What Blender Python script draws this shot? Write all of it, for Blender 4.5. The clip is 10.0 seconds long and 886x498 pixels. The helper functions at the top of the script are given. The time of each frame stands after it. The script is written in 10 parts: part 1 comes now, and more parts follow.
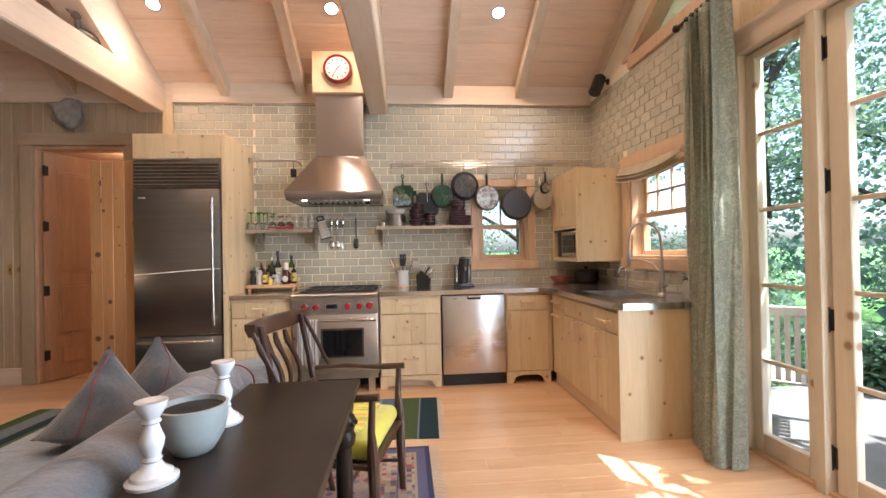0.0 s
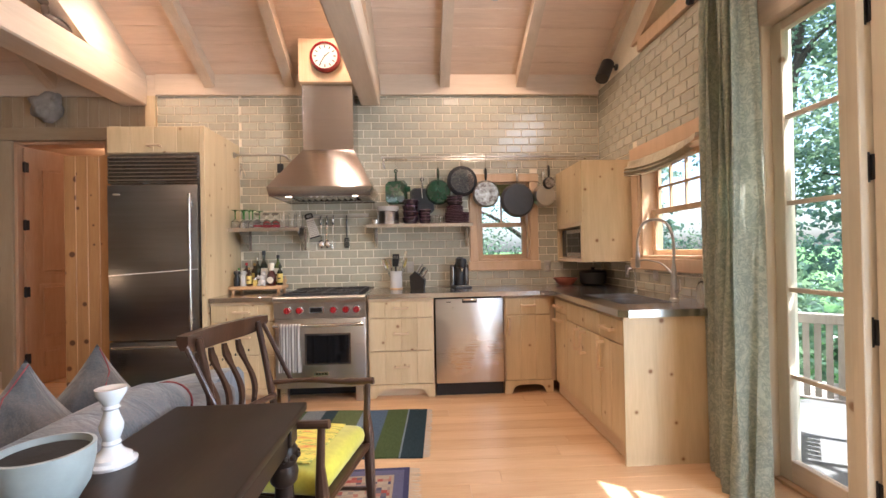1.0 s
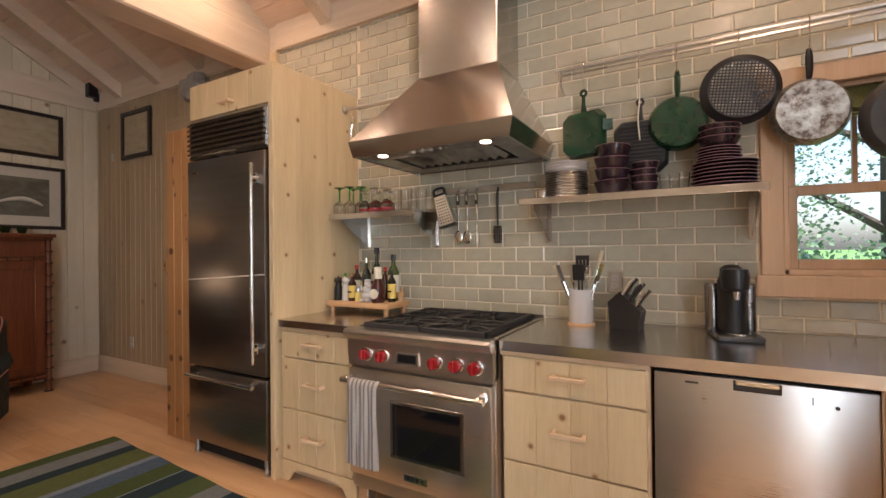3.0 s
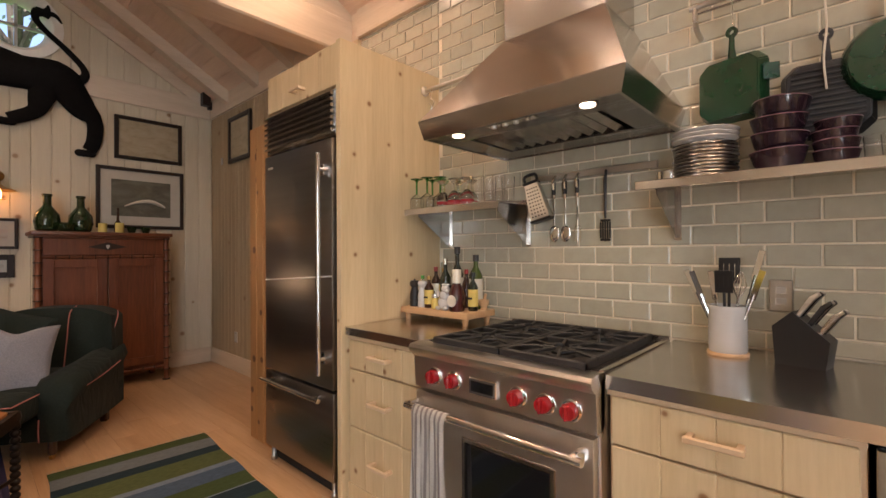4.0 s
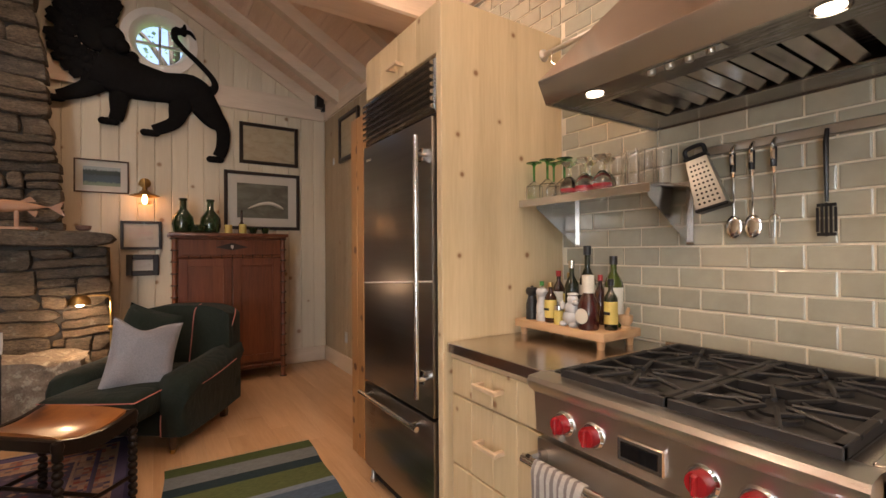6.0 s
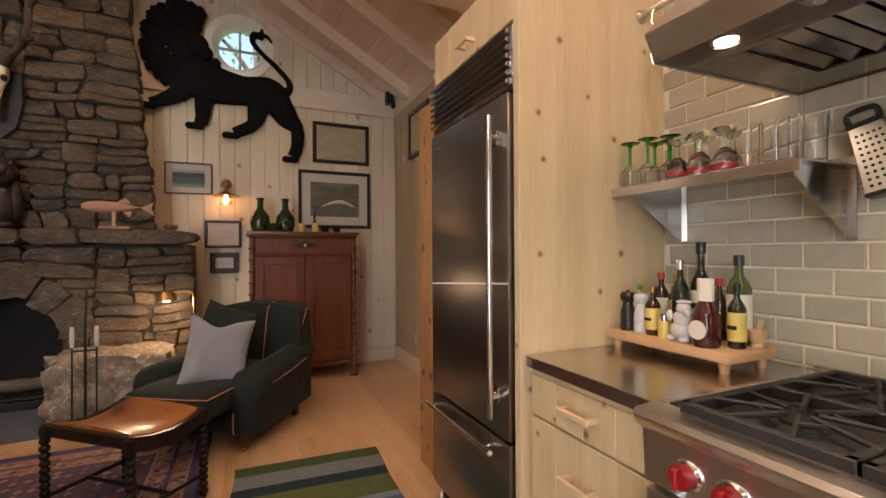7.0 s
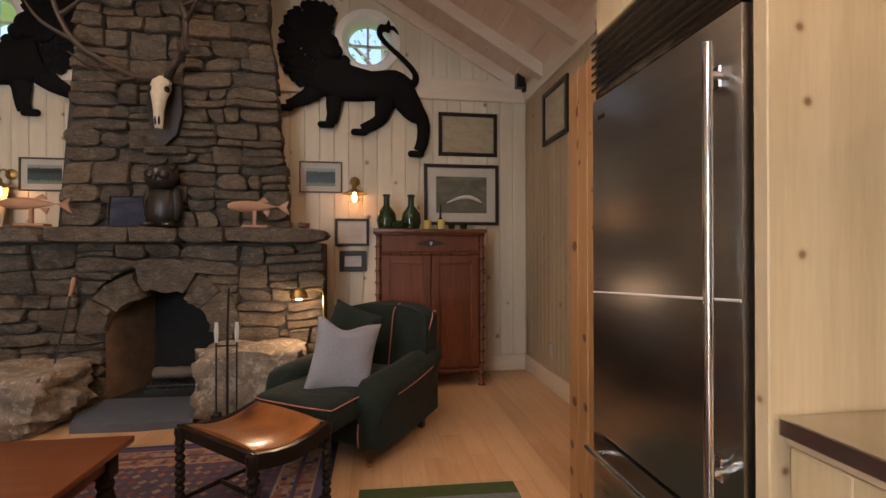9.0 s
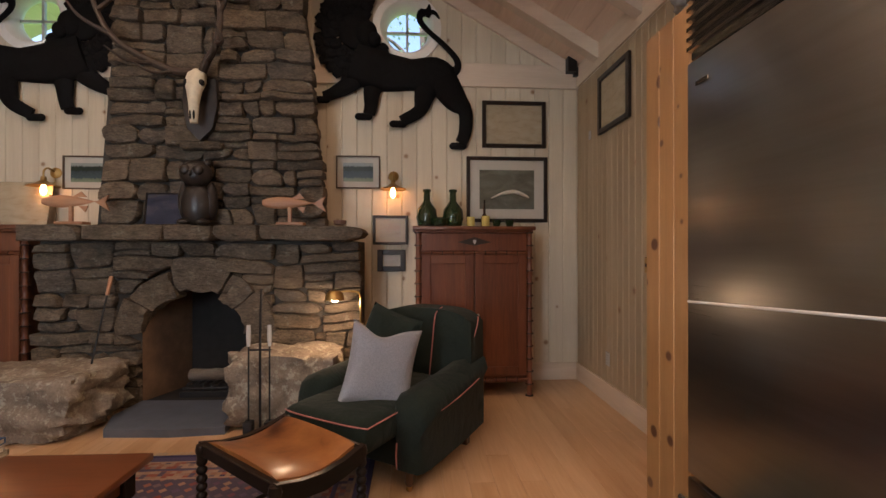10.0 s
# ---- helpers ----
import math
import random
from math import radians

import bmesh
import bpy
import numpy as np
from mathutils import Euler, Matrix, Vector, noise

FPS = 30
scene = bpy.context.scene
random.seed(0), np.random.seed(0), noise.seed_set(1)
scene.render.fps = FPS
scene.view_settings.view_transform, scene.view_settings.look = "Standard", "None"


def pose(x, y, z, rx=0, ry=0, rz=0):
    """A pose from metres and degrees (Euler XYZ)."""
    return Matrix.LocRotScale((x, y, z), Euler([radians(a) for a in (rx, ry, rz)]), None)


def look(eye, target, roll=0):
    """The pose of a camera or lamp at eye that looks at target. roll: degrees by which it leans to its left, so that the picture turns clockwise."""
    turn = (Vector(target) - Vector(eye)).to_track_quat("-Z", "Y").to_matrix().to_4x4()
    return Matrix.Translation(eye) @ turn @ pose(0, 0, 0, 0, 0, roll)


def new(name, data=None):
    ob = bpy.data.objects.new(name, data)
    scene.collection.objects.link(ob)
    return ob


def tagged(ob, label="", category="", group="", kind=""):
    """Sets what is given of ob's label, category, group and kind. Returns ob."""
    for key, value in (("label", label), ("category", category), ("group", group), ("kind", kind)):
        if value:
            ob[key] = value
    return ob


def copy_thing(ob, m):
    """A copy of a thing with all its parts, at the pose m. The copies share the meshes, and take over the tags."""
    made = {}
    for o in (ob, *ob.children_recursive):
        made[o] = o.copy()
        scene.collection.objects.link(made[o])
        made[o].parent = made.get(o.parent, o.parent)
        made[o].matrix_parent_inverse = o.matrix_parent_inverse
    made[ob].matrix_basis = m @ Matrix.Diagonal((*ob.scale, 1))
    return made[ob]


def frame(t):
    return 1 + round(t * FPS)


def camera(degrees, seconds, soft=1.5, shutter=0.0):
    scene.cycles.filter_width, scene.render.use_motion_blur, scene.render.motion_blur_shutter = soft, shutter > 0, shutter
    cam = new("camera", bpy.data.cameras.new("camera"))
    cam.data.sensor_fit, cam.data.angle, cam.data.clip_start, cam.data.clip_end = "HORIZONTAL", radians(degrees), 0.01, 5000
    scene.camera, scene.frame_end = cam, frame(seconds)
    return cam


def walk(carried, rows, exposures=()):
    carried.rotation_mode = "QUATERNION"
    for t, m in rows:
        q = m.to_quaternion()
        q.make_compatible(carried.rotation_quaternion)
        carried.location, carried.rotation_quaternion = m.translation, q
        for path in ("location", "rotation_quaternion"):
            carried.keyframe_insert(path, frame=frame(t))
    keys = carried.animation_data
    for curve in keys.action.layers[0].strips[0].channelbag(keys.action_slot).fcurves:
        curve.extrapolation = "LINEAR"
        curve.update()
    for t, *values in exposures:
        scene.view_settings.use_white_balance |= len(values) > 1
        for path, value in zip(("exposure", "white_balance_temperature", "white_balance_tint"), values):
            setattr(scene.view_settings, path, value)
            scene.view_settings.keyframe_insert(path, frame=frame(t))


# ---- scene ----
cam = camera(89.9, 10.0)
PATH = [
    (0, (-0.073, -0.056, 1.272), (0.092, 1.937, 1.287), -1.1),
    (0.5, (0.035, 0.086, 1.255), (0.174, 2.081, 1.276), -1.1),
    (1, (0.136, 0.229, 1.27), (0.238, 2.227, 1.284), -1.1),
    (1.5, (0.209, 0.38, 1.248), (0.256, 2.38, 1.268), -1.0),
    (2, (0.273, 0.574, 1.238), (0.252, 2.574, 1.265), -1.0),
    (2.2, (0.35, 0.806, 1.239), (0.235, 2.802, 1.267), -0.8),
    (2.4, (0.418, 1.198, 1.27), (0.068, 3.167, 1.282), -0.7),
    (2.5, (0.405, 1.423, 1.293), (-0.042, 3.372, 1.297), -0.6),
    (2.6, (0.41, 1.628, 1.297), (-0.12, 3.556, 1.3), -0.6),
    (2.8, (0.435, 2.025, 1.291), (-0.335, 3.871, 1.295), -0.6),
    (3, (0.38, 2.38, 1.287), (-0.597, 4.125, 1.299), -0.6),
    (3.2, (0.335, 2.598, 1.292), (-0.779, 4.259, 1.302), -0.5),
    (4.3, (0.174, 2.826, 1.287), (-1.228, 4.252, 1.301), -0.4),
    (4.5, (0.138, 2.861, 1.292), (-1.301, 4.25, 1.303), -0.45),
    (5, (0.056, 2.939, 1.295), (-1.468, 4.234, 1.309), -0.4),
    (5.5, (-0.025, 3.012, 1.295), (-1.623, 4.215, 1.309), -0.4),
    (7, (-0.331, 3.199, 1.288), (-2.158, 4.012, 1.3), -0.3),
    (7.5, (-0.446, 3.218, 1.289), (-2.337, 3.869, 1.297), -0.3),
    (8, (-0.572, 3.229, 1.299), (-2.507, 3.735, 1.307), -0.3),
    (8.5, (-0.688, 3.234, 1.297), (-2.649, 3.627, 1.305), -0.2),
    (9, (-0.804, 3.227, 1.287), (-2.782, 3.528, 1.296), -0.1),
    (9.5, (-0.951, 3.22, 1.291), (-2.939, 3.439, 1.296), -0.1),
    (10, (-1.109, 3.214, 1.288), (-3.104, 3.346, 1.292), 0.0),
]
walk(cam, [(t, look(eye, target, roll)) for t, eye, target, roll in PATH], [(0, 1.97, 5650, 16), (2, 1.95, 5650, 16), (2.6, 1.74, 6050, 18), (3.2, 1.50, 6200, 19), (4.5, 1.58, 6500, 20), (7, 1.71, 6400, 19), (8.5, 1.69, 6200, 18), (10, 1.66, 6050, 18)])

# ---------- light and sky ----------
SUN_EL, SUN_AZ = radians(61), radians(125)      # elevation; turn from +y towards +x
world = bpy.data.worlds.new("sky")
scene.world = world
world.use_nodes = True
wn = world.node_tree
sky = wn.nodes.new("ShaderNodeTexSky")
sky.sky_type, sky.sun_disc = "NISHITA", False
sky.sun_elevation, sky.sun_rotation, sky.dust_density = SUN_EL, SUN_AZ, 3.0
wn.links.new(sky.outputs[0], wn.nodes["Background"].inputs[0])
wn.nodes["Background"].inputs[1].default_value = 0.15
sun_dir = Vector((math.sin(SUN_AZ) * math.cos(SUN_EL), math.cos(SUN_AZ) * math.cos(SUN_EL), math.sin(SUN_EL)))
sun = new("sun", bpy.data.lights.new("sun", "SUN"))
sun.data.energy, sun.data.angle, sun.data.color = 5.0, radians(0.5), (1.0, 0.95, 0.86)
sun.matrix_world = look(sun_dir * 20, (0, 0, 0))


def window_light(name, at, towards, w, h, watts, colour=(0.86, 0.95, 1.0)):
    lamp = new(name, bpy.data.lights.new(name, "AREA"))
    lamp.data.shape, lamp.data.size, lamp.data.size_y = "RECTANGLE", w, h
    lamp.data.energy, lamp.data.color = watts, colour
    lamp.matrix_world = look(at, towards)
    return lamp


def bulb(name, at, watts, colour, size=0.05, towards=None, cone=120):
    lamp = new(name, bpy.data.lights.new(name, "SPOT" if towards else "POINT"))
    lamp.data.energy, lamp.data.color, lamp.data.shadow_soft_size = watts, colour, size
    if towards:
        lamp.data.spot_size, lamp.data.spot_blend = radians(cone), 0.8
        lamp.matrix_world = look(at, towards)
    else:
        lamp.location = at
    return lamp


# ---------- plan ----------
XW, XE, YN, YS = -5.45, 2.05, 4.85, -1.99      # inner faces of the outer walls
RIDGE, EAVE, PITCH = 1.43, 3.10, 0.57          # ridge line, ceiling height at the side walls, slope


def ceil_z(y):
    return EAVE + PITCH * (YN - RIDGE - abs(y - RIDGE))


# skylight through the garden doors, the gable and the small windows
window_light("door_daylight", (2.26, 0.40, 1.30), (0, 0.6, 1.0), 1.45, 2.2, 38)
window_light("gable_daylight", (2.20, 0.55, 3.45), (-1.5, 1.6, 2.2), 1.5, 0.6, 9)
WARM = (1.0, 0.675, 0.425)
# real lamps at y = 4.08; the other rows are unseen, added for light
KNOWN_AND_ADDED_LAMPS = [(x, y) for y in (4.08, 2.5, 0.3) for x in (-2.28, -0.72, 0.84)] + [(-3.84, 2.5), (-3.84, 0.3)]
for lx, ly in KNOWN_AND_ADDED_LAMPS:
    bulb("downlight_bulb", (lx, ly, ceil_z(ly) - 0.05), (19 if lx > 0 else 14) if lx > -3 else 19, WARM, 0.05, (lx, ly + 0.1, 0), 150 if lx > -2 else 138)

# ---------- materials ----------


def nodes_of(name):
    m = bpy.data.materials.new(name)
    m.use_nodes = True
    nt = m.node_tree
    return m, nt, nt.nodes["Principled BSDF"], nt.links.new


def node(nt, kind, **values):
    n = nt.nodes.new(kind)
    for key, v in values.items():
        n.inputs[key.replace("_", " ")].default_value = v
    return n


def ramp(nt, source, stops):
    r = nt.nodes.new("ShaderNodeValToRGB")
    e = r.color_ramp.elements
    e[0].position, e[0].color = stops[0][0], (*stops[0][1], 1)
    e[1].position, e[1].color = stops[-1][0], (*stops[-1][1], 1)
    for p, c in stops[1:-1]:
        e.new(p).color = (*c, 1)
    nt.links.new(source, r.inputs[0])
    return r.outputs[0]


def grey(v):
    return (v, v, v)


def mix(nt, fac, a, b, how="MIX"):
    m = nt.nodes.new("ShaderNodeMix")
    m.data_type, m.blend_type = "RGBA", how
    for socket, v in ((m.inputs[0], fac), (m.inputs[6], a), (m.inputs[7], b)):
        if isinstance(v, bpy.types.NodeSocket):
            nt.links.new(v, socket)
        else:
            socket.default_value = (*v, 1) if isinstance(v, tuple) else v
    return m.outputs[2]


def coords(nt, scale=(1, 1, 1), shift=True, swap=None):
    tc = nt.nodes.new("ShaderNodeTexCoord")
    out = tc.outputs["Object"]
    if shift:
        oi = nt.nodes.new("ShaderNodeObjectInfo")
        mul = nt.nodes.new("ShaderNodeMath")
        mul.operation = "MULTIPLY"
        mul.inputs[1].default_value = 37.0
        nt.links.new(oi.outputs["Random"], mul.inputs[0])
        add = nt.nodes.new("ShaderNodeVectorMath")
        nt.links.new(out, add.inputs[0])
        nt.links.new(mul.outputs[0], add.inputs[1])
        out = add.outputs[0]
    mp = nt.nodes.new("ShaderNodeMapping")
    mp.inputs["Scale"].default_value = scale
    nt.links.new(out, mp.inputs[0])
    return mp.outputs[0]


def noise_of(nt, vec, scale, detail=4, rough=0.55, dist=0.0):
    n = node(nt, "ShaderNodeTexNoise", Scale=scale, Detail=detail, Roughness=rough, Distortion=dist)
    nt.links.new(vec, n.inputs["Vector"])
    return n.outputs["Fac"]


def bump(nt, bsdf, height, strength, dist=0.002):
    b = node(nt, "ShaderNodeBump", Strength=strength, Distance=dist)
    nt.links.new(height, b.inputs["Height"])
    nt.links.new(b.outputs[0], bsdf.inputs["Normal"])


def wood(name, dark, mid, light, axis="z", rough=0.5, knots=0.0, knot=(0.12, 0.05, 0.02), grain=1.0, coat=0.0, vary=0.12, spec=0.5, knot_size=0.055):
    m, nt, b, link = nodes_of(name)
    s = {"x": (0.7, 9, 9), "y": (9, 0.7, 9), "z": (9, 9, 0.7)}[axis]
    v = coords(nt, s)
    big = noise_of(nt, v, 1.1 * grain, 3, 0.5, 0.6)
    fine = noise_of(nt, v, 9 * grain, 5, 0.6)
    col = ramp(nt, big, [(0.25, dark), (0.5, mid), (0.75, light)])
    col = mix(nt, 0.35, col, ramp(nt, fine, [(0.3, dark), (0.7, light)]))
    oi = nt.nodes.new("ShaderNodeObjectInfo")
    col = mix(nt, vary, col, ramp(nt, oi.outputs["Random"], [(0, dark), (1, light)]))
    if knots:
        tc = nt.nodes.new("ShaderNodeTexCoord")
        sep = nt.nodes.new("ShaderNodeSeparateXYZ")
        link(tc.outputs["Object"], sep.inputs[0])
        add = nt.nodes.new("ShaderNodeMath")
        link(sep.outputs[0], add.inputs[0])
        link(sep.outputs[1], add.inputs[1])
        com = nt.nodes.new("ShaderNodeCombineXYZ")
        link(add.outputs[0], com.inputs[0])
        link(sep.outputs[2], com.inputs[1])
        add2 = nt.nodes.new("ShaderNodeVectorMath")
        mul = nt.nodes.new("ShaderNodeMath")
        mul.operation = "MULTIPLY"
        mul.inputs[1].default_value = 61.0
        link(oi.outputs["Random"], mul.inputs[0])
        link(com.outputs[0], add2.inputs[0])
        link(mul.outputs[0], add2.inputs[1])
        vo = node(nt, "ShaderNodeTexVoronoi", Scale=knots, Randomness=1.0)
        vo.voronoi_dimensions = "2D"
        link(add2.outputs[0], vo.inputs["Vector"])
        size = nt.nodes.new("ShaderNodeMath")
        size.operation = "MULTIPLY_ADD"
        sc = nt.nodes.new("ShaderNodeSeparateColor")
        link(vo.outputs["Color"], sc.inputs[0])
        link(sc.outputs[0], size.inputs[0])
        size.inputs[1].default_value, size.inputs[2].default_value = -knot_size * knots / 4.5, 0.0
        su = nt.nodes.new("ShaderNodeMath")
        link(vo.outputs["Distance"], su.inputs[0])
        link(size.outputs[0], su.inputs[1])
        mask = ramp(nt, su.outputs[0], [(0.0, grey(1.0)), (0.016, grey(0.8)), (0.03, grey(0.25)), (0.06, grey(0.0))])
        col = mix(nt, mask, col, knot)
    link(col, b.inputs["Base Color"])
    b.inputs["Roughness"].default_value = rough
    b.inputs["Coat Weight"].default_value = coat
    b.inputs["Specular IOR Level"].default_value = spec
    b.inputs["Coat Roughness"].default_value = 0.18
    bump(nt, b, fine, 0.18, 0.0015)
    return m


def plain(name, col, rough=0.5, metal=0.0, var=0.15, scale=18, bumps=0.1, coat=0.0, sheen=0.0, spec=0.5):
    m, nt, b, link = nodes_of(name)
    v = coords(nt)
    f = noise_of(nt, v, scale, 5, 0.6)
    g = noise_of(nt, v, scale * 0.12, 2, 0.5)
    lo, hi = tuple(c * (1 - var) for c in col), tuple(min(1, c * (1 + var)) for c in col)
    c = mix(nt, 0.5, ramp(nt, f, [(0.3, lo), (0.7, hi)]), ramp(nt, g, [(0.3, lo), (0.7, hi)]))
    link(c, b.inputs["Base Color"])
    b.inputs["Metallic"].default_value = metal
    link(ramp(nt, g, [(0.3, grey(max(0.02, rough * 0.85))), (0.7, grey(min(1, rough * 1.15)))]), b.inputs["Roughness"])
    b.inputs["Coat Weight"].default_value = coat
    b.inputs["Sheen Weight"].default_value = sheen
    b.inputs["Specular IOR Level"].default_value = spec
    if bumps:
        bump(nt, b, f, bumps, 0.002)
    return m


def steel(name, col=(0.60, 0.58, 0.56), rough=0.26, axis="x", aniso=0.6, turn=0.25, streak=0.25):
    """Brushed steel with the grain along one axis."""
    m, nt, b, link = nodes_of(name)
    s = {"x": (1.0, 320, 320), "y": (320, 1.0, 320), "z": (320, 320, 1.0)}[axis]
    f = noise_of(nt, coords(nt, s), 1.5, 3, 0.6)
    w = noise_of(nt, coords(nt, tuple(v if v == 1.0 else v * 0.06 for v in s)), 1.2, 3, 0.6)
    g = noise_of(nt, coords(nt), 2.2, 3, 0.5)
    c = ramp(nt, w, [(0.3, tuple(c * (1 - streak) for c in col)), (0.7, col)])
    link(mix(nt, 0.4, c, ramp(nt, f, [(0.3, tuple(c * 0.92 for c in col)), (0.7, col)])), b.inputs["Base Color"])
    b.inputs["Metallic"].default_value = 1.0
    r = mix(nt, 0.5, ramp(nt, f, [(0.3, grey(rough * 0.9)), (0.7, grey(rough * 1.1))]), ramp(nt, g, [(0.3, grey(rough * 0.8)), (0.7, grey(rough * 1.2))]))
    link(r, b.inputs["Roughness"])
    b.inputs["Anisotropic"].default_value = aniso
    b.inputs["Anisotropic Rotation"].default_value = turn
    return m


def fabric(name, a, b_, weave=260, rough=0.9, big=0.25, sheen=0.25):
    m, nt, b, link = nodes_of(name)
    v = coords(nt, shift=False)
    w = nt.nodes.new("ShaderNodeTexVoronoi")
    w.inputs["Scale"].default_value = weave
    link(v, w.inputs["Vector"])
    f = noise_of(nt, v, 5, 4)
    f2 = noise_of(nt, v, weave * 0.5, 2)
    c = mix(nt, big, ramp(nt, f2, [(0.3, a), (0.7, b_)]), ramp(nt, f, [(0.35, a), (0.65, b_)]))
    link(c, b.inputs["Base Color"])
    b.inputs["Roughness"].default_value = rough
    b.inputs["Sheen Weight"].default_value = sheen
    b.inputs["Specular IOR Level"].default_value = 0.2
    cr = noise_of(nt, coords(nt, (1.0, 1.6, 0.7), False), 5.5, 3, 0.5, 1.6)
    folds = node(nt, "ShaderNodeBump", Strength=0.45, Distance=0.03)
    link(cr, folds.inputs["Height"])
    bump(nt, b, w.outputs["Distance"], 0.25, 0.001)
    fine = [n for n in nt.nodes if n.bl_idname == "ShaderNodeBump" and n != folds][0]
    link(folds.outputs[0], fine.inputs["Normal"])
    return m


def glow(name, col, strength):
    m, nt, b, link = nodes_of(name)
    b.inputs["Base Color"].default_value = (*col, 1)
    b.inputs["Emission Color"].default_value = (*col, 1)
    b.inputs["Emission Strength"].default_value = strength
    return m


def glass(name, col=(1, 1, 1), rough=0.0, ior=1.45):
    m, nt, b, link = nodes_of(name)
    b.inputs["Base Color"].default_value = (*col, 1)
    b.inputs["Transmission Weight"].default_value = 1.0
    b.inputs["Roughness"].default_value = rough
    b.inputs["IOR"].default_value = ior
    return m


def stripes(name, axis, stops, rough=0.9, noise_amt=0.3, scale=1.0, lo=0.0, hi=1.0):
    """Woven bands along one object axis: stops are (place, colour) in metres from lo to hi."""
    m, nt, b, link = nodes_of(name)
    tc = nt.nodes.new("ShaderNodeTexCoord")
    sep = nt.nodes.new("ShaderNodeSeparateXYZ")
    link(tc.outputs["Object"], sep.inputs[0])
    mr = nt.nodes.new("ShaderNodeMapRange")
    link(sep.outputs["xyz".index(axis)], mr.inputs[0])
    mr.inputs[1].default_value, mr.inputs[2].default_value = lo, hi
    r = nt.nodes.new("ShaderNodeValToRGB")
    r.color_ramp.interpolation = "CONSTANT"
    e = r.color_ramp.elements
    span = hi - lo
    e[0].position, e[0].color = 0.0, (*stops[0][1], 1)
    e[1].position, e[1].color = (stops[1][0] - lo) / span, (*stops[1][1], 1)
    for p, c in stops[2:]:
        e.new((p - lo) / span).color = (*c, 1)
    link(mr.outputs[0], r.inputs[0])
    sv = {"x": (9, 60, 60), "y": (60, 9, 60), "z": (60, 60, 9)}[axis]
    f = noise_of(nt, coords(nt, sv, False), 4 * scale, 4, 0.7)
    c = mix(nt, noise_amt, r.outputs[0], ramp(nt, f, [(0.3, grey(0.3)), (0.7, grey(1.0))]), "MULTIPLY")
    link(c, b.inputs["Base Color"])
    b.inputs["Roughness"].default_value = rough
    b.inputs["Specular IOR Level"].default_value = 0.2
    bump(nt, b, f, 0.5, 0.003)
    return m


PINE = wood("pale_pine", (0.49, 0.36, 0.195), (0.61, 0.465, 0.265), (0.69, 0.545, 0.335), "z", 0.45, knots=3.3, knot=(0.24, 0.11, 0.04), knot_size=0.032)
PINE_CLEAR = wood("clear_pine", (0.52, 0.36, 0.21), (0.62, 0.45, 0.28), (0.70, 0.54, 0.36), "z", 0.45)
PINE_X = wood("pale_pine_across", (0.52, 0.36, 0.21), (0.62, 0.45, 0.28), (0.70, 0.54, 0.36), "x", 0.45)
PINE_Y = wood("pale_pine_along", (0.52, 0.36, 0.21), (0.62, 0.45, 0.28), (0.70, 0.54, 0.36), "y", 0.45)
HONEY = wood("honey_pine", (0.27, 0.125, 0.042), (0.37, 0.185, 0.066), (0.46, 0.25, 0.10), "z", 0.42, knots=4.2, knot=(0.09, 0.028, 0.01), knot_size=0.12)
HONEY_CLEAR = wood("honey_door_wood", (0.46, 0.28, 0.165), (0.56, 0.36, 0.22), (0.64, 0.44, 0.28), "z", 0.42)
WHITEWASH = wood("whitewashed_board", (0.52, 0.44, 0.31), (0.61, 0.53, 0.385), (0.69, 0.61, 0.46), "z", 0.6, knots=2.2, knot=(0.28, 0.17, 0.09), vary=0.3)
# darker and yellower than the whitewashed boards of the west wall
BOARD_N = wood("darker_pine_board", (0.29, 0.215, 0.125), (0.37, 0.28, 0.172), (0.44, 0.345, 0.22), "z", 0.6, knots=1.5, knot=(0.22, 0.12, 0.06), vary=0.3)
BOARD_NX = wood("darker_pine_board_across", (0.29, 0.215, 0.125), (0.37, 0.28, 0.172), (0.44, 0.345, 0.22), "x", 0.6)
WHITEWASH_X = wood("whitewashed_board_across", (0.53, 0.415, 0.295), (0.62, 0.50, 0.37), (0.70, 0.58, 0.45), "x", 0.6)
WHITEWASH_Y = wood("whitewashed_board_along", (0.53, 0.415, 0.295), (0.62, 0.50, 0.37), (0.70, 0.58, 0.45), "y", 0.6)
CEILING_WOOD = wood("ceiling_board", (0.58, 0.42, 0.30), (0.70, 0.53, 0.40), (0.78, 0.62, 0.48), "x", 0.6)
OAK = wood("oak_floor_board", (0.39, 0.22, 0.10), (0.53, 0.33, 0.175), (0.64, 0.43, 0.25), "x", 0.33, vary=0.3)
DARKWOOD = wood("dark_stained_wood", (0.010, 0.007, 0.005), (0.015, 0.010, 0.007), (0.030, 0.018, 0.012), "y", 0.34, coat=0.02, spec=0.16)
BROWN = wood("brown_chair_wood", (0.022, 0.010, 0.006), (0.042, 0.019, 0.010), (0.075, 0.035, 0.018), "z", 0.3, coat=0.2)
MAHOGANY = wood("red_brown_wood", (0.055, 0.014, 0.006), (0.125, 0.036, 0.014), (0.22, 0.075, 0.027), "z", 0.38, coat=0.12)
MAHOGANY_Y = wood("red_brown_top", (0.09, 0.028, 0.010), (0.15, 0.05, 0.018), (0.21, 0.075, 0.028), "y", 0.28, coat=0.3)
TRIMWOOD = wood("window_trim_wood", (0.46, 0.30, 0.17), (0.55, 0.375, 0.225), (0.63, 0.45, 0.29), "z", 0.4)
STEEL = steel("brushed_steel", (0.52, 0.495, 0.47), 0.2, streak=0.08)
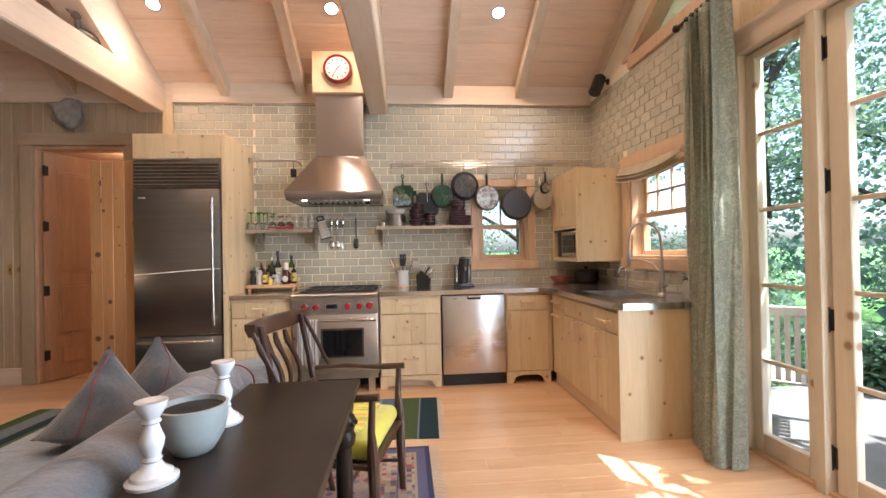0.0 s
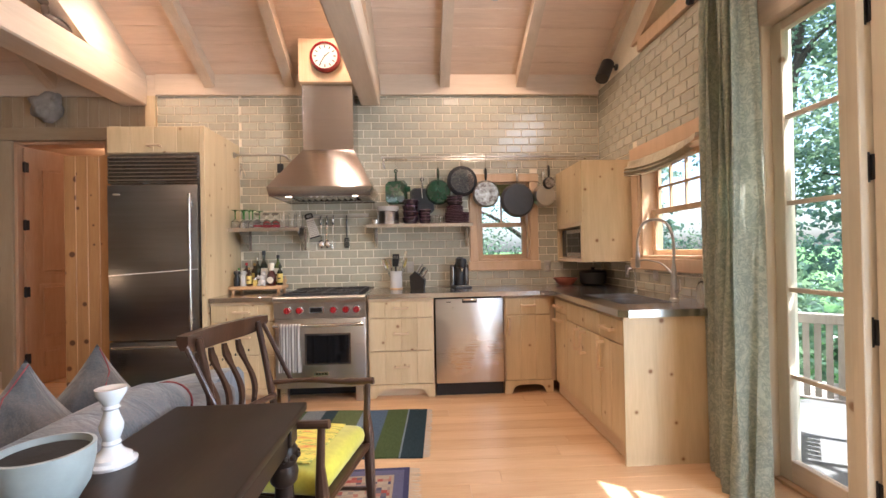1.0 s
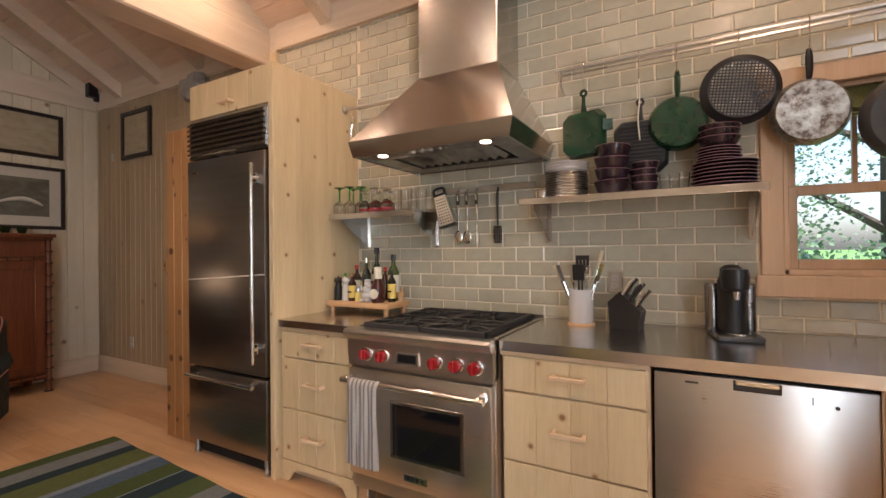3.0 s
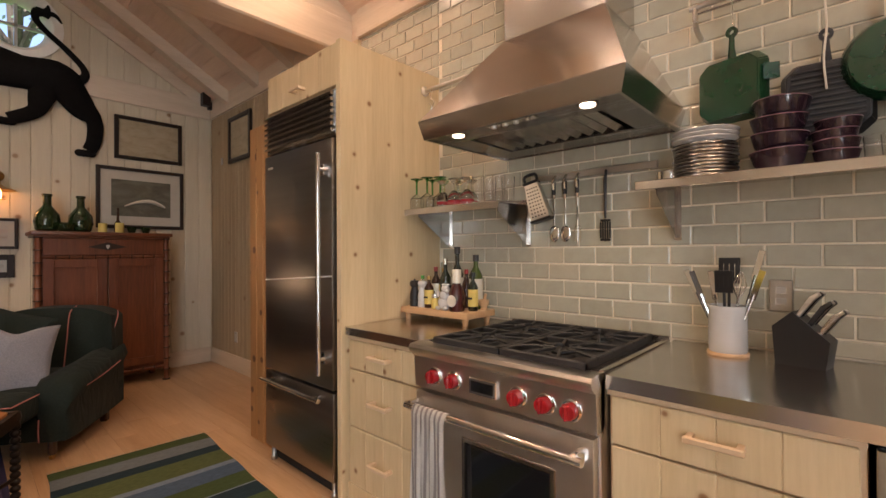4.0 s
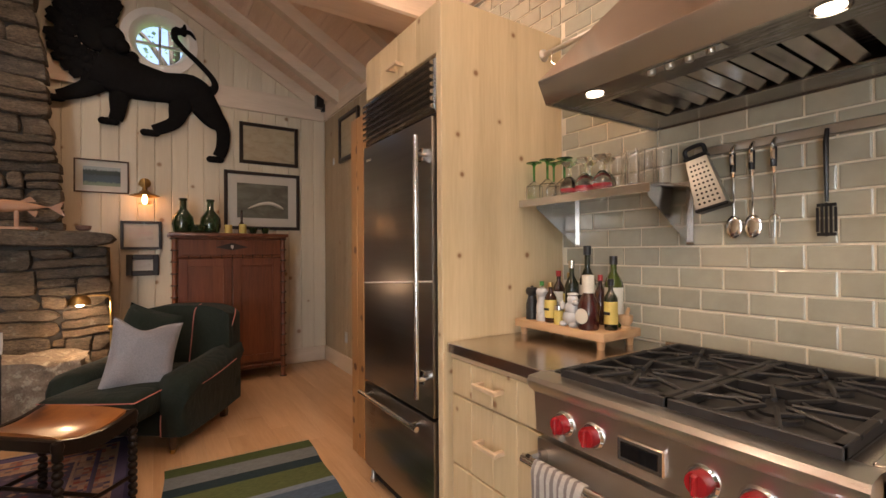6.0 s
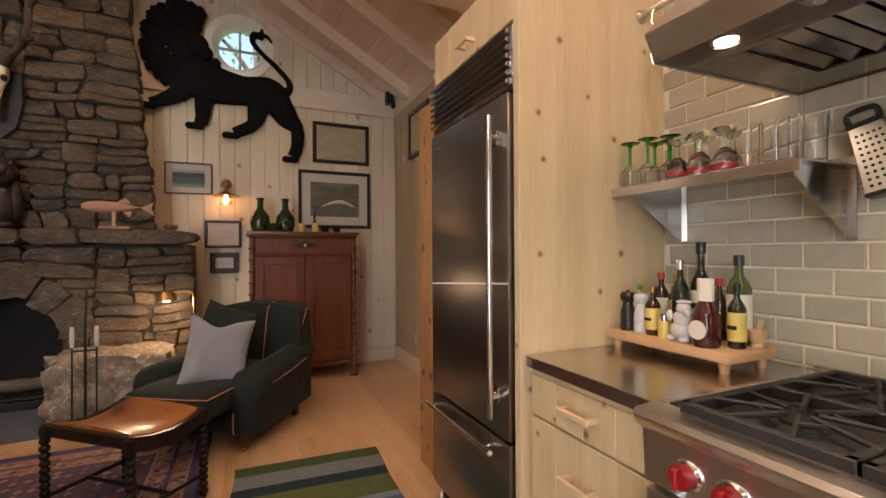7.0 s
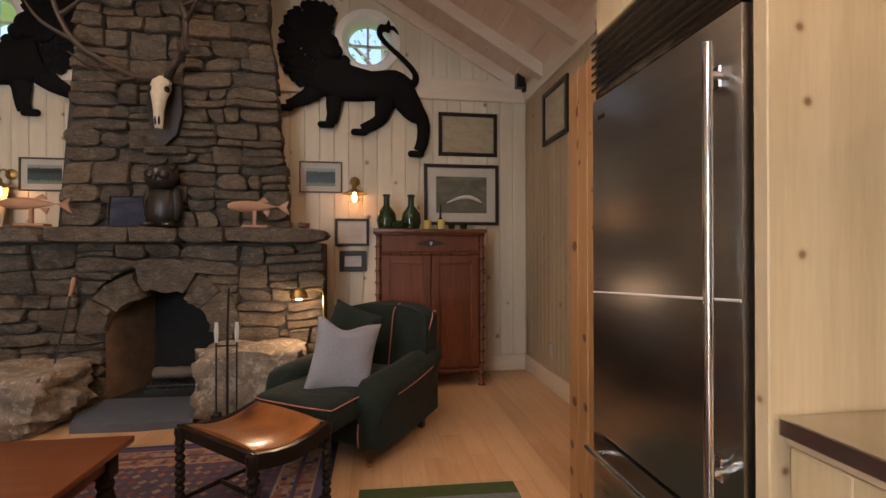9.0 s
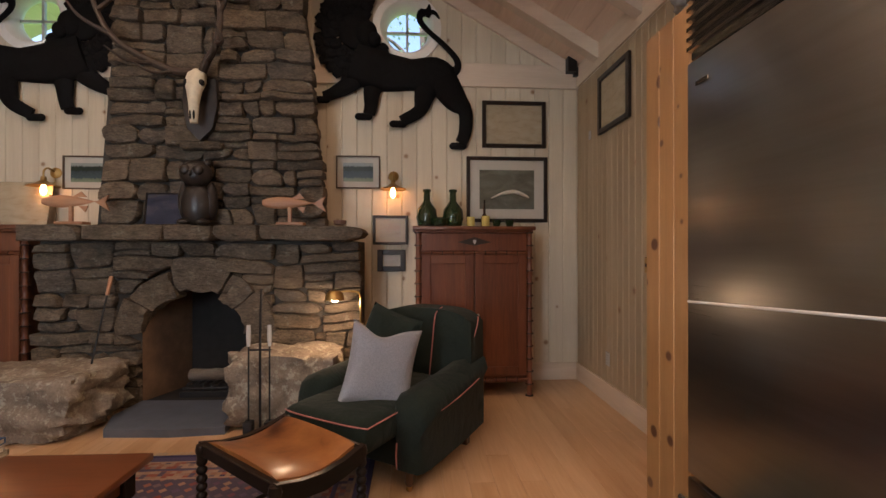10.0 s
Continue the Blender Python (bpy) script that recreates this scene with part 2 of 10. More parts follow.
FRIDGE_STEEL = steel("refrigerator_steel", (0.31, 0.295, 0.275), 0.31, "x", 0.5, 0.0, 0.22)
# rougher, lighter copy of STEEL; light reflected from the floor put into its colour
LIT_SATIN = steel("lit_satin_steel", (0.64, 0.61, 0.575), 0.30, "x", 0.5, streak=0.05)
STEEL_DARK = steel("dark_brushed_steel", (0.30, 0.29, 0.28), 0.26)
STEEL_TOP = steel("steel_worktop", (0.64, 0.61, 0.58), 0.21, "x", 0.65, streak=0.14)
CHROME = plain("chrome", (0.75, 0.74, 0.72), 0.12, 1.0, 0.05, bumps=0)
NICKEL = plain("brushed_nickel", (0.55, 0.53, 0.50), 0.3, 1.0, 0.08, bumps=0)
BRASS = plain("aged_brass", (0.45, 0.29, 0.10), 0.32, 1.0, 0.2)
IRON = plain("black_iron", (0.012, 0.012, 0.013), 0.55, 0.2, 0.3)
CASTIRON = plain("cast_iron_grate", (0.015, 0.015, 0.016), 0.6, 0.0, 0.3, bumps=0.3)
BLACK = plain("black_plastic", (0.012, 0.012, 0.013), 0.35, 0, 0.2, bumps=0)
# near-black that stands for shade in gaps, holes and under appliances; also print
DARKGAP = plain("dark_recess", (0.01, 0.009, 0.008), 0.8, 0, 0.1, bumps=0)
OVENGLASS = plain("oven_glass", (0.008, 0.008, 0.009), 0.06, 0, 0.1, bumps=0)
REDKNOB = plain("red_knob", (0.32, 0.012, 0.014), 0.25, 0, 0.1, bumps=0, coat=0.4)
WHITE = plain("white_glaze", (0.52, 0.515, 0.50), 0.2, 0, 0.05, coat=0.4, bumps=0.03)
PAPER = plain("paper", (0.62, 0.57, 0.47), 0.8, 0, 0.1)
CLEAR = glass("clear_glass")
PANE = glass("window_glass", (0.96, 0.99, 0.98), 0.0, 1.1)
GROUT = plain("grout", (0.76, 0.68, 0.53), 0.85, 0, 0.12, 60, 0.3)
HALLWALL = plain("hall_wall_paint", (0.50, 0.33, 0.20), 0.7, 0, 0.1)


def tile_material(name):
    m, nt, b, link = nodes_of(name)
    oi = nt.nodes.new("ShaderNodeObjectInfo")
    ge = nt.nodes.new("ShaderNodeNewGeometry")
    add = nt.nodes.new("ShaderNodeMath")
    link(oi.outputs["Random"], add.inputs[0])
    link(ge.outputs["Random Per Island"], add.inputs[1])
    fr = nt.nodes.new("ShaderNodeMath")
    fr.operation = "FRACT"
    link(add.outputs[0], fr.inputs[0])
    c = ramp(nt, fr.outputs[0], [(0.0, (0.355, 0.335, 0.255)), (0.4, (0.41, 0.385, 0.295)), (0.75, (0.43, 0.405, 0.31)), (1.0, (0.47, 0.42, 0.315))])
    f = noise_of(nt, coords(nt), 22, 4)
    c = mix(nt, 0.25, c, ramp(nt, f, [(0.3, (0.33, 0.31, 0.235)), (0.7, (0.49, 0.465, 0.365))]))
    link(c, b.inputs["Base Color"])
    b.inputs["Roughness"].default_value = 0.2
    b.inputs["Coat Weight"].default_value = 0.3
    b.inputs["Coat Roughness"].default_value = 0.12
    bump(nt, b, noise_of(nt, coords(nt), 9, 2), 0.25, 0.003)
    return m


TILE = tile_material("grey_green_glazed_tile")

# ---------- mesh helpers ----------


def box(bm, x0, x1, y0, y1, z0, z1, r=0.0, seg=1):
    made = bmesh.ops.create_cube(bm, size=1.0, matrix=Matrix.LocRotScale(((x0 + x1) / 2, (y0 + y1) / 2, (z0 + z1) / 2), None, (x1 - x0, y1 - y0, z1 - z0)))
    if r > 0:
        edges = list({e for v in made["verts"] for e in v.link_edges})
        bmesh.ops.bevel(bm, geom=edges, offset=r, segments=seg, profile=0.5, affect="EDGES")
    return bm


def bx(*a, **k):
    return box(bmesh.new(), *a, **k)


def turned(bm, profile, x=0, y=0, z=0, n=20, axis="z", caps=True):
    """A lathe: profile is (radius, height) pairs from the bottom up."""
    rings = []
    for r, h in profile:
        ring = []
        for i in range(n):
            a = 2 * math.pi * i / n
            p = (r * math.cos(a), r * math.sin(a), h)
            p = {"z": p, "x": (p[2], p[0], p[1]), "y": (p[0], -p[2], p[1])}[axis]
            ring.append(bm.verts.new((x + p[0], y + p[1], z + p[2])))
        rings.append(ring)
    for a, b in zip(rings, rings[1:]):
        for i in range(n):
            bm.faces.new((a[i], a[(i + 1) % n], b[(i + 1) % n], b[i]))
    if caps and profile[0][0] > 1e-4:
        bm.faces.new(rings[0][::-1])
    if caps and profile[-1][0] > 1e-4:
        bm.faces.new(rings[-1])
    return bm


def tube(bm, pts, r, n=10, caps=True):
    """A round bar through points; r is one radius or one for each point."""
    pts = [Vector(p) for p in pts]
    rs = r if isinstance(r, (list, tuple)) else [r] * len(pts)
    rings, up = [], None
    for i, p in enumerate(pts):
        d = (pts[min(i + 1, len(pts) - 1)] - pts[max(i - 1, 0)]).normalized()
        if up is None:
            up = d.orthogonal().normalized()
        up = (up - d * up.dot(d)).normalized()
        side = d.cross(up)
        rings.append([bm.verts.new(p + rs[i] * (math.cos(a) * up + math.sin(a) * side)) for a in [2 * math.pi * k / n for k in range(n)]])
    for a, b in zip(rings, rings[1:]):
        for k in range(n):
            bm.faces.new((a[k], a[(k + 1) % n], b[(k + 1) % n], b[k]))
    if caps:
        bm.faces.new(rings[0][::-1])
        bm.faces.new(rings[-1])
    return bm


def prism(bm, pts, axis, lo, hi):
    """A flat outline, pulled along an axis from lo to hi. pts are the two other coordinates in order."""
    def at(p, h):
        return {"x": (h, p[0], p[1]), "y": (p[0], h, p[1]), "z": (p[0], p[1], h)}[axis]
    a = [bm.verts.new(at(p, lo)) for p in pts]
    b = [bm.verts.new(at(p, hi)) for p in pts]
    n = len(pts)
    bm.faces.new(a[::-1])
    bm.faces.new(b)
    for i in range(n):
        bm.faces.new((a[i], a[(i + 1) % n], b[(i + 1) % n], b[i]))
    bmesh.ops.recalc_face_normals(bm, faces=bm.faces)
    return bm


def curve(pts, steps=6):
    """Catmull-Rom points through pts."""
    pts = [Vector(p) for p in pts]
    out = []
    for i in range(len(pts) - 1):
        p0, p1, p2, p3 = pts[max(i - 1, 0)], pts[i], pts[i + 1], pts[min(i + 2, len(pts) - 1)]
        for k in range(steps):
            t = k / steps
            out.append(0.5 * ((2 * p1) + (p2 - p0) * t + (2 * p0 - 5 * p1 + 4 * p2 - p3) * t * t + (3 * p1 - p0 - 3 * p2 + p3) * t ** 3))
    return out + [pts[-1]]


def mesh_of(name, bm, material, smooth=35):
    bmesh.ops.recalc_face_normals(bm, faces=bm.faces)
    me = bpy.data.meshes.new(name)
    bm.to_mesh(me)
    bm.free()
    for mt in (material if isinstance(material, (list, tuple)) else [material]):
        me.materials.append(mt)
    if smooth:
        me.set_sharp_from_angle(angle=radians(smooth))
        for p in me.polygons:
            p.use_smooth = True
    return me


def part(name, bm, material, parent=None, label="", at=None, smooth=35):
    ob = new(name, bm if isinstance(bm, bpy.types.Mesh) else mesh_of(name, bm, material, smooth))
    if parent:
        ob.parent = parent
    if at is not None:
        ob.matrix_local = at
    return tagged(ob, label)


def thing(name, label, category, at=None, group="", kind=""):
    ob = new(name)
    ob.empty_display_size = 0.1
    if at is not None:
        ob.matrix_world = at
    return tagged(ob, label, category, group, kind)


def solid(name, bm, material, label, category, at=None, group="", kind="", smooth=35):
    ob = part(name, bm, material, None, "", at, smooth)
    return tagged(ob, label, category, group, kind)


def struct(name, bm, material, label="", category="", smooth=35):
    return tagged(part(name, bm, material, None, "", None, smooth), label, category, "", "structure")


def boards(bm, a0, a1, width, z0, z1, d0, d1, axis="x", r=0.005):
    """Upright V-jointed boards side by side from a0 to a1 along an axis, d0 to d1 deep."""
    n = max(1, round((a1 - a0) / width))
    w = (a1 - a0) / n
    for i in range(n):
        p, q = a0 + i * w, a0 + (i + 1) * w
        if axis == "x":
            box(bm, p, q, d0, d1, z0, z1, r)
        else:
            box(bm, d0, d1, p, q, z0, z1, r)
    return bm


# ---------- floor ----------
floor = struct("floor", bx(XW - 0.2, XE + 0.15, YS - 0.2, YN + 0.2, -0.12, -0.012), OAK, "pale honey oak floor of wide boards", "floor")
rnd = random.Random(3)
plank_meshes = {}
BW = 0.145
row = 0
y = YS
PLANKS = []
while y < YN - 0.01:
    w = min(BW, YN - y)
    x = XW - rnd.uniform(0, 1.6)
    while x < XE:
        ln = rnd.choice((1.6, 2.1, 2.6))
        x0, x1 = max(x, XW), min(x + ln, XE)
        if x1 - x0 > 0.02:
            PLANKS.append((x0, x1, y, y + w))
        x += ln
    y += w
for x0, x1, y0, y1 in PLANKS:
    key = (round(x1 - x0, 2), round(y1 - y0, 3))
    if key not in plank_meshes:
        plank_meshes[key] = mesh_of("board", bx(0, x1 - x0 - 0.0008, 0, y1 - y0 - 0.0008, -0.012, 0, 0.0012), OAK)
    part("board", plank_meshes[key], None, floor, at=Matrix.Translation((x0, y0, 0)))

# ---------- north wall: tiled kitchen part and boarded part with a doorway ----------
T = 0.18
NWIN = (0.74, 1.29, 1.17, 1.99)          # opening of the small kitchen window
NDOOR = (-3.88, -2.98, 0.0, 2.45)        # doorway to the hall
KX = -2.50                               # where tiles begin
bm = bmesh.new()
for x0, x1, z0, z1 in ((XW - T, NDOOR[0], 0, EAVE), (NDOOR[0], NDOOR[1], NDOOR[3], EAVE), (NDOOR[1], NWIN[0], 0, EAVE), (NWIN[0], NWIN[1], 0, NWIN[2]), (NWIN[0], NWIN[1], NWIN[3], EAVE), (NWIN[1], XE + T, 0, EAVE)):
    box(bm, x0, x1, YN + 0.005, YN + T, z0, z1)
wall_north = struct("wall_north", bm, GROUT, "wall of grey-green glazed brick tiles and pale boards", "wall")

# ---------- east wall: tiles, kitchen window, garden doors, gable window ----------
EWIN = (3.09, 3.98, 1.19, 2.03)          # y0, y1, z0, z1
EDOOR = (-0.36, 2.60, 0.0, 2.52)
GBASE = 3.06                             # sill of the gable window


def strips(y0, y1, z0, z1):
    """An upright strip of a gable wall; a top of None follows the ceiling."""
    if z1 is not None:
        return [[(y0, z0), (y1, z0), (y1, z1), (y0, z1)]]
    pts = [(y0, z0), (y1, z0), (y1, ceil_z(y1) + 0.1)]
    if y0 < RIDGE < y1:
        pts.append((RIDGE, ceil_z(RIDGE) + 0.1))
    return [pts + [(y0, ceil_z(y0) + 0.1)]]


GW0, GW1 = RIDGE - 2.35, RIDGE + 2.50     # gable window feet
bm = bmesh.new()
for y0, y1, z0, z1 in ((YS - T, EDOOR[0], 0, GBASE), (EDOOR[0], EDOOR[1], EDOOR[3], GBASE), (EDOOR[1], EWIN[0], 0, GBASE), (EWIN[0], EWIN[1], 0, EWIN[2]), (EWIN[0], EWIN[1], EWIN[3], GBASE), (EWIN[1], YN + T, 0, GBASE)):
    box(bm, XE + 0.005, XE + T, y0, y1, z0, z1)
gtop = ceil_z(RIDGE) + 0.1
for pts in ([(YS - T, GBASE), (GW0, GBASE), (RIDGE, GBASE + PITCH * (RIDGE - GW0)), (RIDGE, gtop), (YS - T, ceil_z(YS - T) + 0.1)],
            [(GW1, GBASE), (YN + T, GBASE), (YN + T, ceil_z(YN + T) + 0.1), (RIDGE, gtop), (RIDGE, GBASE + PITCH * (GW1 - RIDGE))]):
    prism(bm, pts, "x", XE + 0.012, XE + T)
wall_east = struct("wall_east", bm, GROUT, "gable wall of glazed brick tiles with garden doors", "wall")

# ---------- west wall: upright boards, two round windows ----------
ROUND = [(3.15, 3.45), (-0.29, 3.45)]
RR = 0.255


def west_pieces(y0, y1, z0, n=7):
    """Outlines of one strip of the west wall, cut round the round windows."""
    for cy, cz in ROUND:
        if abs((y0 + y1) / 2 - cy) < RR + (y1 - y0) / 2:
            ys = [y0 + (y1 - y0) * i / n for i in range(n + 1)]
            half = [math.sqrt(max(0.0, RR * RR - (q - cy) ** 2)) for q in ys]
            low = [(y0, z0), (y1, z0)] + [(q, cz - h) for q, h in zip(ys[::-1], half[::-1])]
            top = [(q, cz + h) for q, h in zip(ys, half)] + [(y1, ceil_z(y1) + 0.1), (y0, ceil_z(y0) + 0.1)]
            return [low, top]
    return strips(y0, y1, z0, None)


bm = bmesh.new()
edges_y = sorted({YS - T, YN + T, RIDGE, *[c + s * RR for c, _ in ROUND for s in (-1, 1)]})
fine = []
for a, b in zip(edges_y, edges_y[1:]):
    k = 6 if b - a < 0.6 else 1
    fine += [(a + (b - a) * i / k, a + (b - a) * (i + 1) / k) for i in range(k)]
for a, b in fine:
    for pts in west_pieces(a, b, 0):
        prism(bm, pts, "x", XW - T, XW - 0.02)
wall_west = struct("wall_west", bm, WHITEWASH, "whitewashed wall of upright pine boards under the gable", "wall")
n = 47
for i in range(n):
    a, b = YS + (YN - YS) * i / n + 0.0006, YS + (YN - YS) * (i + 1) / n - 0.0006
    bm = bmesh.new()
    for pts in west_pieces(a, b, 0.0, 5):
        if len(pts) > 4 and pts[0][1] > 0.1 and abs(pts[0][1] - pts[-1][1]) < 0.01:
            continue
        prism(bm, pts, "x", XW - 0.02, XW)
    long_edges = [e for e in bm.edges if all(abs(v.co.x - XW) < 1e-5 for v in e.verts) and abs(e.verts[0].co.y - e.verts[1].co.y) < 1e-4]
    bmesh.ops.bevel(bm, geom=long_edges, offset=0.006, segments=1, affect="EDGES")
    part("board", bm, WHITEWASH, wall_west)

# ---------- south wall ----------
wall_south = struct("wall_south", bx(XW - T, XE + T, YS - T, YS - 0.02, 0, EAVE + 0.05), WHITEWASH, "whitewashed board wall", "wall")
bm = boards(bmesh.new(), XW, XE, 0.15, 0, EAVE + 0.02, YS - 0.02, YS)
part("boarding", bm, WHITEWASH, wall_south)

# ---------- ceiling: two boarded slopes, one mesh ----------
bm = bmesh.new()
for s in (1, -1):
    run = YN - RIDGE + 0.5
    k = math.ceil(run / 0.17)
    for i in range(k):
        u0, u1 = run * i / k, run * (i + 1) / k
        g = 0.004
        pts = [(RIDGE + s * u, ceil_z(RIDGE) - PITCH * u + d) for u, d in ((u0, 0.012), (u0 + g, 0.0), (u1 - g, 0.0), (u1, 0.012), (u1, 0.12), (u0, 0.12))]
        # unseen overhang added past the east wall to block sun at the gable window
        prism(bm, pts, "x", XW - 0.9, XE + 1.05)
ceiling = struct("ceiling", bm, CEILING_WOOD, "sloping ceiling of whitewashed boards with an added overhang", "ceiling", 20)


def front(kind, parent, a0, a1, width, z0, z1, d0, d1, axis="x", mat=None, at=None):
    """A cabinet front: a thin backing with V-jointed boards on it, each a piece."""
    mat = mat or PINE
    lo, hi = (d0, d1) if axis == "x" else (d0, d1)
    e = 0.003
    back = bx(a0 + e, a1 - e, lo + 0.012, hi, z0 + e, z1 - e) if axis == "x" else bx(lo + 0.012, hi, a0 + e, a1 - e, z0 + e, z1 - e)
    f = part(kind, back, mat, parent, "", at)
    n_ = max(1, round((a1 - a0) / width))
    w = (a1 - a0) / n_
    for i in range(n_):
        p, q = a0 + i * w, a0 + (i + 1) * w
        b = bx(p, q, lo, lo + 0.0125, z0, z1, 0.0032) if axis == "x" else bx(lo, lo + 0.0125, p, q, z0, z1, 0.0032)
        part("board", b, mat, f)
    return f


def tray_mesh(w, h, d, t, x=0, y=0, z=0, axis="y"):
    """An open square dish of one skin: w by h, d deep, t thick, its floor at the far end of the axis."""
    bm = bmesh.new()
    rings = []
    for a, b, k in ((w / 2, h / 2, 0), (w / 2, h / 2, d), (w / 2 - t, h / 2 - t, 0), (w / 2 - t * 2.5, h / 2 - t * 2.5, d - t)):
        ring = []
        for sx, sz in ((-1, -1), (1, -1), (1, 1), (-1, 1)):
            p = (x + sx * a, y - k, z + sz * b) if axis == "y" else (x + sx * a, y + sz * b, z - k)
            ring.append(bm.verts.new(p))
        rings.append(ring)
    o0, o1, i0, i1 = rings
    for a, b in ((o0, o1), (i1, i0), (i0, o0)):
        for i in range(4):
            bm.faces.new((a[i], a[(i + 1) % 4], b[(i + 1) % 4], b[i]))
    bm.faces.new(o1)
    bm.faces.new(i1)
    bmesh.ops.recalc_face_normals(bm, faces=bm.faces)
    bmesh.ops.bevel(bm, geom=bm.edges[:], offset=t * 0.4, segments=2, affect="EDGES")
    return bm


# ---------- roof timbers ----------


def truss(x0, x1):
    t = thing("timber_truss", "pale pine roof truss with a tie beam and rafters", "roof truss", group="roof trusses", kind="structure")
    part("tie_beam", bx(x0, x1, YS, YN, 2.80, 3.06, 0.012), WHITEWASH_Y, t)
    for s in (1, -1):
        e = (YN if s > 0 else YS)
        d = 0.42
        pts = [(e, ceil_z(e)), (e, 3.06), (e - s * 0.80, 3.06), (RIDGE, ceil_z(RIDGE) - d), (RIDGE, ceil_z(RIDGE))]
        part("rafter", prism(bmesh.new(), pts, "x", x0 + 0.01, x1 - 0.01), WHITEWASH_Y, t)
    part("king_post", bx(x0 + 0.02, x1 - 0.02, RIDGE - 0.1, RIDGE + 0.1, 3.06, ceil_z(RIDGE) - 0.3, 0.01), WHITEWASH, t)
    return t


truss(-2.84, -2.58)
truss(-0.45, -0.25)
for x in (-4.95, -4.2, -3.5, -1.96, -1.16, 0.42, 1.22):
    for s in (1, -1):
        e = (YN - 0.02 if s > 0 else YS + 0.02)
        pts = [(e, ceil_z(e) - 0.002), (e, ceil_z(e) - 0.14), (RIDGE + s * 0.06, ceil_z(RIDGE) - 0.15), (RIDGE + s * 0.06, ceil_z(RIDGE) - 0.035)]
        ob = solid("rafter", prism(bmesh.new(), pts, "x", x - 0.05, x + 0.05), WHITEWASH_Y, "whitewashed pine rafter under the ceiling boards", "rafter", None, "rafters", "structure")
struct("ridge_beam", bx(XW, XE, RIDGE - 0.06, RIDGE + 0.06, ceil_z(RIDGE) - 0.3, ceil_z(RIDGE) - 0.03, 0.008), WHITEWASH_X, "pine ridge beam", "beam")
struct("frieze_board", bx(KX, XE, YN - 0.035, YN, 2.905, EAVE + 0.015, 0.004), WHITEWASH_X, "pale pine board along the top of the tiles", "trim")
struct("frieze_board_west", bx(XW, KX, YN - 0.02, YN, 2.90, EAVE + 0.01, 0.004), WHITEWASH_X, "whitewashed board along the wall top", "trim")
struct("trim_west", bx(XW, XW + 0.025, YS, YN - 0.02, 2.89, 3.12, 0.004), WHITEWASH_Y, "broad whitewashed rail across the gable", "trim")
for s in (1, -1):
    e = YN if s > 0 else YS
    pts = [(e, ceil_z(e)), (e, ceil_z(e) - 0.14), (RIDGE, ceil_z(RIDGE) - 0.15), (RIDGE, ceil_z(RIDGE) - 0.005)]
    struct("rake_board", prism(bmesh.new(), pts, "x", XW, XW + 0.03), WHITEWASH_Y, "whitewashed board along the gable slope", "trim")
    struct("rake_board_east", prism(bmesh.new(), pts, "x", XE - 0.03, XE + 0.012), WHITEWASH_Y, "pine board along the gable slope", "trim")
struct("baseboard_west", bx(XW, XW + 0.02, YS, YN, 0, 0.17, 0.004), WHITEWASH_Y, "whitewashed baseboard", "baseboard")
struct("baseboard_north", bx(XW + 0.02, NDOOR[0] - 0.13, YN - 0.02, YN, 0, 0.17, 0.004), WHITEWASH_X, "whitewashed baseboard", "baseboard")

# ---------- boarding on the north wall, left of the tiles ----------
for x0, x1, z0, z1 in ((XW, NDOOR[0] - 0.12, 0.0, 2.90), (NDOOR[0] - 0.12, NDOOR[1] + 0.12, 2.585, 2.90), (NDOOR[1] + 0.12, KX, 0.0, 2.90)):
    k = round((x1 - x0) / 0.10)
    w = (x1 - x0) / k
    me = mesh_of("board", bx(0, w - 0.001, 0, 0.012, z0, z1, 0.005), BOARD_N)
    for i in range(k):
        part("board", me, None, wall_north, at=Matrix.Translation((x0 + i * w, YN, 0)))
door_trim = thing("door_frame", "whitewashed pine casing round the hall doorway", "door frame", kind="structure")
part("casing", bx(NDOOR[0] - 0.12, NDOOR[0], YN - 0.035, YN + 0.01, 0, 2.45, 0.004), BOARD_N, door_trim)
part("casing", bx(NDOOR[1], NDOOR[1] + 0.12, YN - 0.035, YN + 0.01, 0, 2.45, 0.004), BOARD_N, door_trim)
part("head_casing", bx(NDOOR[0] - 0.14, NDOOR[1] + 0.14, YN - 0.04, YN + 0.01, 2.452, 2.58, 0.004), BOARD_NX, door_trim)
part("jamb", bx(NDOOR[0], NDOOR[0] + 0.03, YN - 0.01, YN + T, 0, 2.42, 0.003), HONEY_CLEAR, door_trim)
part("jamb", bx(NDOOR[1] - 0.03, NDOOR[1], YN - 0.01, YN + T, 0, 2.42, 0.003), HONEY_CLEAR, door_trim)
part("head_jamb", bx(NDOOR[0], NDOOR[1], YN - 0.01, YN + T, 2.42, 2.45, 0.003), HONEY_CLEAR, door_trim)

# hall behind the doorway
bm = bmesh.new()
for a in ((-5.0, -1.9, 6.8, 6.9, 0, 2.6), (-5.1, -5.0, YN + T, 6.9, 0, 2.6), (-1.9, -1.8, YN + T, 6.9, 0, 2.6)):
    box(bm, *a)
struct("hall_wall", bm, HALLWALL, "warm painted hall wall", "wall")
struct("hall_ceiling", bx(-5.1, -1.8, YN + T, 6.9, 2.6, 2.7), HALLWALL, "hall ceiling", "ceiling")
struct("hall_floor", bx(-5.1, -1.8, YN + 0.2, 6.9, -0.1, -0.001), OAK, "oak hall floor", "floor")
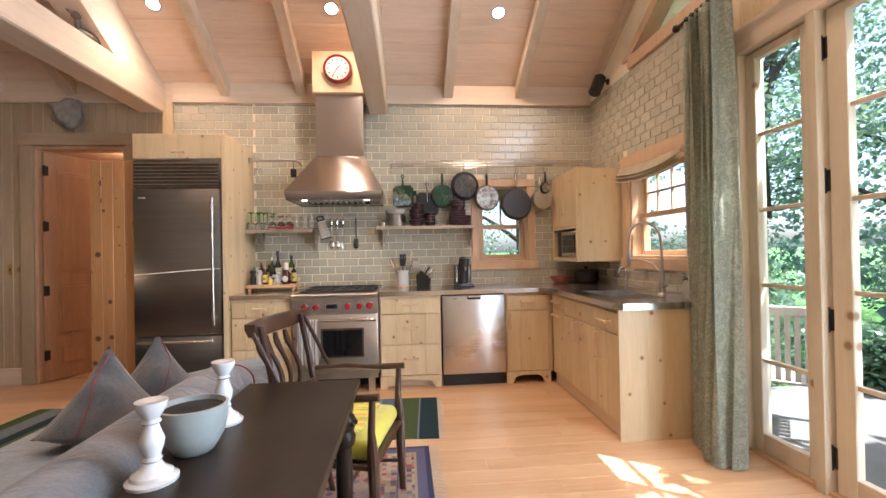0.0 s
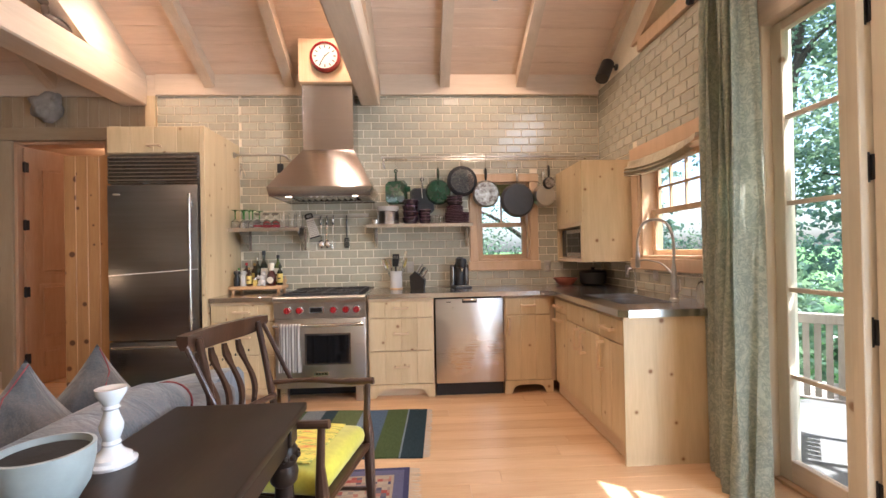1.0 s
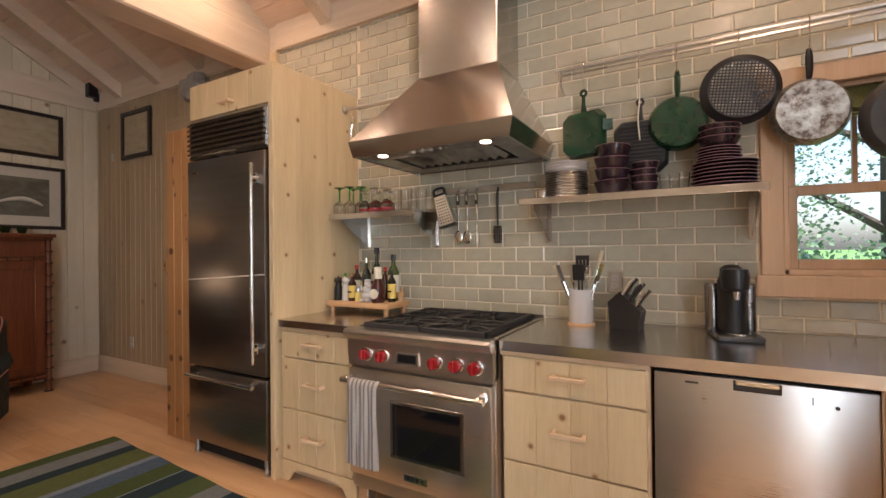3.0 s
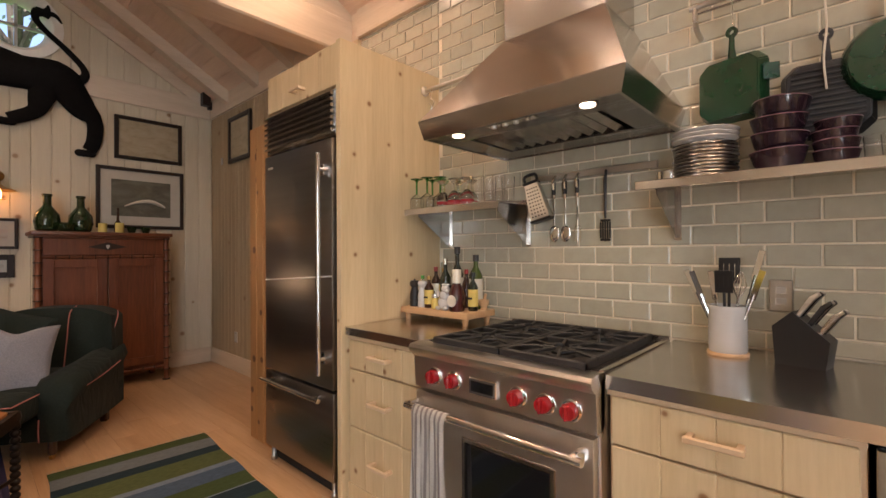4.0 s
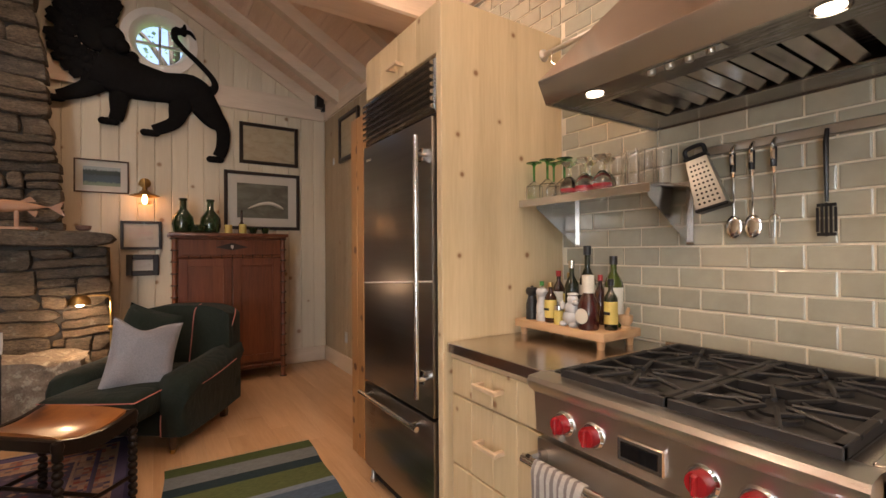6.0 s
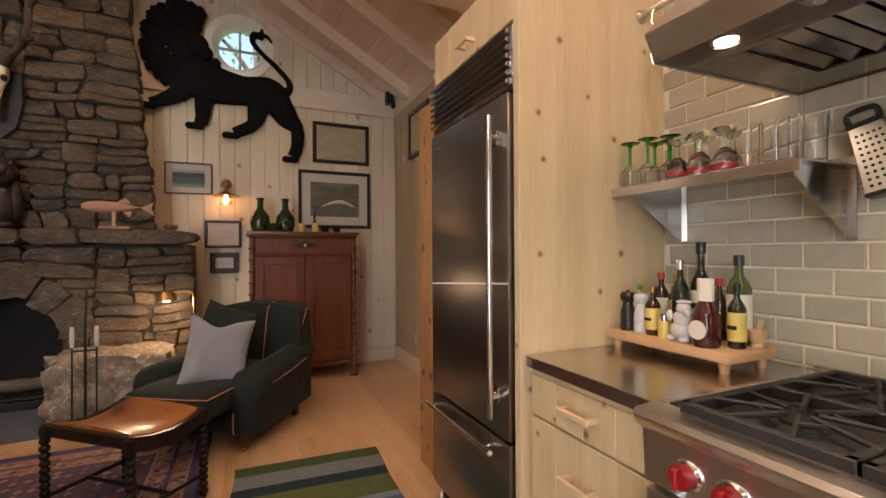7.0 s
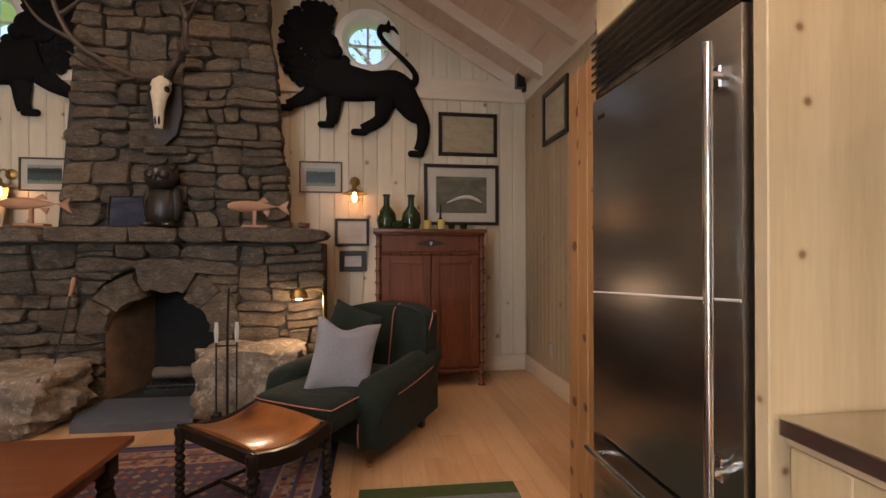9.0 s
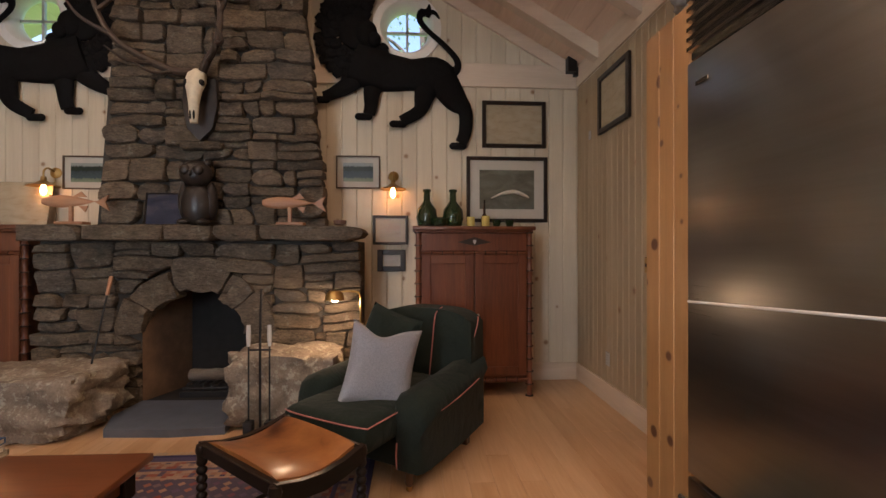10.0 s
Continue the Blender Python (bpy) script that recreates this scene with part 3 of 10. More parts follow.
# unseen lamp added as the source of the hall's light
bulb("hall_bulb", (-3.3, 5.9, 2.4), 9, WARM, 0.1)

# the hall door, open away from the room
door = thing("door_1", "honey-coloured panelled pine door standing open", "door", pose(NDOOR[0] + 0.055, YN + 0.035, 0, 0, 0, 66), kind="structure")
part("door_leaf", bx(0, 0.80, -0.02, 0.02, 0.01, 2.40, 0.003), HONEY_CLEAR, door)
for z0, z1 in ((0.14, 0.36), (0.46, 1.02), (1.12, 2.22)):
    bm = bmesh.new()
    box(bm, 0.11, 0.69, -0.023, -0.019, z0, z1, 0.002)
    box(bm, 0.14, 0.66, -0.030, -0.02, z0 + 0.03, z1 - 0.03, 0.008)
    part("panel", bm, HONEY_CLEAR, door)
for z in (0.28, 0.95, 1.62, 2.2):
    bm = bx(-0.02, 0.03, -0.03, -0.02, z - 0.05, z + 0.05, 0.002)
    tube(bm, [(-0.008, -0.032, z - 0.055), (-0.008, -0.032, z + 0.055)], 0.008, 8)
    part("hinge", bm, IRON, door, "black iron hinge")

# ---------- refrigerator and its pine surround ----------
FX0, FX1, FY = -2.49, -1.735, 4.10
tower = thing("fridge_surround", "pale knotty pine surround with a cupboard over the refrigerator", "cabinet", pose(-2.1, 4.5, 0))
O = Matrix.Translation((2.1, -4.5, 0))
bm = bx(-1.73, -1.69, 4.11, YN, 0, 2.39, 0.003)
part("side_panel", bm, PINE, tower, at=O)
part("cupboard_box", bx(-2.51, -1.73, 4.15, YN, 2.16, 2.39, 0.003), PINE_X, tower, at=O)
cd = front("cupboard_door", tower, -2.50, -1.732, 0.19, 2.165, 2.388, 4.122, 4.148, at=O)


def bar_handle(parent, x, y, z, length, axis="x", out=(0, -1), at=None):
    """A squared wooden bar handle on two short feet."""
    bm = bmesh.new()
    h, dx, dy = length / 2, out[0], out[1]
    if axis == "x":
        box(bm, x - h, x + h, y + dy * 0.042 - 0.007, y + dy * 0.042 + 0.007, z - 0.009, z + 0.009, 0.003)
        for s in (-1, 1):
            box(bm, x + s * (h - 0.012) - 0.008, x + s * (h - 0.012) + 0.008, min(y, y + dy * 0.036), max(y, y + dy * 0.036), z - 0.008, z + 0.008)
    elif axis == "y":
        box(bm, x + dx * 0.042 - 0.007, x + dx * 0.042 + 0.007, y - h, y + h, z - 0.009, z + 0.009, 0.003)
        for s in (-1, 1):
            box(bm, min(x, x + dx * 0.036), max(x, x + dx * 0.036), y + s * (h - 0.012) - 0.008, y + s * (h - 0.012) + 0.008, z - 0.008, z + 0.008)
    else:
        box(bm, x + dx * 0.042 - 0.007 - 0.003 * abs(dy), x + dx * 0.042 + 0.007 + 0.003 * abs(dy), y + dy * 0.042 - 0.009, y + dy * 0.042 + 0.009, z - h, z + h, 0.003)
        for s in (-1, 1):
            xa, xb = sorted((x, x + dx * 0.036))
            ya, yb = sorted((y, y + dy * 0.036))
            if dx:
                ya, yb = y - 0.008, y + 0.008
            else:
                xa, xb = x - 0.008, x + 0.008
            box(bm, xa, xb, ya, yb, z + s * (h - 0.012) - 0.008, z + s * (h - 0.012) + 0.008)
    return part("handle", bm, PINE_X, parent, "pale wooden bar handle", at)


bar_handle(cd, -2.1, 4.122, 2.22, 0.11)
broom = thing("broom_cupboard", "honey knotty pine boarded cupboard beside the refrigerator", "cupboard", pose(-2.7, 4.5, 0))
part("body", bx(-2.90, -2.52, 4.22, YN, 0.0, 2.15, 0.003), HONEY, broom, at=Matrix.Translation((2.7, -4.5, 0)))
for i in range(4):
    part("door_board", bx(-2.905 + i * 0.0983, -2.807 + i * 0.0983, 4.185, 4.218, 0.0, 2.16, 0.004), HONEY, broom, at=Matrix.Translation((2.7, -4.5, 0)))
struct("tile_edge_board", bx(KX - 0.10, KX, YN - 0.03, YN + 0.01, 2.39, 2.90, 0.004), PINE, "pine board closing the tiles", "trim")

# pale metal for the reflected line built onto the refrigerator door
GLINTLINE = plain("painted_reflection", (0.88, 0.86, 0.83), 0.32, 0.35, 0.05, bumps=0)
fridge = thing("refrigerator", "stainless steel built-in refrigerator with a freezer drawer", "refrigerator", pose(-2.11, 4.5, 0))
O = Matrix.Translation((2.11, -4.5, 0))
part("body", bx(FX0 + 0.01, FX1 - 0.005, FY + 0.03, YN - 0.02, 0.09, 2.15, 0.002), STEEL_DARK, fridge, at=O)
part("door", bx(FX0 + 0.005, FX1 - 0.01, FY - 0.005, FY + 0.028, 0.575, 1.885, 0.004, 2), FRIDGE_STEEL, fridge, "brushed steel door", O)
part("freezer_drawer", bx(FX0 + 0.005, FX1 - 0.01, FY - 0.005, FY + 0.028, 0.10, 0.560, 0.004, 2), FRIDGE_STEEL, fridge, "brushed steel drawer front", O)
grille = part("grille_frame", bx(FX0, FX1, FY + 0.012, FY + 0.03, 1.90, 2.14, 0.002), STEEL_DARK, fridge, at=O)
for i in range(7):
    z = 1.917 + i * 0.0315
    pts = [(FY + 0.014, z), (FY - 0.012, z + 0.004), (FY - 0.012, z + 0.016), (FY + 0.014, z + 0.028)]
    part("louvre", prism(bmesh.new(), pts, "x", FX0 + 0.012, FX1 - 0.012), STEEL, grille, smooth=20)
bm = tube(bmesh.new(), [(FX1 - 0.052, FY - 0.062, 0.66), (FX1 - 0.052, FY - 0.062, 1.80)], 0.0125, 14)
for z in (0.74, 1.72):
    tube(bm, [(FX1 - 0.052, FY - 0.062, z), (FX1 - 0.052, FY, z)], 0.011, 10)
    box(bm, FX1 - 0.09, FX1 - 0.05, FY - 0.03, FY - 0.003, z - 0.03, z + 0.03, 0.004)
part("door_handle", bm, CHROME, fridge, "polished steel bar handle", O)
bm = tube(bmesh.new(), [(FX0 + 0.06, FY - 0.06, 0.525), (FX1 - 0.06, FY - 0.06, 0.525)], 0.0125, 14)
for x in (FX0 + 0.12, FX1 - 0.12):
    tube(bm, [(x, FY - 0.06, 0.525), (x, FY, 0.525)], 0.010, 10)
part("drawer_handle", bm, CHROME, fridge, "polished steel bar handle", O)
# thin pale rod standing in for a line of light reflected in the door
part("crease", tube(bmesh.new(), [(FX0 + 0.008, FY - 0.004, 1.122), (FX1 - 0.014, FY - 0.004, 1.166)], 0.0042, 12), GLINTLINE, fridge, "thin bright line painted as a reflection on the door", O)
part("name_plate", bx(FX0 + 0.05, FX0 + 0.11, FY - 0.008, FY - 0.004, 1.80, 1.815, 0.001), CHROME, fridge, at=O)
part("toe_plate", bx(FX0 + 0.03, FX1 - 0.03, FY + 0.05, FY + 0.06, 0.01, 0.09), DARKGAP, fridge, at=O)
for x in (FX0 + 0.04, FX1 - 0.05):
    part("foot", turned(bmesh.new(), [(0.018, 0), (0.02, 0.02), (0.013, 0.03), (0.013, 0.1)], x, FY + 0.03, 0, 12), NICKEL, fridge, at=O)

# ---------- base cabinets along the north wall ----------
CY = 4.145                                # face of the cabinet fronts


def arch_skirt(x0, x1, yf, h=0.115, t=0.02, sag=0.075):
    """A plinth board cut to a shallow arch between two feet."""
    f = 0.055
    pts = [(x0, 0), (x0 + f, 0)]
    k = 12
    for i in range(k + 1):
        u = i / k
        pts.append((x0 + f + 0.005 + u * (x1 - x0 - 2 * f - 0.01), sag * math.sqrt(max(0, 1 - (2 * u - 1) ** 4)) + 0.004))
    pts += [(x1 - f, 0), (x1, 0), (x1, h), (x0, h)]
    return prism(bmesh.new(), pts, "y", yf, yf + t)


def drawer_unit(x0, x1, label, levels=((0.120, 0.405), (0.412, 0.695), (0.702, 0.845)), handle=0.14):
    cx = (x0 + x1) / 2
    t = thing("drawer_cabinet", label, "cabinet", pose(cx, 4.5, 0), "base cabinets")
    O = Matrix.Translation((-cx, -4.5, 0))
    part("body", bx(x0, x1, CY + 0.022, YN - 0.01, 0.10, 0.868, 0.002), PINE_CLEAR, t, at=O)
    part("plinth", arch_skirt(x0, x1, CY), PINE, t, at=O)
    part("plinth_back", bx(x0 + 0.02, x1 - 0.02, CY + 0.08, CY + 0.09, 0, 0.1), PINE_X, t, at=O)
    for z0, z1 in levels:
        d = front("drawer_front", t, x0 + 0.012, x1 - 0.012, 0.135, z0, z1, CY, CY + 0.021, at=O)
        bar_handle(d, cx, CY, (z0 + z1) / 2 + 0.012, handle)
    part("top_rail", bx(x0, x1, CY + 0.004, CY + 0.021, 0.848, 0.868), PINE_X, t, at=O)
    return t


drawer_unit(-1.685, -1.13, "pale knotty pine cabinet with three drawers")
drawer_unit(-0.335, 0.245, "pale knotty pine cabinet with three drawers")

corner = thing("corner_cabinet", "pale knotty pine cabinet with one drawer over a boarded door", "cabinet", pose(1.08, 4.5, 0), "base cabinets")
O = Matrix.Translation((-1.08, -4.5, 0))
part("body", bx(0.868, 1.33, CY + 0.022, YN - 0.01, 0.10, 0.868, 0.002), PINE_CLEAR, corner, at=O)
part("plinth", arch_skirt(0.868, 1.30, CY), PINE, corner, at=O)
d = front("drawer_front", corner, 0.88, 1.285, 0.135, 0.702, 0.845, CY, CY + 0.021, at=O)
bar_handle(d, 1.08, CY, 0.785, 0.14)
d = front("door", corner, 0.88, 1.285, 0.135, 0.12, 0.695, CY, CY + 0.021, at=O)
bar_handle(d, 0.91, CY, 0.60, 0.15, "z")

# ---------- peninsula run under the east window ----------
PX, PY0 = 1.315, 2.765
pen = thing("sink_cabinet", "pale knotty pine sink cabinet with boarded doors", "cabinet", pose(1.68, 3.4, 0), "base cabinets")
O = Matrix.Translation((-1.68, -3.4, 0))
bm = bx(PX + 0.022, XE - 0.005, PY0 + 0.022, CY + 0.02, 0.10, 0.70, 0.002)
box(bm, PX + 0.022, PX + 0.05, PY0 + 0.022, CY + 0.02, 0.70, 0.868)
part("body", bm, PINE_CLEAR, pen, at=O)
part("end_panel", bx(PX - 0.005, XE - 0.005, PY0, PY0 + 0.02, 0, 0.868, 0.002), PINE, pen, at=O)
part("plinth", bx(PX + 0.04, PX + 0.06, PY0 + 0.02, CY, 0, 0.10), PINE_Y, pen, at=O)


def pen_front(kind, y0, y1, z0, z1, hz, axis, hy=None, ln=0.14):
    d = front(kind, pen, y0, y1, 0.14, z0, z1, PX, PX + 0.021, "y", at=O)
    if ln > 0.01:
        bar_handle(d, PX, hy if hy is not None else (y0 + y1) / 2, hz, ln, axis, (-1, 0))


pen_front("drawer_front", 3.80, 4.10, 0.735, 0.845, 0.79, "y")
pen_front("drawer_front", 3.80, 4.10, 0.12, 0.728, 0.67, "y")
pen_front("sink_front", 3.13, 3.79, 0.702, 0.845, 0.775, "y", 3.70, 0.001)
pen_front("drawer_front", 2.785, 3.12, 0.702, 0.845, 0.775, "y", 2.96, 0.16)
pen_front("door", 3.46, 3.79, 0.12, 0.695, 0.60, "z", 3.51, 0.17)
pen_front("door", 3.13, 3.455, 0.12, 0.695, 0.60, "z", 3.38, 0.17)
pen_front("door", 2.785, 3.12, 0.12, 0.695, 0.58, "z", 3.07, 0.20)

# ---------- steel worktops and sink ----------
wt = solid("worktop", bx(-1.685, -1.125, 4.125, YN - 0.004, 0.87, 0.912, 0.003), STEEL_TOP, "brushed stainless steel worktop", "worktop")
SX0, SX1, SY0, SY1 = 1.43, 1.80, 3.03, 3.72     # sink bowl
bm = bmesh.new()
prism(bm, [(-0.33, 4.125), (1.19, 4.125), (1.285, 4.03), (1.285, SY1), (XE - 0.004, SY1), (XE - 0.004, YN - 0.004), (-0.33, YN - 0.004)], "z", 0.87, 0.912)
prism(bm, [(1.285, SY0), (1.285, 2.78), (1.33, 2.735), (XE - 0.004, 2.735), (XE - 0.004, SY0)], "z", 0.87, 0.912)
box(bm, 1.285, SX0, SY0, SY1, 0.87, 0.912)
box(bm, SX1, XE - 0.004, SY0, SY1, 0.87, 0.912)
wt = solid("worktop", bm, STEEL_TOP, "brushed stainless steel corner worktop with a sunk basin", "worktop")
for y0, y1, z1 in ((SY0, 3.44, 0.905), (3.45, SY1, 0.905)):
    part("sink_bowl", tray_mesh(SX1 - SX0, y1 - y0, 0.19, 0.005, (SX0 + SX1) / 2, (y0 + y1) / 2, z1, "z"), STEEL_TOP, wt, "deep steel basin")
part("sink_divider", bx(SX0, SX1, 3.44, 3.45, 0.75, 0.89), STEEL_TOP, wt)
part("drain", turned(bmesh.new(), [(0.045, 0), (0.045, 0.004), (0.03, 0.005), (0.02, 0.002)], 1.61, 3.24, 0.72, 20), CHROME, wt)

# ---------- dishwasher ----------
dw = thing("dishwasher", "brushed stainless steel dishwasher under the worktop", "dishwasher", pose(0.555, 4.5, 0))
O = Matrix.Translation((-0.555, -4.5, 0))
part("body", bx(0.262, 0.852, CY + 0.02, YN - 0.05, 0.10, 0.865), DARKGAP, dw, at=O)
part("door", bx(0.258, 0.857, CY - 0.012, CY + 0.018, 0.115, 0.855, 0.005, 2), LIT_SATIN, dw, "brushed steel door", O)
part("toe_kick", bx(0.258, 0.857, CY + 0.03, CY + 0.05, 0.0, 0.11), BLACK, dw, at=O)
bm = bx(0.495, 0.625, CY - 0.0155, CY - 0.011, 0.818, 0.852, 0.002)
part("grip_recess", bm, BLACK, dw, at=O)
part("grip", bx(0.50, 0.62, CY - 0.026, CY - 0.014, 0.838, 0.854, 0.004), CHROME, dw, at=O)
part("maker_mark", bx(0.355, 0.395, CY - 0.0135, CY - 0.011, 0.825, 0.832), BLACK, dw, at=O)
for i in range(4):
    part("indicator", bx(0.40 + 0.004, 0.425, CY - 0.0135, CY - 0.011, 0.800 - i * 0.012, 0.804 - i * 0.012), NICKEL, dw, at=O)
part("button", bx(0.70, 0.703, CY - 0.0135, CY - 0.011, 0.80, 0.825), BLACK, dw, at=O)
part("button", turned(bmesh.new(), [(0.006, 0), (0.006, 0.004)], 0.76, CY - 0.011, 0.80, 10, "y"), BLACK, dw, at=O)

# ---------- range ----------
RX0, RX1, RY = -1.122, -0.342, 4.085
rg = thing("gas_range", "stainless steel gas range with red knobs and cast-iron grates", "range", pose(-0.732, 4.45, 0))
O = Matrix.Translation((0.732, -4.45, 0))
part("body", bx(RX0, RX1, RY + 0.03, YN - 0.02, 0.16, 0.90, 0.003), LIT_SATIN, rg, at=O)
prof = [(RY + 0.035, 0.735), (RY + 0.002, 0.735), (RY - 0.006, 0.86), (RY - 0.03, 0.878), (RY - 0.038, 0.90), (RY - 0.03, 0.913), (RY + 0.02, 0.917), (RY + 0.06, 0.912), (RY + 0.06, 0.75)]
part("control_panel", prism(bmesh.new(), prof, "x", RX0, RX1), LIT_SATIN, rg, "brushed steel control panel with a rounded brow", O)
bm = bx(RX0, RX1, RY + 0.06, YN - 0.03, 0.885, 0.908, 0.002)
box(bm, RX0, RX1, YN - 0.05, YN - 0.025, 0.908, 0.930, 0.003)
for x in (RX0, RX1 - 0.02):
    box(bm, x, x + 0.02, RY + 0.06, YN - 0.03, 0.908, 0.918, 0.003)
part("cooktop", bm, STEEL_TOP, rg, at=O)
part("burner_tray", bx(RX0 + 0.05, RX1 - 0.05, RY + 0.05, YN - 0.06, 0.908, 0.912), CASTIRON, rg, at=O)
for gx in (-0.887, -0.555):
    for gy in (4.27, 4.60):
        bm = turned(bmesh.new(), [(0.055, 0), (0.05, 0.008), (0.034, 0.009), (0.034, 0.016), (0.0, 0.018)], gx, gy, 0.912, 20)
        part("burner", bm, CASTIRON, rg, "black burner cap", O)
    bm = bmesh.new()
    hx, g0, g1, gm = 0.163, 4.115, 4.765, 4.44
    for a in ((gx - hx, gx + hx, g0, g0 + 0.022), (gx - hx, gx + hx, g1 - 0.022, g1), (gx - hx, gx + hx, gm - 0.011, gm + 0.011)):
        box(bm, *a, 0.912, 0.940, 0.003)
    for xx in (gx - hx, gx + hx - 0.02):
        box(bm, xx, xx + 0.02, g0, g1, 0.912, 0.940, 0.003)
    for gy in (4.277, 4.603):
        ring = [(gx + 0.072 * math.cos(k * math.pi / 4 + math.pi / 8), gy + 0.072 * math.sin(k * math.pi / 4 + math.pi / 8), 0.938) for k in range(8)]
        for k in range(8):
            a = math.pi / 8 + k * math.pi / 4
            c, s_ = math.cos(a), math.sin(a)
            far = min(hx / max(abs(c), 1e-3), 0.152 / max(abs(s_), 1e-3))
            tube(bm, [(gx + 0.03 * c, gy + 0.03 * s_, 0.941), (gx + far * c, gy + far * s_, 0.936)], 0.0062, 6)
            if k % 2 == 0:
                tube(bm, [ring[k], ring[(k + 1) % 8]], 0.0055, 6)
    part("grate", bm, CASTIRON, rg, "black cast-iron grate", O)
for x in (-1.005, -0.905, -0.618, -0.512, -0.422):
    k = part("knob_ring", turned(bmesh.new(), [(0.036, 0), (0.036, 0.006), (0.031, 0.012), (0.027, 0.012)], x, RY - 0.001, 0.795, 24, "y", False), CHROME, rg, at=O)
    bm = turned(bmesh.new(), [(0.026, 0.008), (0.027, 0.03), (0.024, 0.036), (0.0, 0.037)], x, RY - 0.001, 0.795, 20, "y")
    box(bm, x - 0.006, x + 0.006, RY - 0.05, RY - 0.02, 0.772, 0.819, 0.003)
    part("knob", bm, REDKNOB, k, "red control knob")
bm = bx(-0.825, -0.70, RY - 0.016, RY + 0.004, 0.765, 0.828, 0.004)
scr = part("display_frame", bm, CHROME, rg, at=O)
part("display", bx(-0.812, -0.713, RY - 0.0185, RY - 0.0155, 0.778, 0.816, 0.001), OVENGLASS, scr)
od = part("oven_door", bx(RX0 + 0.008, RX1 - 0.008, RY - 0.005, RY + 0.03, 0.20, 0.722, 0.005, 2), LIT_SATIN, rg, "brushed steel oven door", O)
bm = bmesh.new()
box(bm, -0.865, -0.475, RY - 0.012, RY - 0.004, 0.325, 0.595, 0.004)
part("window_frame", bm, STEEL_DARK, od)
part("window_glass", bx(-0.848, -0.492, RY - 0.015, RY - 0.011, 0.342, 0.578, 0.002), OVENGLASS, od, "dark oven glass")
bm = tube(bmesh.new(), [(RX0 + 0.015, RY - 0.07, 0.675), (RX1 - 0.015, RY - 0.07, 0.675)], 0.0145, 16)
for x in (RX0 + 0.04, RX1 - 0.04):
    box(bm, x - 0.016, x + 0.016, RY - 0.078, RY, 0.655, 0.695, 0.008)
part("door_handle", bm, CHROME, od, "polished steel rail")
bm = bx(-0.79, -0.665, RY - 0.009, RY - 0.004, 0.232, 0.268, 0.003)
badge = part("badge", bm, CHROME, od)
for i in range(4):
    part("badge_bar", bx(-0.772 + i * 0.025, -0.757 + i * 0.025, RY - 0.0115, RY - 0.0085, 0.243, 0.258), DARKGAP, badge)
part("kick_panel", bx(RX0 + 0.01, RX1 - 0.01, RY + 0.015, RY + 0.03, 0.125, 0.19, 0.003), LIT_SATIN, rg, at=O)
for x in (RX0 + 0.07, RX1 - 0.07):
    part("leg", bx(x - 0.03, x + 0.03, RY + 0.02, RY + 0.09, 0, 0.125, 0.004), LIT_SATIN, rg, at=O)
# black sheet standing in for the shade under the range
part("shadow_panel", bx(RX0 + 0.02, RX1 - 0.02, RY + 0.25, RY + 0.26, 0, 0.15), DARKGAP, rg, at=O)
# striped towel over the rail
TOWEL = stripes("striped_towel", "x", [(-1.06, (0.80, 0.77, 0.72))] + [p for i in range(7) for p in ((-1.052 + i * 0.024, (0.42, 0.38, 0.36)), (-1.042 + i * 0.024, (0.82, 0.79, 0.74)))], 0.95, 0.25, lo=-1.06, hi=-0.87)
bm = bmesh.new()
cols, rows_ = 22, 26
grid = []
for j in range(rows_ + 1):
    u = j / rows_
    r_ = []
    for i in range(cols + 1):
        x = -1.055 + 0.18 * i / cols
        wv = 0.006 * math.sin(i * 1.25 + 0.6 * math.sin(u * 4)) * min(1, u * 3)
        if u < 0.12:
            a = math.pi * (1 - u / 0.12)
            yy, zz = RY - 0.07 - 0.017 * math.cos(a + math.pi) * -1, 0.675 + 0.017 * math.sin(a)
            yy = RY - 0.07 + 0.0175 * math.cos(a) * -1
        else:
            yy, zz = RY - 0.0875 + wv - 0.006 * (u > 0.12), 0.675 - (u - 0.12) / 0.88 * 0.385
        x += 0.004 * math.sin(u * 5 + i)
        r_.append(bm.verts.new((x, yy, zz)))
    grid.append(r_)
for a, b in zip(grid, grid[1:]):
    for i in range(cols):
        bm.faces.new((a[i], a[i + 1], b[i + 1], b[i]))
bmesh.ops.solidify(bm, geom=bm.faces[:], thickness=0.003)
solid("dish_towel", bm, TOWEL, "white and grey striped dish towel over the oven rail", "towel", smooth=60)

# ---------- extractor hood, chimney box, clock ----------
hood = thing("extractor_hood", "brushed stainless steel chimney extractor hood", "extractor hood", pose(-0.725, 4.6, 1.76))
O = Matrix.Translation((0.725, -4.6, -1.76))
HX0, HX1, HY = -1.20, -0.283, 4.185
HT, HB = 1.872, 1.790                      # top and foot of the rim
bm = bmesh.new()
lo = [(HX0, HY), (HX1, HY), (HX1, YN - 0.004), (HX0, YN - 0.004)]
hi = [(-0.965, 4.52), (-0.485, 4.52), (-0.485, YN - 0.004), (-0.965, YN - 0.004)]
rings = []
for q in range(7):
    u = q / 6
    rings.append([bm.verts.new((a[0] + (b[0] - a[0]) * u, a[1] + (b[1] - a[1]) * u, HT + 0.40 * u)) for a, b in zip(lo, hi)])
for r0, r1 in zip(rings, rings[1:]):
    for i in range(4):
        bm.faces.new((r0[i], r0[(i + 1) % 4], r1[(i + 1) % 4], r1[i]))
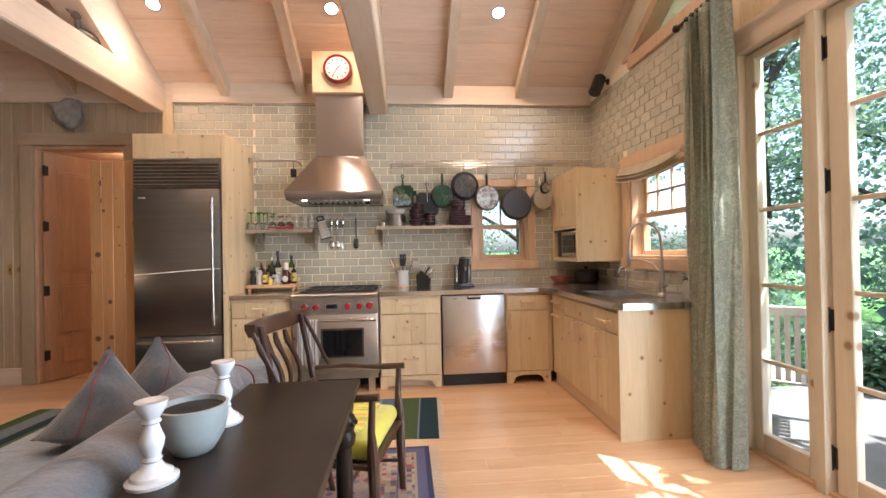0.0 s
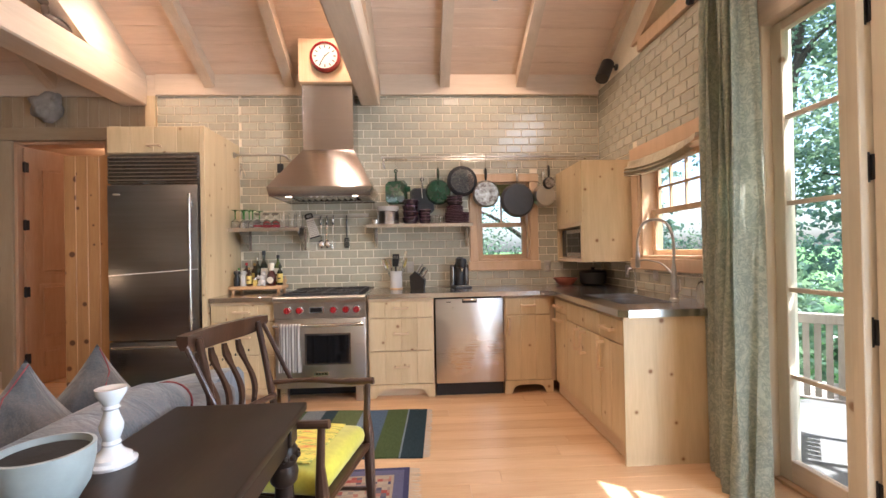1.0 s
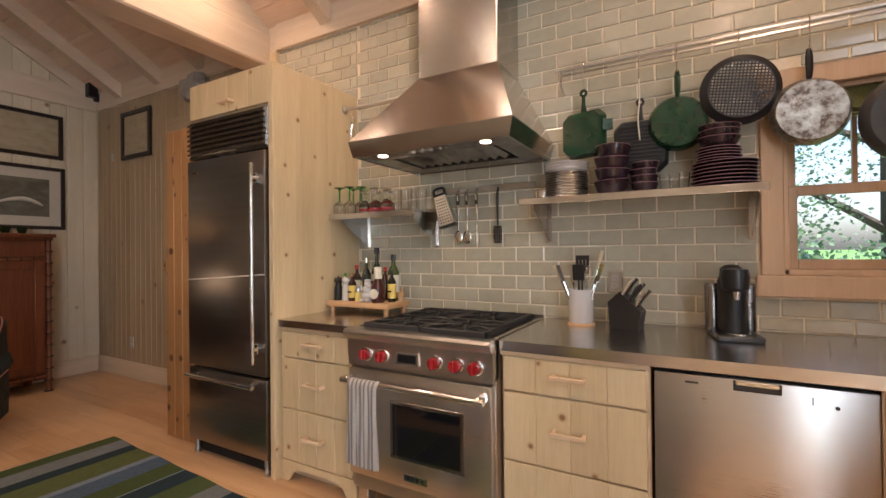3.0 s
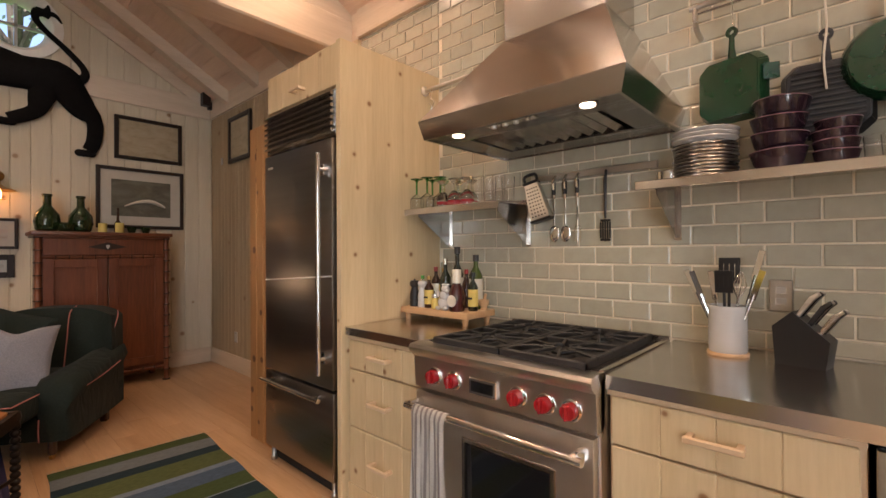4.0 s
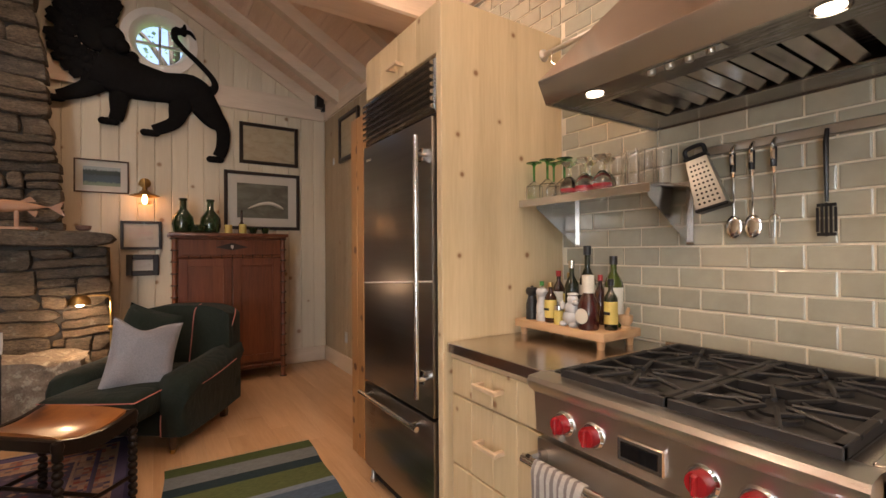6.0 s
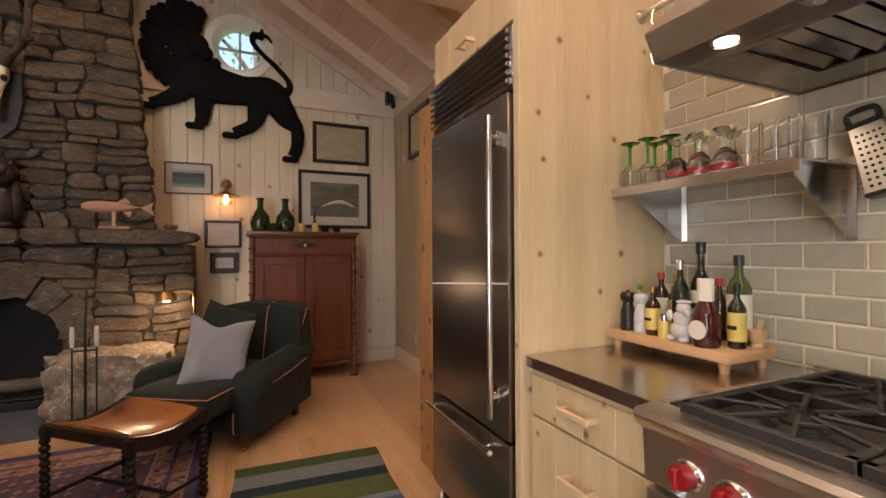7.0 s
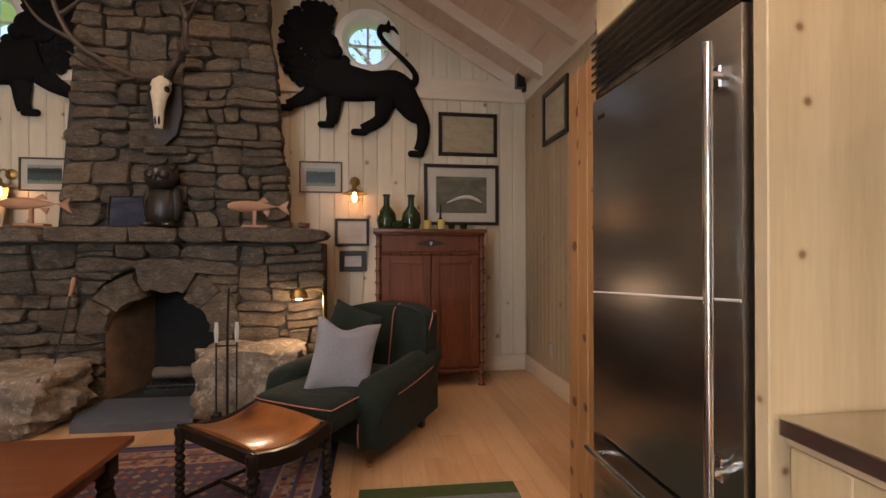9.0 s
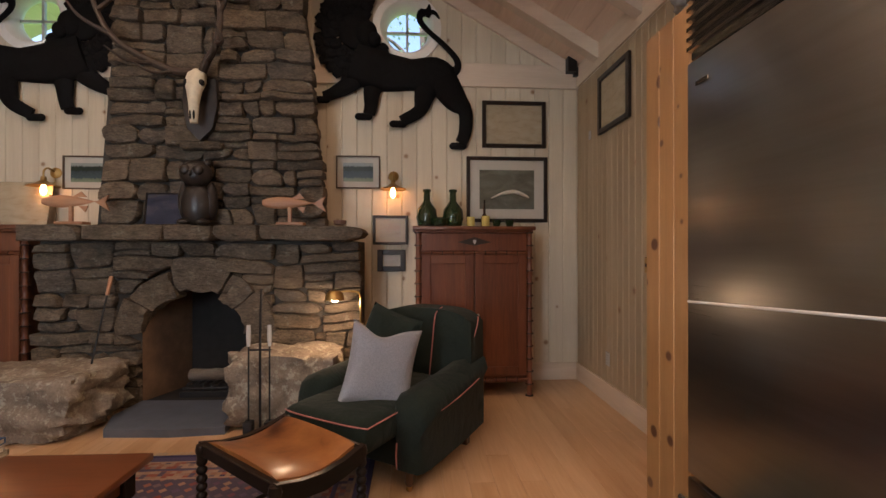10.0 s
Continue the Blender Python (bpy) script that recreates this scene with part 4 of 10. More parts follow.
bm.faces.new(rings[-1])
part("canopy", bm, STEEL, hood, "flared brushed steel canopy", O)
# rim leaning inwards towards its foot
bm = bmesh.new()
inn = 0.024
outer = [(HX0, HY), (HX1, HY), (HX1, YN - 0.004), (HX0, YN - 0.004)]
foot = [(HX0 + inn * 0.5, HY + inn), (HX1 - inn, HY + inn), (HX1 - inn, YN - 0.004), (HX0 + inn * 0.5, YN - 0.004)]
skin = [(HX0 + inn, HY + inn + 0.012), (HX1 - inn - 0.012, HY + inn + 0.012), (HX1 - inn - 0.012, YN - 0.006), (HX0 + inn, YN - 0.006)]
loops = [[bm.verts.new((x, y, z)) for x, y in pts] for pts, z in ((skin, HT - 0.004), (outer, HT), (outer, HT - 0.006), (foot, HB), (skin, HB), (skin, HB + 0.02))]
for r0, r1 in zip(loops, loops[1:]):
    for i in range(4):
        bm.faces.new((r0[i], r0[(i + 1) % 4], r1[(i + 1) % 4], r1[i]))
part("rim", bm, STEEL, hood, "deep brushed steel rim leaning inwards", O, 25)
HU = HB + 0.006
bm = bmesh.new()
box(bm, HX0 + 0.02, HX1 - 0.03, HY + 0.03, HY + 0.18, HU, HU + 0.006)
box(bm, HX0 + 0.02, HX1 - 0.03, 4.70, YN - 0.01, HU, HU + 0.006)
box(bm, HX0 + 0.02, HX0 + 0.15, HY + 0.18, 4.70, HU, HU + 0.006)
box(bm, HX1 - 0.15, HX1 - 0.03, HY + 0.18, 4.70, HU, HU + 0.006)
part("underside", bm, STEEL_DARK, hood, at=O)
part("filter_back", bx(HX0 + 0.14, HX1 - 0.14, HY + 0.17, 4.71, HU + 0.05, HU + 0.055), STEEL_DARK, hood, at=O)
for i in range(10):
    x = HX0 + 0.165 + i * 0.058
    part("baffle", prism(bmesh.new(), [(x, HU + 0.004), (x + 0.034, HU + 0.018), (x + 0.034, HU + 0.03), (x, HU + 0.012)], "y", HY + 0.18, 4.70), STEEL, hood, at=O)
HOODLAMP = glow("hood_lamp_glow", (1.0, 0.80, 0.56), 3.5)
for x in (HX0 + 0.17, HX1 - 0.16):
    part("lamp_ring", turned(bmesh.new(), [(0.036, 0), (0.036, 0.006), (0.026, 0.006)], x, HY + 0.078, HU - 0.005, 24, "z", False), CHROME, hood, at=O)
    part("lamp", turned(bmesh.new(), [(0.026, 0), (0.026, 0.003)], x, HY + 0.078, HU - 0.004, 24), HOODLAMP, hood, "lit round halogen lamp", O)
    bulb("hood_bulb", (x, HY + 0.078, HU - 0.012), 2.6, (1.0, 0.76, 0.48), 0.025, (x, HY + 0.24, 0), 140)
panel = part("control_strip", bx(-0.86, -0.64, HY + 0.045, HY + 0.085, HU - 0.006, HU + 0.002, 0.002), CHROME, hood, at=O)
for i in range(4):
    part("switch", turned(bmesh.new(), [(0.010, -0.008), (0.011, 0.0)], -0.83 + i * 0.052, HY + 0.065, HU - 0.006, 12), NICKEL, panel)
part("duct_cover", bx(-0.965, -0.485, 4.52, YN - 0.004, 2.255, 2.91, 0.003), STEEL, hood, "brushed steel duct cover", O)
struct("chimney_box", bx(-0.985, -0.455, 4.47, YN - 0.036, 2.90, 3.42, 0.006), PINE_CLEAR, "pale pine box round the duct", "trim")
clock = thing("wall_clock", "round red-rimmed wall clock with a white dial", "clock", pose(-0.725, 4.47, 3.13))
RED = plain("dark_red_enamel", (0.20, 0.012, 0.014), 0.25, 0, 0.1, bumps=0, coat=0.5)
part("rim", turned(bmesh.new(), [(0.145, 0), (0.148, 0.02), (0.138, 0.05), (0.122, 0.06), (0.115, 0.045)], 0, 0, 0, 40, "y", False), RED, clock, "dark red rounded rim")
part("dial", turned(bmesh.new(), [(0.118, 0.0), (0.118, 0.042)], 0, 0, 0, 40, "y"), WHITE, clock, "white dial")
for i in range(12):
    a = i * math.pi / 6
    bm = bx(-0.005, 0.005, -0.0455, -0.042, 0.078, 0.104)
    bmesh.ops.rotate(bm, verts=bm.verts, cent=(0, 0, 0), matrix=Matrix.Rotation(a, 3, "Y"))
    part("hour_mark", bm, BLACK, clock)
for a, ln in ((0.9, 0.055), (3.7, 0.085)):
    bm = bx(-0.004, 0.004, -0.048, -0.0455, -0.01, ln)
    bmesh.ops.rotate(bm, verts=bm.verts, cent=(0, 0, 0), matrix=Matrix.Rotation(a, 3, "Y"))
    part("pointer", bm, BLACK, clock)

# ---------- recessed ceiling lamps ----------
LAMPGLOW = glow("ceiling_lamp_glow", (1.0, 0.83, 0.62), 40)
first = None
# one fitting for the known row and for the added, unseen lamps
for lx, ly in KNOWN_AND_ADDED_LAMPS:
    s = 1 if ly > RIDGE else -1
    m = Matrix.Translation((lx, ly, ceil_z(ly))) @ Matrix.Rotation(-s * math.atan(PITCH), 4, "X")
    if first is None:
        first = thing("downlight", "lit white recessed ceiling lamp of the known and added rows", "ceiling lamp", m, "ceiling lamps")
        part("ring", turned(bmesh.new(), [(0.066, 0.002), (0.07, -0.008), (0.052, -0.010), (0.05, 0.0)][::-1], n=28, caps=False), WHITE, first)
        part("lens", turned(bmesh.new(), [(0.050, -0.006), (0.050, -0.002)], n=28), LAMPGLOW, first)
    else:
        copy_thing(first, m)

# ---------- kitchen windows ----------


def sash_window(name, label, parent_m, w, z0, z1, muntins, casing=0.10):
    """Local frame: x across, y outwards (0 is the wall face), opening from -w/2 to w/2."""
    t = thing(name, label, "window", parent_m, kind="structure")
    h = w / 2
    for x0, x1 in ((-h - casing, -h), (h, h + casing)):
        part("casing", bx(x0, x1, -0.025, 0.014, z0 - 0.005, z1, 0.004), TRIMWOOD, t)
    part("head_casing", bx(-h - casing - 0.01, h + casing + 0.01, -0.03, 0.014, z1, z1 + casing, 0.004), TRIMWOOD, t)
    part("sill", bx(-h - casing - 0.02, h + casing + 0.02, -0.035, 0.014, z0 - 0.10, z0 - 0.005, 0.005), TRIMWOOD, t)
    for x0, x1 in ((-h, -h + 0.02), (h - 0.02, h)):
        part("jamb", bx(x0, x1, 0.0, T, z0, z1, 0.002), TRIMWOOD, t)
    part("stool", bx(-h, h, 0.0, T, z0 - 0.004, z0 + 0.02, 0.002), TRIMWOOD, t)
    part("head_jamb", bx(-h, h, 0.0, T, z1 - 0.02, z1, 0.002), TRIMWOOD, t)
    mid = (z0 + z1) / 2 - 0.03
    for k, (a, b, yy) in enumerate(((z0 + 0.02, mid + 0.02, 0.09), (mid - 0.02, z1 - 0.02, 0.125))):
        bm = bmesh.new()
        f = 0.045
        x0, x1 = -h + 0.02, h - 0.02
        box(bm, x0, x0 + f, yy, yy + 0.03, a, b, 0.003)
        box(bm, x1 - f, x1, yy, yy + 0.03, a, b, 0.003)
        box(bm, x0 + f, x1 - f, yy, yy + 0.03, a, a + f, 0.003)
        box(bm, x0 + f, x1 - f, yy, yy + 0.03, b - f, b, 0.003)
        if k == 1:
            for i in range(1, muntins + 1):
                xm = x0 + (x1 - x0) * i / (muntins + 1)
                box(bm, xm - 0.009, xm + 0.009, yy + 0.004, yy + 0.026, a + f, b - f)
            if muntins > 1:
                box(bm, x0 + f, x1 - f, yy + 0.005, yy + 0.025, (a + b) / 2 - 0.009, (a + b) / 2 + 0.009)
        s = part("sash", bm, TRIMWOOD, t)
        p = part("pane", bx(x0 + f, x1 - f, yy + 0.013, yy + 0.016, a + f, b - f), PANE, s)
        p.visible_shadow = False
    return t


sash_window("window_1", "small sash window with a pine casing over the worktop", pose((NWIN[0] + NWIN[1]) / 2, YN, 0), NWIN[1] - NWIN[0], NWIN[2], NWIN[3], 1, 0.085)
sash_window("window_2", "pine sash window over the sink", pose(XE, (EWIN[0] + EWIN[1]) / 2, 0, 0, 0, -90), EWIN[1] - EWIN[0], EWIN[2], EWIN[3], 3, 0.12)

# gable window
gw = thing("window_3", "triangular gable window in a pine frame", "window", kind="structure")
for y0, y1 in ((GW1, RIDGE), (GW0, RIDGE)):
    s = 1 if y0 > RIDGE else -1
    p = part("pane", prism(bmesh.new(), [(y0, GBASE), (RIDGE + s * 0.02, GBASE), (RIDGE + s * 0.02, GBASE + PITCH * abs(y0 - RIDGE))], "x", XE + 0.10, XE + 0.104), PANE, gw)
    p.visible_shadow = False
    pts = [(y0 + s * 0.12, GBASE - 0.01), (y0 - s * 0.05, GBASE - 0.01), (RIDGE, GBASE + PITCH * abs(y0 - RIDGE) - 0.06), (RIDGE, GBASE + PITCH * abs(y0 - RIDGE) + 0.08)]
    part("sloping_casing", prism(bmesh.new(), pts, "x", XE - 0.028, XE + 0.12), TRIMWOOD, gw)
    for q in (0.33, 0.66):
        ym = RIDGE + (y0 - RIDGE) * q
        part("mullion", bx(XE + 0.07, XE + 0.13, ym - 0.025, ym + 0.025, GBASE, GBASE + PITCH * abs(y0 - ym)), TRIMWOOD, gw)
part("sill_casing", bx(XE - 0.03, XE + 0.12, GW0, GW1, GBASE - 0.11, GBASE, 0.004), TRIMWOOD, gw)
struct("upper_boarding", boards(bmesh.new(), EDOOR[0] - 0.2, 2.70, 0.14, 2.64, GBASE - 0.11, XE - 0.004, XE + 0.012, "y", 0.004), PINE, "pine boards over the garden doors", "trim")
struct("side_boarding", boards(bmesh.new(), YS, EDOOR[0] - 0.12, 0.14, 0, GBASE - 0.11, XE - 0.004, XE + 0.012, "y", 0.004), WHITEWASH, "whitewashed boards beside the garden doors", "trim")

# ---------- garden doors ----------
GLZ = [0.13, 0.575, 1.035, 1.495, 1.955, 2.42]


def glazed_leaf(name, label, y0, y1, stile=0.105, hinged=None, cols=1):
    t = thing(name, label, "garden door", kind="structure")
    xa, xb = XE + 0.03, XE + 0.075
    for a, b in ((y0, y0 + stile), (y1 - stile, y1)):
        part("stile", bx(xa, xb, a, b, 0.015, 2.47, 0.004), WHITEWASH, t)
    part("bottom_rail", bx(xa, xb, y0 + stile, y1 - stile, 0.015, GLZ[0], 0.004), WHITEWASH_Y, t)
    part("top_rail", bx(xa, xb, y0 + stile, y1 - stile, GLZ[-1], 2.47, 0.004), WHITEWASH_Y, t)
    w = (y1 - y0 - 2 * stile) / cols
    for c in range(1, cols):
        part("upright_bar", bx(xa + 0.008, xb - 0.008, y0 + stile + c * w - 0.012, y0 + stile + c * w + 0.012, GLZ[0], GLZ[-1], 0.003), WHITEWASH, t)
    for z in GLZ[1:-1]:
        part("glazing_bar", bx(xa + 0.008, xb - 0.008, y0 + stile, y1 - stile, z - 0.012, z + 0.012, 0.003), WHITEWASH_Y, t)
    for a, b in zip(GLZ, GLZ[1:]):
        p = part("pane", bx(xa + 0.02, xa + 0.024, y0 + stile, y1 - stile, a, b), PANE, t)
        p.visible_shadow = False
    if hinged is not None:
        for z in (0.19, 0.89, 1.60, 2.28):
            bm = bx(xa - 0.006, xa + 0.002, hinged - 0.022, hinged + 0.022, z - 0.055, z + 0.055, 0.002)
            tube(bm, [(xa - 0.010, hinged, z - 0.065), (xa - 0.010, hinged, z + 0.065)], 0.008, 8)
            part("hinge", bm, BLACK, t, "dark steel hinge")
    return t


glazed_leaf("door_2", "fixed glazed side panel of the garden doors", 2.11, 2.57, 0.075)
glazed_leaf("door_3", "whitewashed glazed garden door", 1.13, 2.03, 0.105, 2.045, 2)
glazed_leaf("door_4", "whitewashed glazed garden door", 0.21, 1.12, 0.105, None, 2)
glazed_leaf("door_5", "fixed glazed side panel of the garden doors", -0.33, 0.13, 0.075)
for y0, y1 in ((2.57, 2.70), (2.04, 2.10), (0.14, 0.20), (-0.48, -0.34)):
    struct("door_post", bx(XE - 0.02, XE + 0.10, y0, y1, 0, 2.52, 0.004), WHITEWASH, "whitewashed post between the glazed doors", "trim")
struct("door_head", bx(XE - 0.025, XE + 0.10, -0.48, 2.70, 2.48, 2.64, 0.004), WHITEWASH_Y, "whitewashed beam over the garden doors", "trim")
struct("threshold", bx(XE - 0.005, XE + 0.2, -0.34, 2.57, 0, 0.014, 0.003), OAK, "oak threshold", "trim")
# round windows
FRAMEWHITE = plain("white_window_paint", (0.80, 0.77, 0.71), 0.45, 0, 0.06, 20, 0.05)
for cy, cz in ROUND:
    rw = thing("window_round", "round four-pane window with a white frame", "window", pose(XW, cy, cz), kind="structure")
    n_ = 40
    part("frame", turned(bmesh.new(), [(0.262, -0.02), (0.335, 0.0), (0.335, 0.02), (0.262, 0.028), (0.24, 0.01), (0.205, -0.09), (0.205, -0.14), (0.262, -0.14), (0.262, -0.02)][::-1], n=n_, axis="x", caps=False), FRAMEWHITE, rw, "white turned ring frame")
    bm = bx(-0.13, -0.10, -0.012, 0.012, -0.21, 0.21)
    box(bm, -0.13, -0.10, -0.21, 0.21, -0.012, 0.012)
    part("glazing_bar", bm, WHITE, rw)
    p = part("pane", turned(bmesh.new(), [(0.21, -0.118), (0.21, -0.114)], n=n_, axis="x"), PANE, rw)
    p.visible_shadow = False

# ---------- kitchen: wall cabinet with microwave ----------
uc = thing("wall_cabinet", "pale knotty pine wall cabinet with a microwave niche", "cabinet", pose(1.8, 4.48, 1.155))
O = Matrix.Translation((-1.8, -4.48, -1.155))
UX, UY0, UY1 = 1.58, 4.125, YN - 0.004
part("side_panel", bx(UX + 0.02, XE - 0.004, UY0, UY0 + 0.02, 1.155, 2.07, 0.003), PINE, uc, at=O)
part("side_panel", bx(UX + 0.02, XE - 0.004, UY1 - 0.02, UY1, 1.155, 2.07, 0.003), PINE, uc, at=O)
part("bottom", bx(UX + 0.005, XE - 0.004, UY0 + 0.02, UY1 - 0.02, 1.155, 1.19, 0.003), PINE_X, uc, at=O)
part("top", bx(UX + 0.005, XE - 0.004, UY0 + 0.02, UY1 - 0.02, 2.045, 2.07, 0.003), PINE_X, uc, at=O)
part("niche_shelf", bx(UX + 0.005, XE - 0.004, UY0 + 0.02, UY1 - 0.02, 1.485, 1.53, 0.003), PINE_X, uc, at=O)
bm = bx(UX, UX + 0.02, UY0, UY0 + 0.035, 1.155, 1.515, 0.002)
box(bm, UX, UX + 0.02, UY1 - 0.035, UY1, 1.155, 1.515, 0.002)
part("face_frame", bm, PINE, uc, at=O)
for y0, y1, s in ((UY0, (UY0 + UY1) / 2 - 0.002, 1), ((UY0 + UY1) / 2 + 0.002, UY1, -1)):
    front("door", uc, y0, y1, 0.16, 1.52, 2.07, UX, UX + 0.02, "y", at=O)
mw = thing("microwave", "black and steel microwave oven in the cabinet niche", "microwave", pose(1.82, 4.48, 1.19))
part("body", bx(-0.20, 0.2, -0.265, 0.265, 0.004, 0.28, 0.006), STEEL_DARK, mw)
part("door", bx(-0.215, -0.20, -0.265, 0.15, 0.01, 0.275, 0.004), STEEL, mw)
part("window", bx(-0.219, -0.214, -0.235, 0.11, 0.05, 0.235, 0.002), OVENGLASS, mw, "dark glass window")
part("keypad", bx(-0.217, -0.20, 0.155, 0.262, 0.01, 0.275, 0.003), BLACK, mw)

# ---------- taps at the sink ----------
tap = thing("kitchen_tap", "tall brushed steel tap with a spring neck", "tap", pose(1.875, 3.2, 0.912))
part("base", turned(bmesh.new(), [(0.03, 0), (0.03, 0.008), (0.024, 0.015), (0.022, 0.13), (0.016, 0.2), (0.011, 0.24)], n=18), NICKEL, tap)
neck = curve([(0, 0, 0.22), (0, 0, 0.42), (-0.02, 0.05, 0.53), (-0.05, 0.16, 0.565), (-0.08, 0.27, 0.53), (-0.09, 0.32, 0.42), (-0.09, 0.325, 0.33)], 8)
bm = tube(bmesh.new(), neck, 0.0085, 10)
for i in range(0, len(neck) - 1):
    tube(bm, [neck[i], neck[i] + (neck[i + 1] - neck[i]) * 0.45], 0.0115, 8)
part("spring_neck", bm, NICKEL, tap, "coiled steel spring neck")
part("spray_head", turned(bmesh.new(), [(0.012, 0), (0.018, 0.01), (0.016, 0.09), (0.012, 0.12)], -0.09, 0.325, 0.21, 14), NICKEL, tap)
part("holder_arm", tube(bmesh.new(), curve([(0, 0, 0.16), (-0.02, 0.10, 0.24), (-0.06, 0.24, 0.27), (-0.085, 0.31, 0.265)], 6), 0.006, 8), NICKEL, tap)
part("lever", tube(bmesh.new(), [(0.0, -0.02, 0.06), (0.0, -0.06, 0.075), (0.0, -0.07, 0.14)], [0.012, 0.01, 0.006], 8), NICKEL, tap)
ft = thing("filter_tap", "small brushed steel swan-neck filter tap", "tap", pose(1.88, 3.76, 0.912))
part("base", turned(bmesh.new(), [(0.018, 0), (0.018, 0.006), (0.010, 0.012), (0.009, 0.05)], n=14), NICKEL, ft)
part("neck", tube(bmesh.new(), curve([(0, 0, 0.04), (0, 0, 0.13), (-0.02, -0.01, 0.185), (-0.06, -0.02, 0.195), (-0.085, -0.03, 0.15)], 8), 0.006, 8), NICKEL, ft)
soap = thing("soap_bottle", "clear glass soap bottle with a pump", "soap bottle", pose(1.93, 2.98, 0.912))
part("bottle", turned(bmesh.new(), [(0.03, 0), (0.033, 0.01), (0.033, 0.10), (0.02, 0.13), (0.012, 0.14)], n=16), CLEAR, soap)
part("pump", tube(bmesh.new(), [(0, 0, 0.14), (0, 0, 0.18), (-0.035, 0, 0.182)], 0.006, 8), CHROME, soap)

# ---------- blind at the sink window ----------
BLIND = fabric("blind_linen", (0.56, 0.48, 0.34), (0.70, 0.61, 0.45), 320)
bm = bmesh.new()
prof = [(0.03, 1.992), (0.0, 1.99), (-0.035, 1.97), (-0.045, 1.925), (-0.075, 1.905), (-0.045, 1.895), (-0.085, 1.875), (-0.05, 1.865), (-0.08, 1.845), (-0.045, 1.84), (-0.02, 1.85)]
k = 24
rings = []
for i in range(k + 1):
    u = i / k
    sag = 0.035 * (4 * u * (1 - u)) - 0.02
    flare = 0.02 * abs(2 * u - 1) ** 3
    rings.append([bm.verts.new((XE - 0.035 + px - flare, 3.06 + 0.95 * u, z + 0.04 - (sag if z < 1.98 else 0))) for px, z in prof])
for a, b in zip(rings, rings[1:]):
    for i in range(len(prof) - 1):
        bm.faces.new((a[i], a[i + 1], b[i + 1], b[i]))
bmesh.ops.solidify(bm, geom=bm.faces[:], thickness=0.003)
solid("roman_blind", bm, BLIND, "raised cream linen roman blind over the sink window", "blind", smooth=50)

SHADE = fabric("olive_window_shade", (0.26, 0.25, 0.12), (0.36, 0.33, 0.18), 300)
bm = bmesh.new()
prof = [(0.035, 1.985), (0.028, 1.97), (0.026, 1.90), (0.014, 1.885), (0.03, 1.872), (0.018, 1.86), (0.036, 1.855)]
rings = [[bm.verts.new((NWIN[0] + 0.025 + (NWIN[1] - NWIN[0] - 0.05) * i / 10, YN + py, pz - 0.006 * math.sin(math.pi * i / 10))) for py, pz in prof] for i in range(11)]
for a, b in zip(rings, rings[1:]):
    for i in range(len(prof) - 1):
        bm.faces.new((a[i], a[i + 1], b[i + 1], b[i]))
bmesh.ops.solidify(bm, geom=bm.faces[:], thickness=0.003)
solid("window_shade", bm, SHADE, "raised olive cloth shade in the small window", "blind", smooth=50)

# ---------- curtain at the garden doors ----------


def leaf_cloth(name):
    m, nt, b, link = nodes_of(name)
    v = coords(nt, (1, 1, 1), False)
    f = noise_of(nt, v, 60, 5, 0.7, 1.5)
    g = noise_of(nt, v, 14, 3, 0.6, 2.0)
    c = ramp(nt, g, [(0.40, (0.68, 0.69, 0.56)), (0.5, (0.33, 0.38, 0.30)), (0.60, (0.70, 0.70, 0.57))])
    c = mix(nt, 0.4, c, ramp(nt, f, [(0.4, (0.44, 0.46, 0.37)), (0.6, (0.74, 0.73, 0.61))]))
    link(c, b.inputs["Base Color"])
    b.inputs["Roughness"].default_value = 0.85
    b.inputs["Sheen Weight"].default_value = 0.3
    bump(nt, b, f, 0.3, 0.002)
    tl = nt.nodes.new("ShaderNodeBsdfTranslucent")
    link(c, tl.inputs[0])
    ms = nt.nodes.new("ShaderNodeMixShader")
    ms.inputs[0].default_value = 0.45
    link(b.outputs[0], ms.inputs[1])
    link(tl.outputs[0], ms.inputs[2])
    link(ms.outputs[0], nt.nodes["Material Output"].inputs[0])
    return m


CURTAIN = leaf_cloth("grey_green_leaf_brocade")
bm = bmesh.new()
k, lv = 120, 22
grid = []
for j in range(lv + 1):
    v_ = j / lv
    z = 2.80 - 2.79 * v_
    line = []
    for i in range(k + 1):
        u = i / k
        ph = u * 2 * math.pi * 6.5
        wide = 0.37 + 0.13 * v_ + 0.03 * math.sin(5 * v_)
        yc = 2.64 - 0.09 * v_
        amp = 0.066 * (0.75 + 0.5 * v_) * (0.8 + 0.35 * math.sin(3.1 * u + 1))
        yy = yc - wide / 2 + wide * u + 0.018 * math.sin(2 * ph + 1.0 + 2 * v_)
        xx = 1.86 - 0.05 * v_ * (1 - u) + amp * math.sin(ph + 0.5 * math.sin(3 * v_ + 4 * u)) + 0.012 * math.sin(ph * 2.3 + 4 * v_)
        line.append(bm.verts.new((xx - 0.07 * v_ * (1 - u), yy, z + 0.006 * math.sin(ph))))
    grid.append(line)
for a, b in zip(grid, grid[1:]):
    for i in range(k):
        bm.faces.new((a[i], a[i + 1], b[i + 1], b[i]))
bmesh.ops.solidify(bm, geom=bm.faces[:], thickness=0.004)
solid("curtain", bm, CURTAIN, "grey-green leaf-patterned curtain gathered beside the garden doors", "curtain", smooth=70)
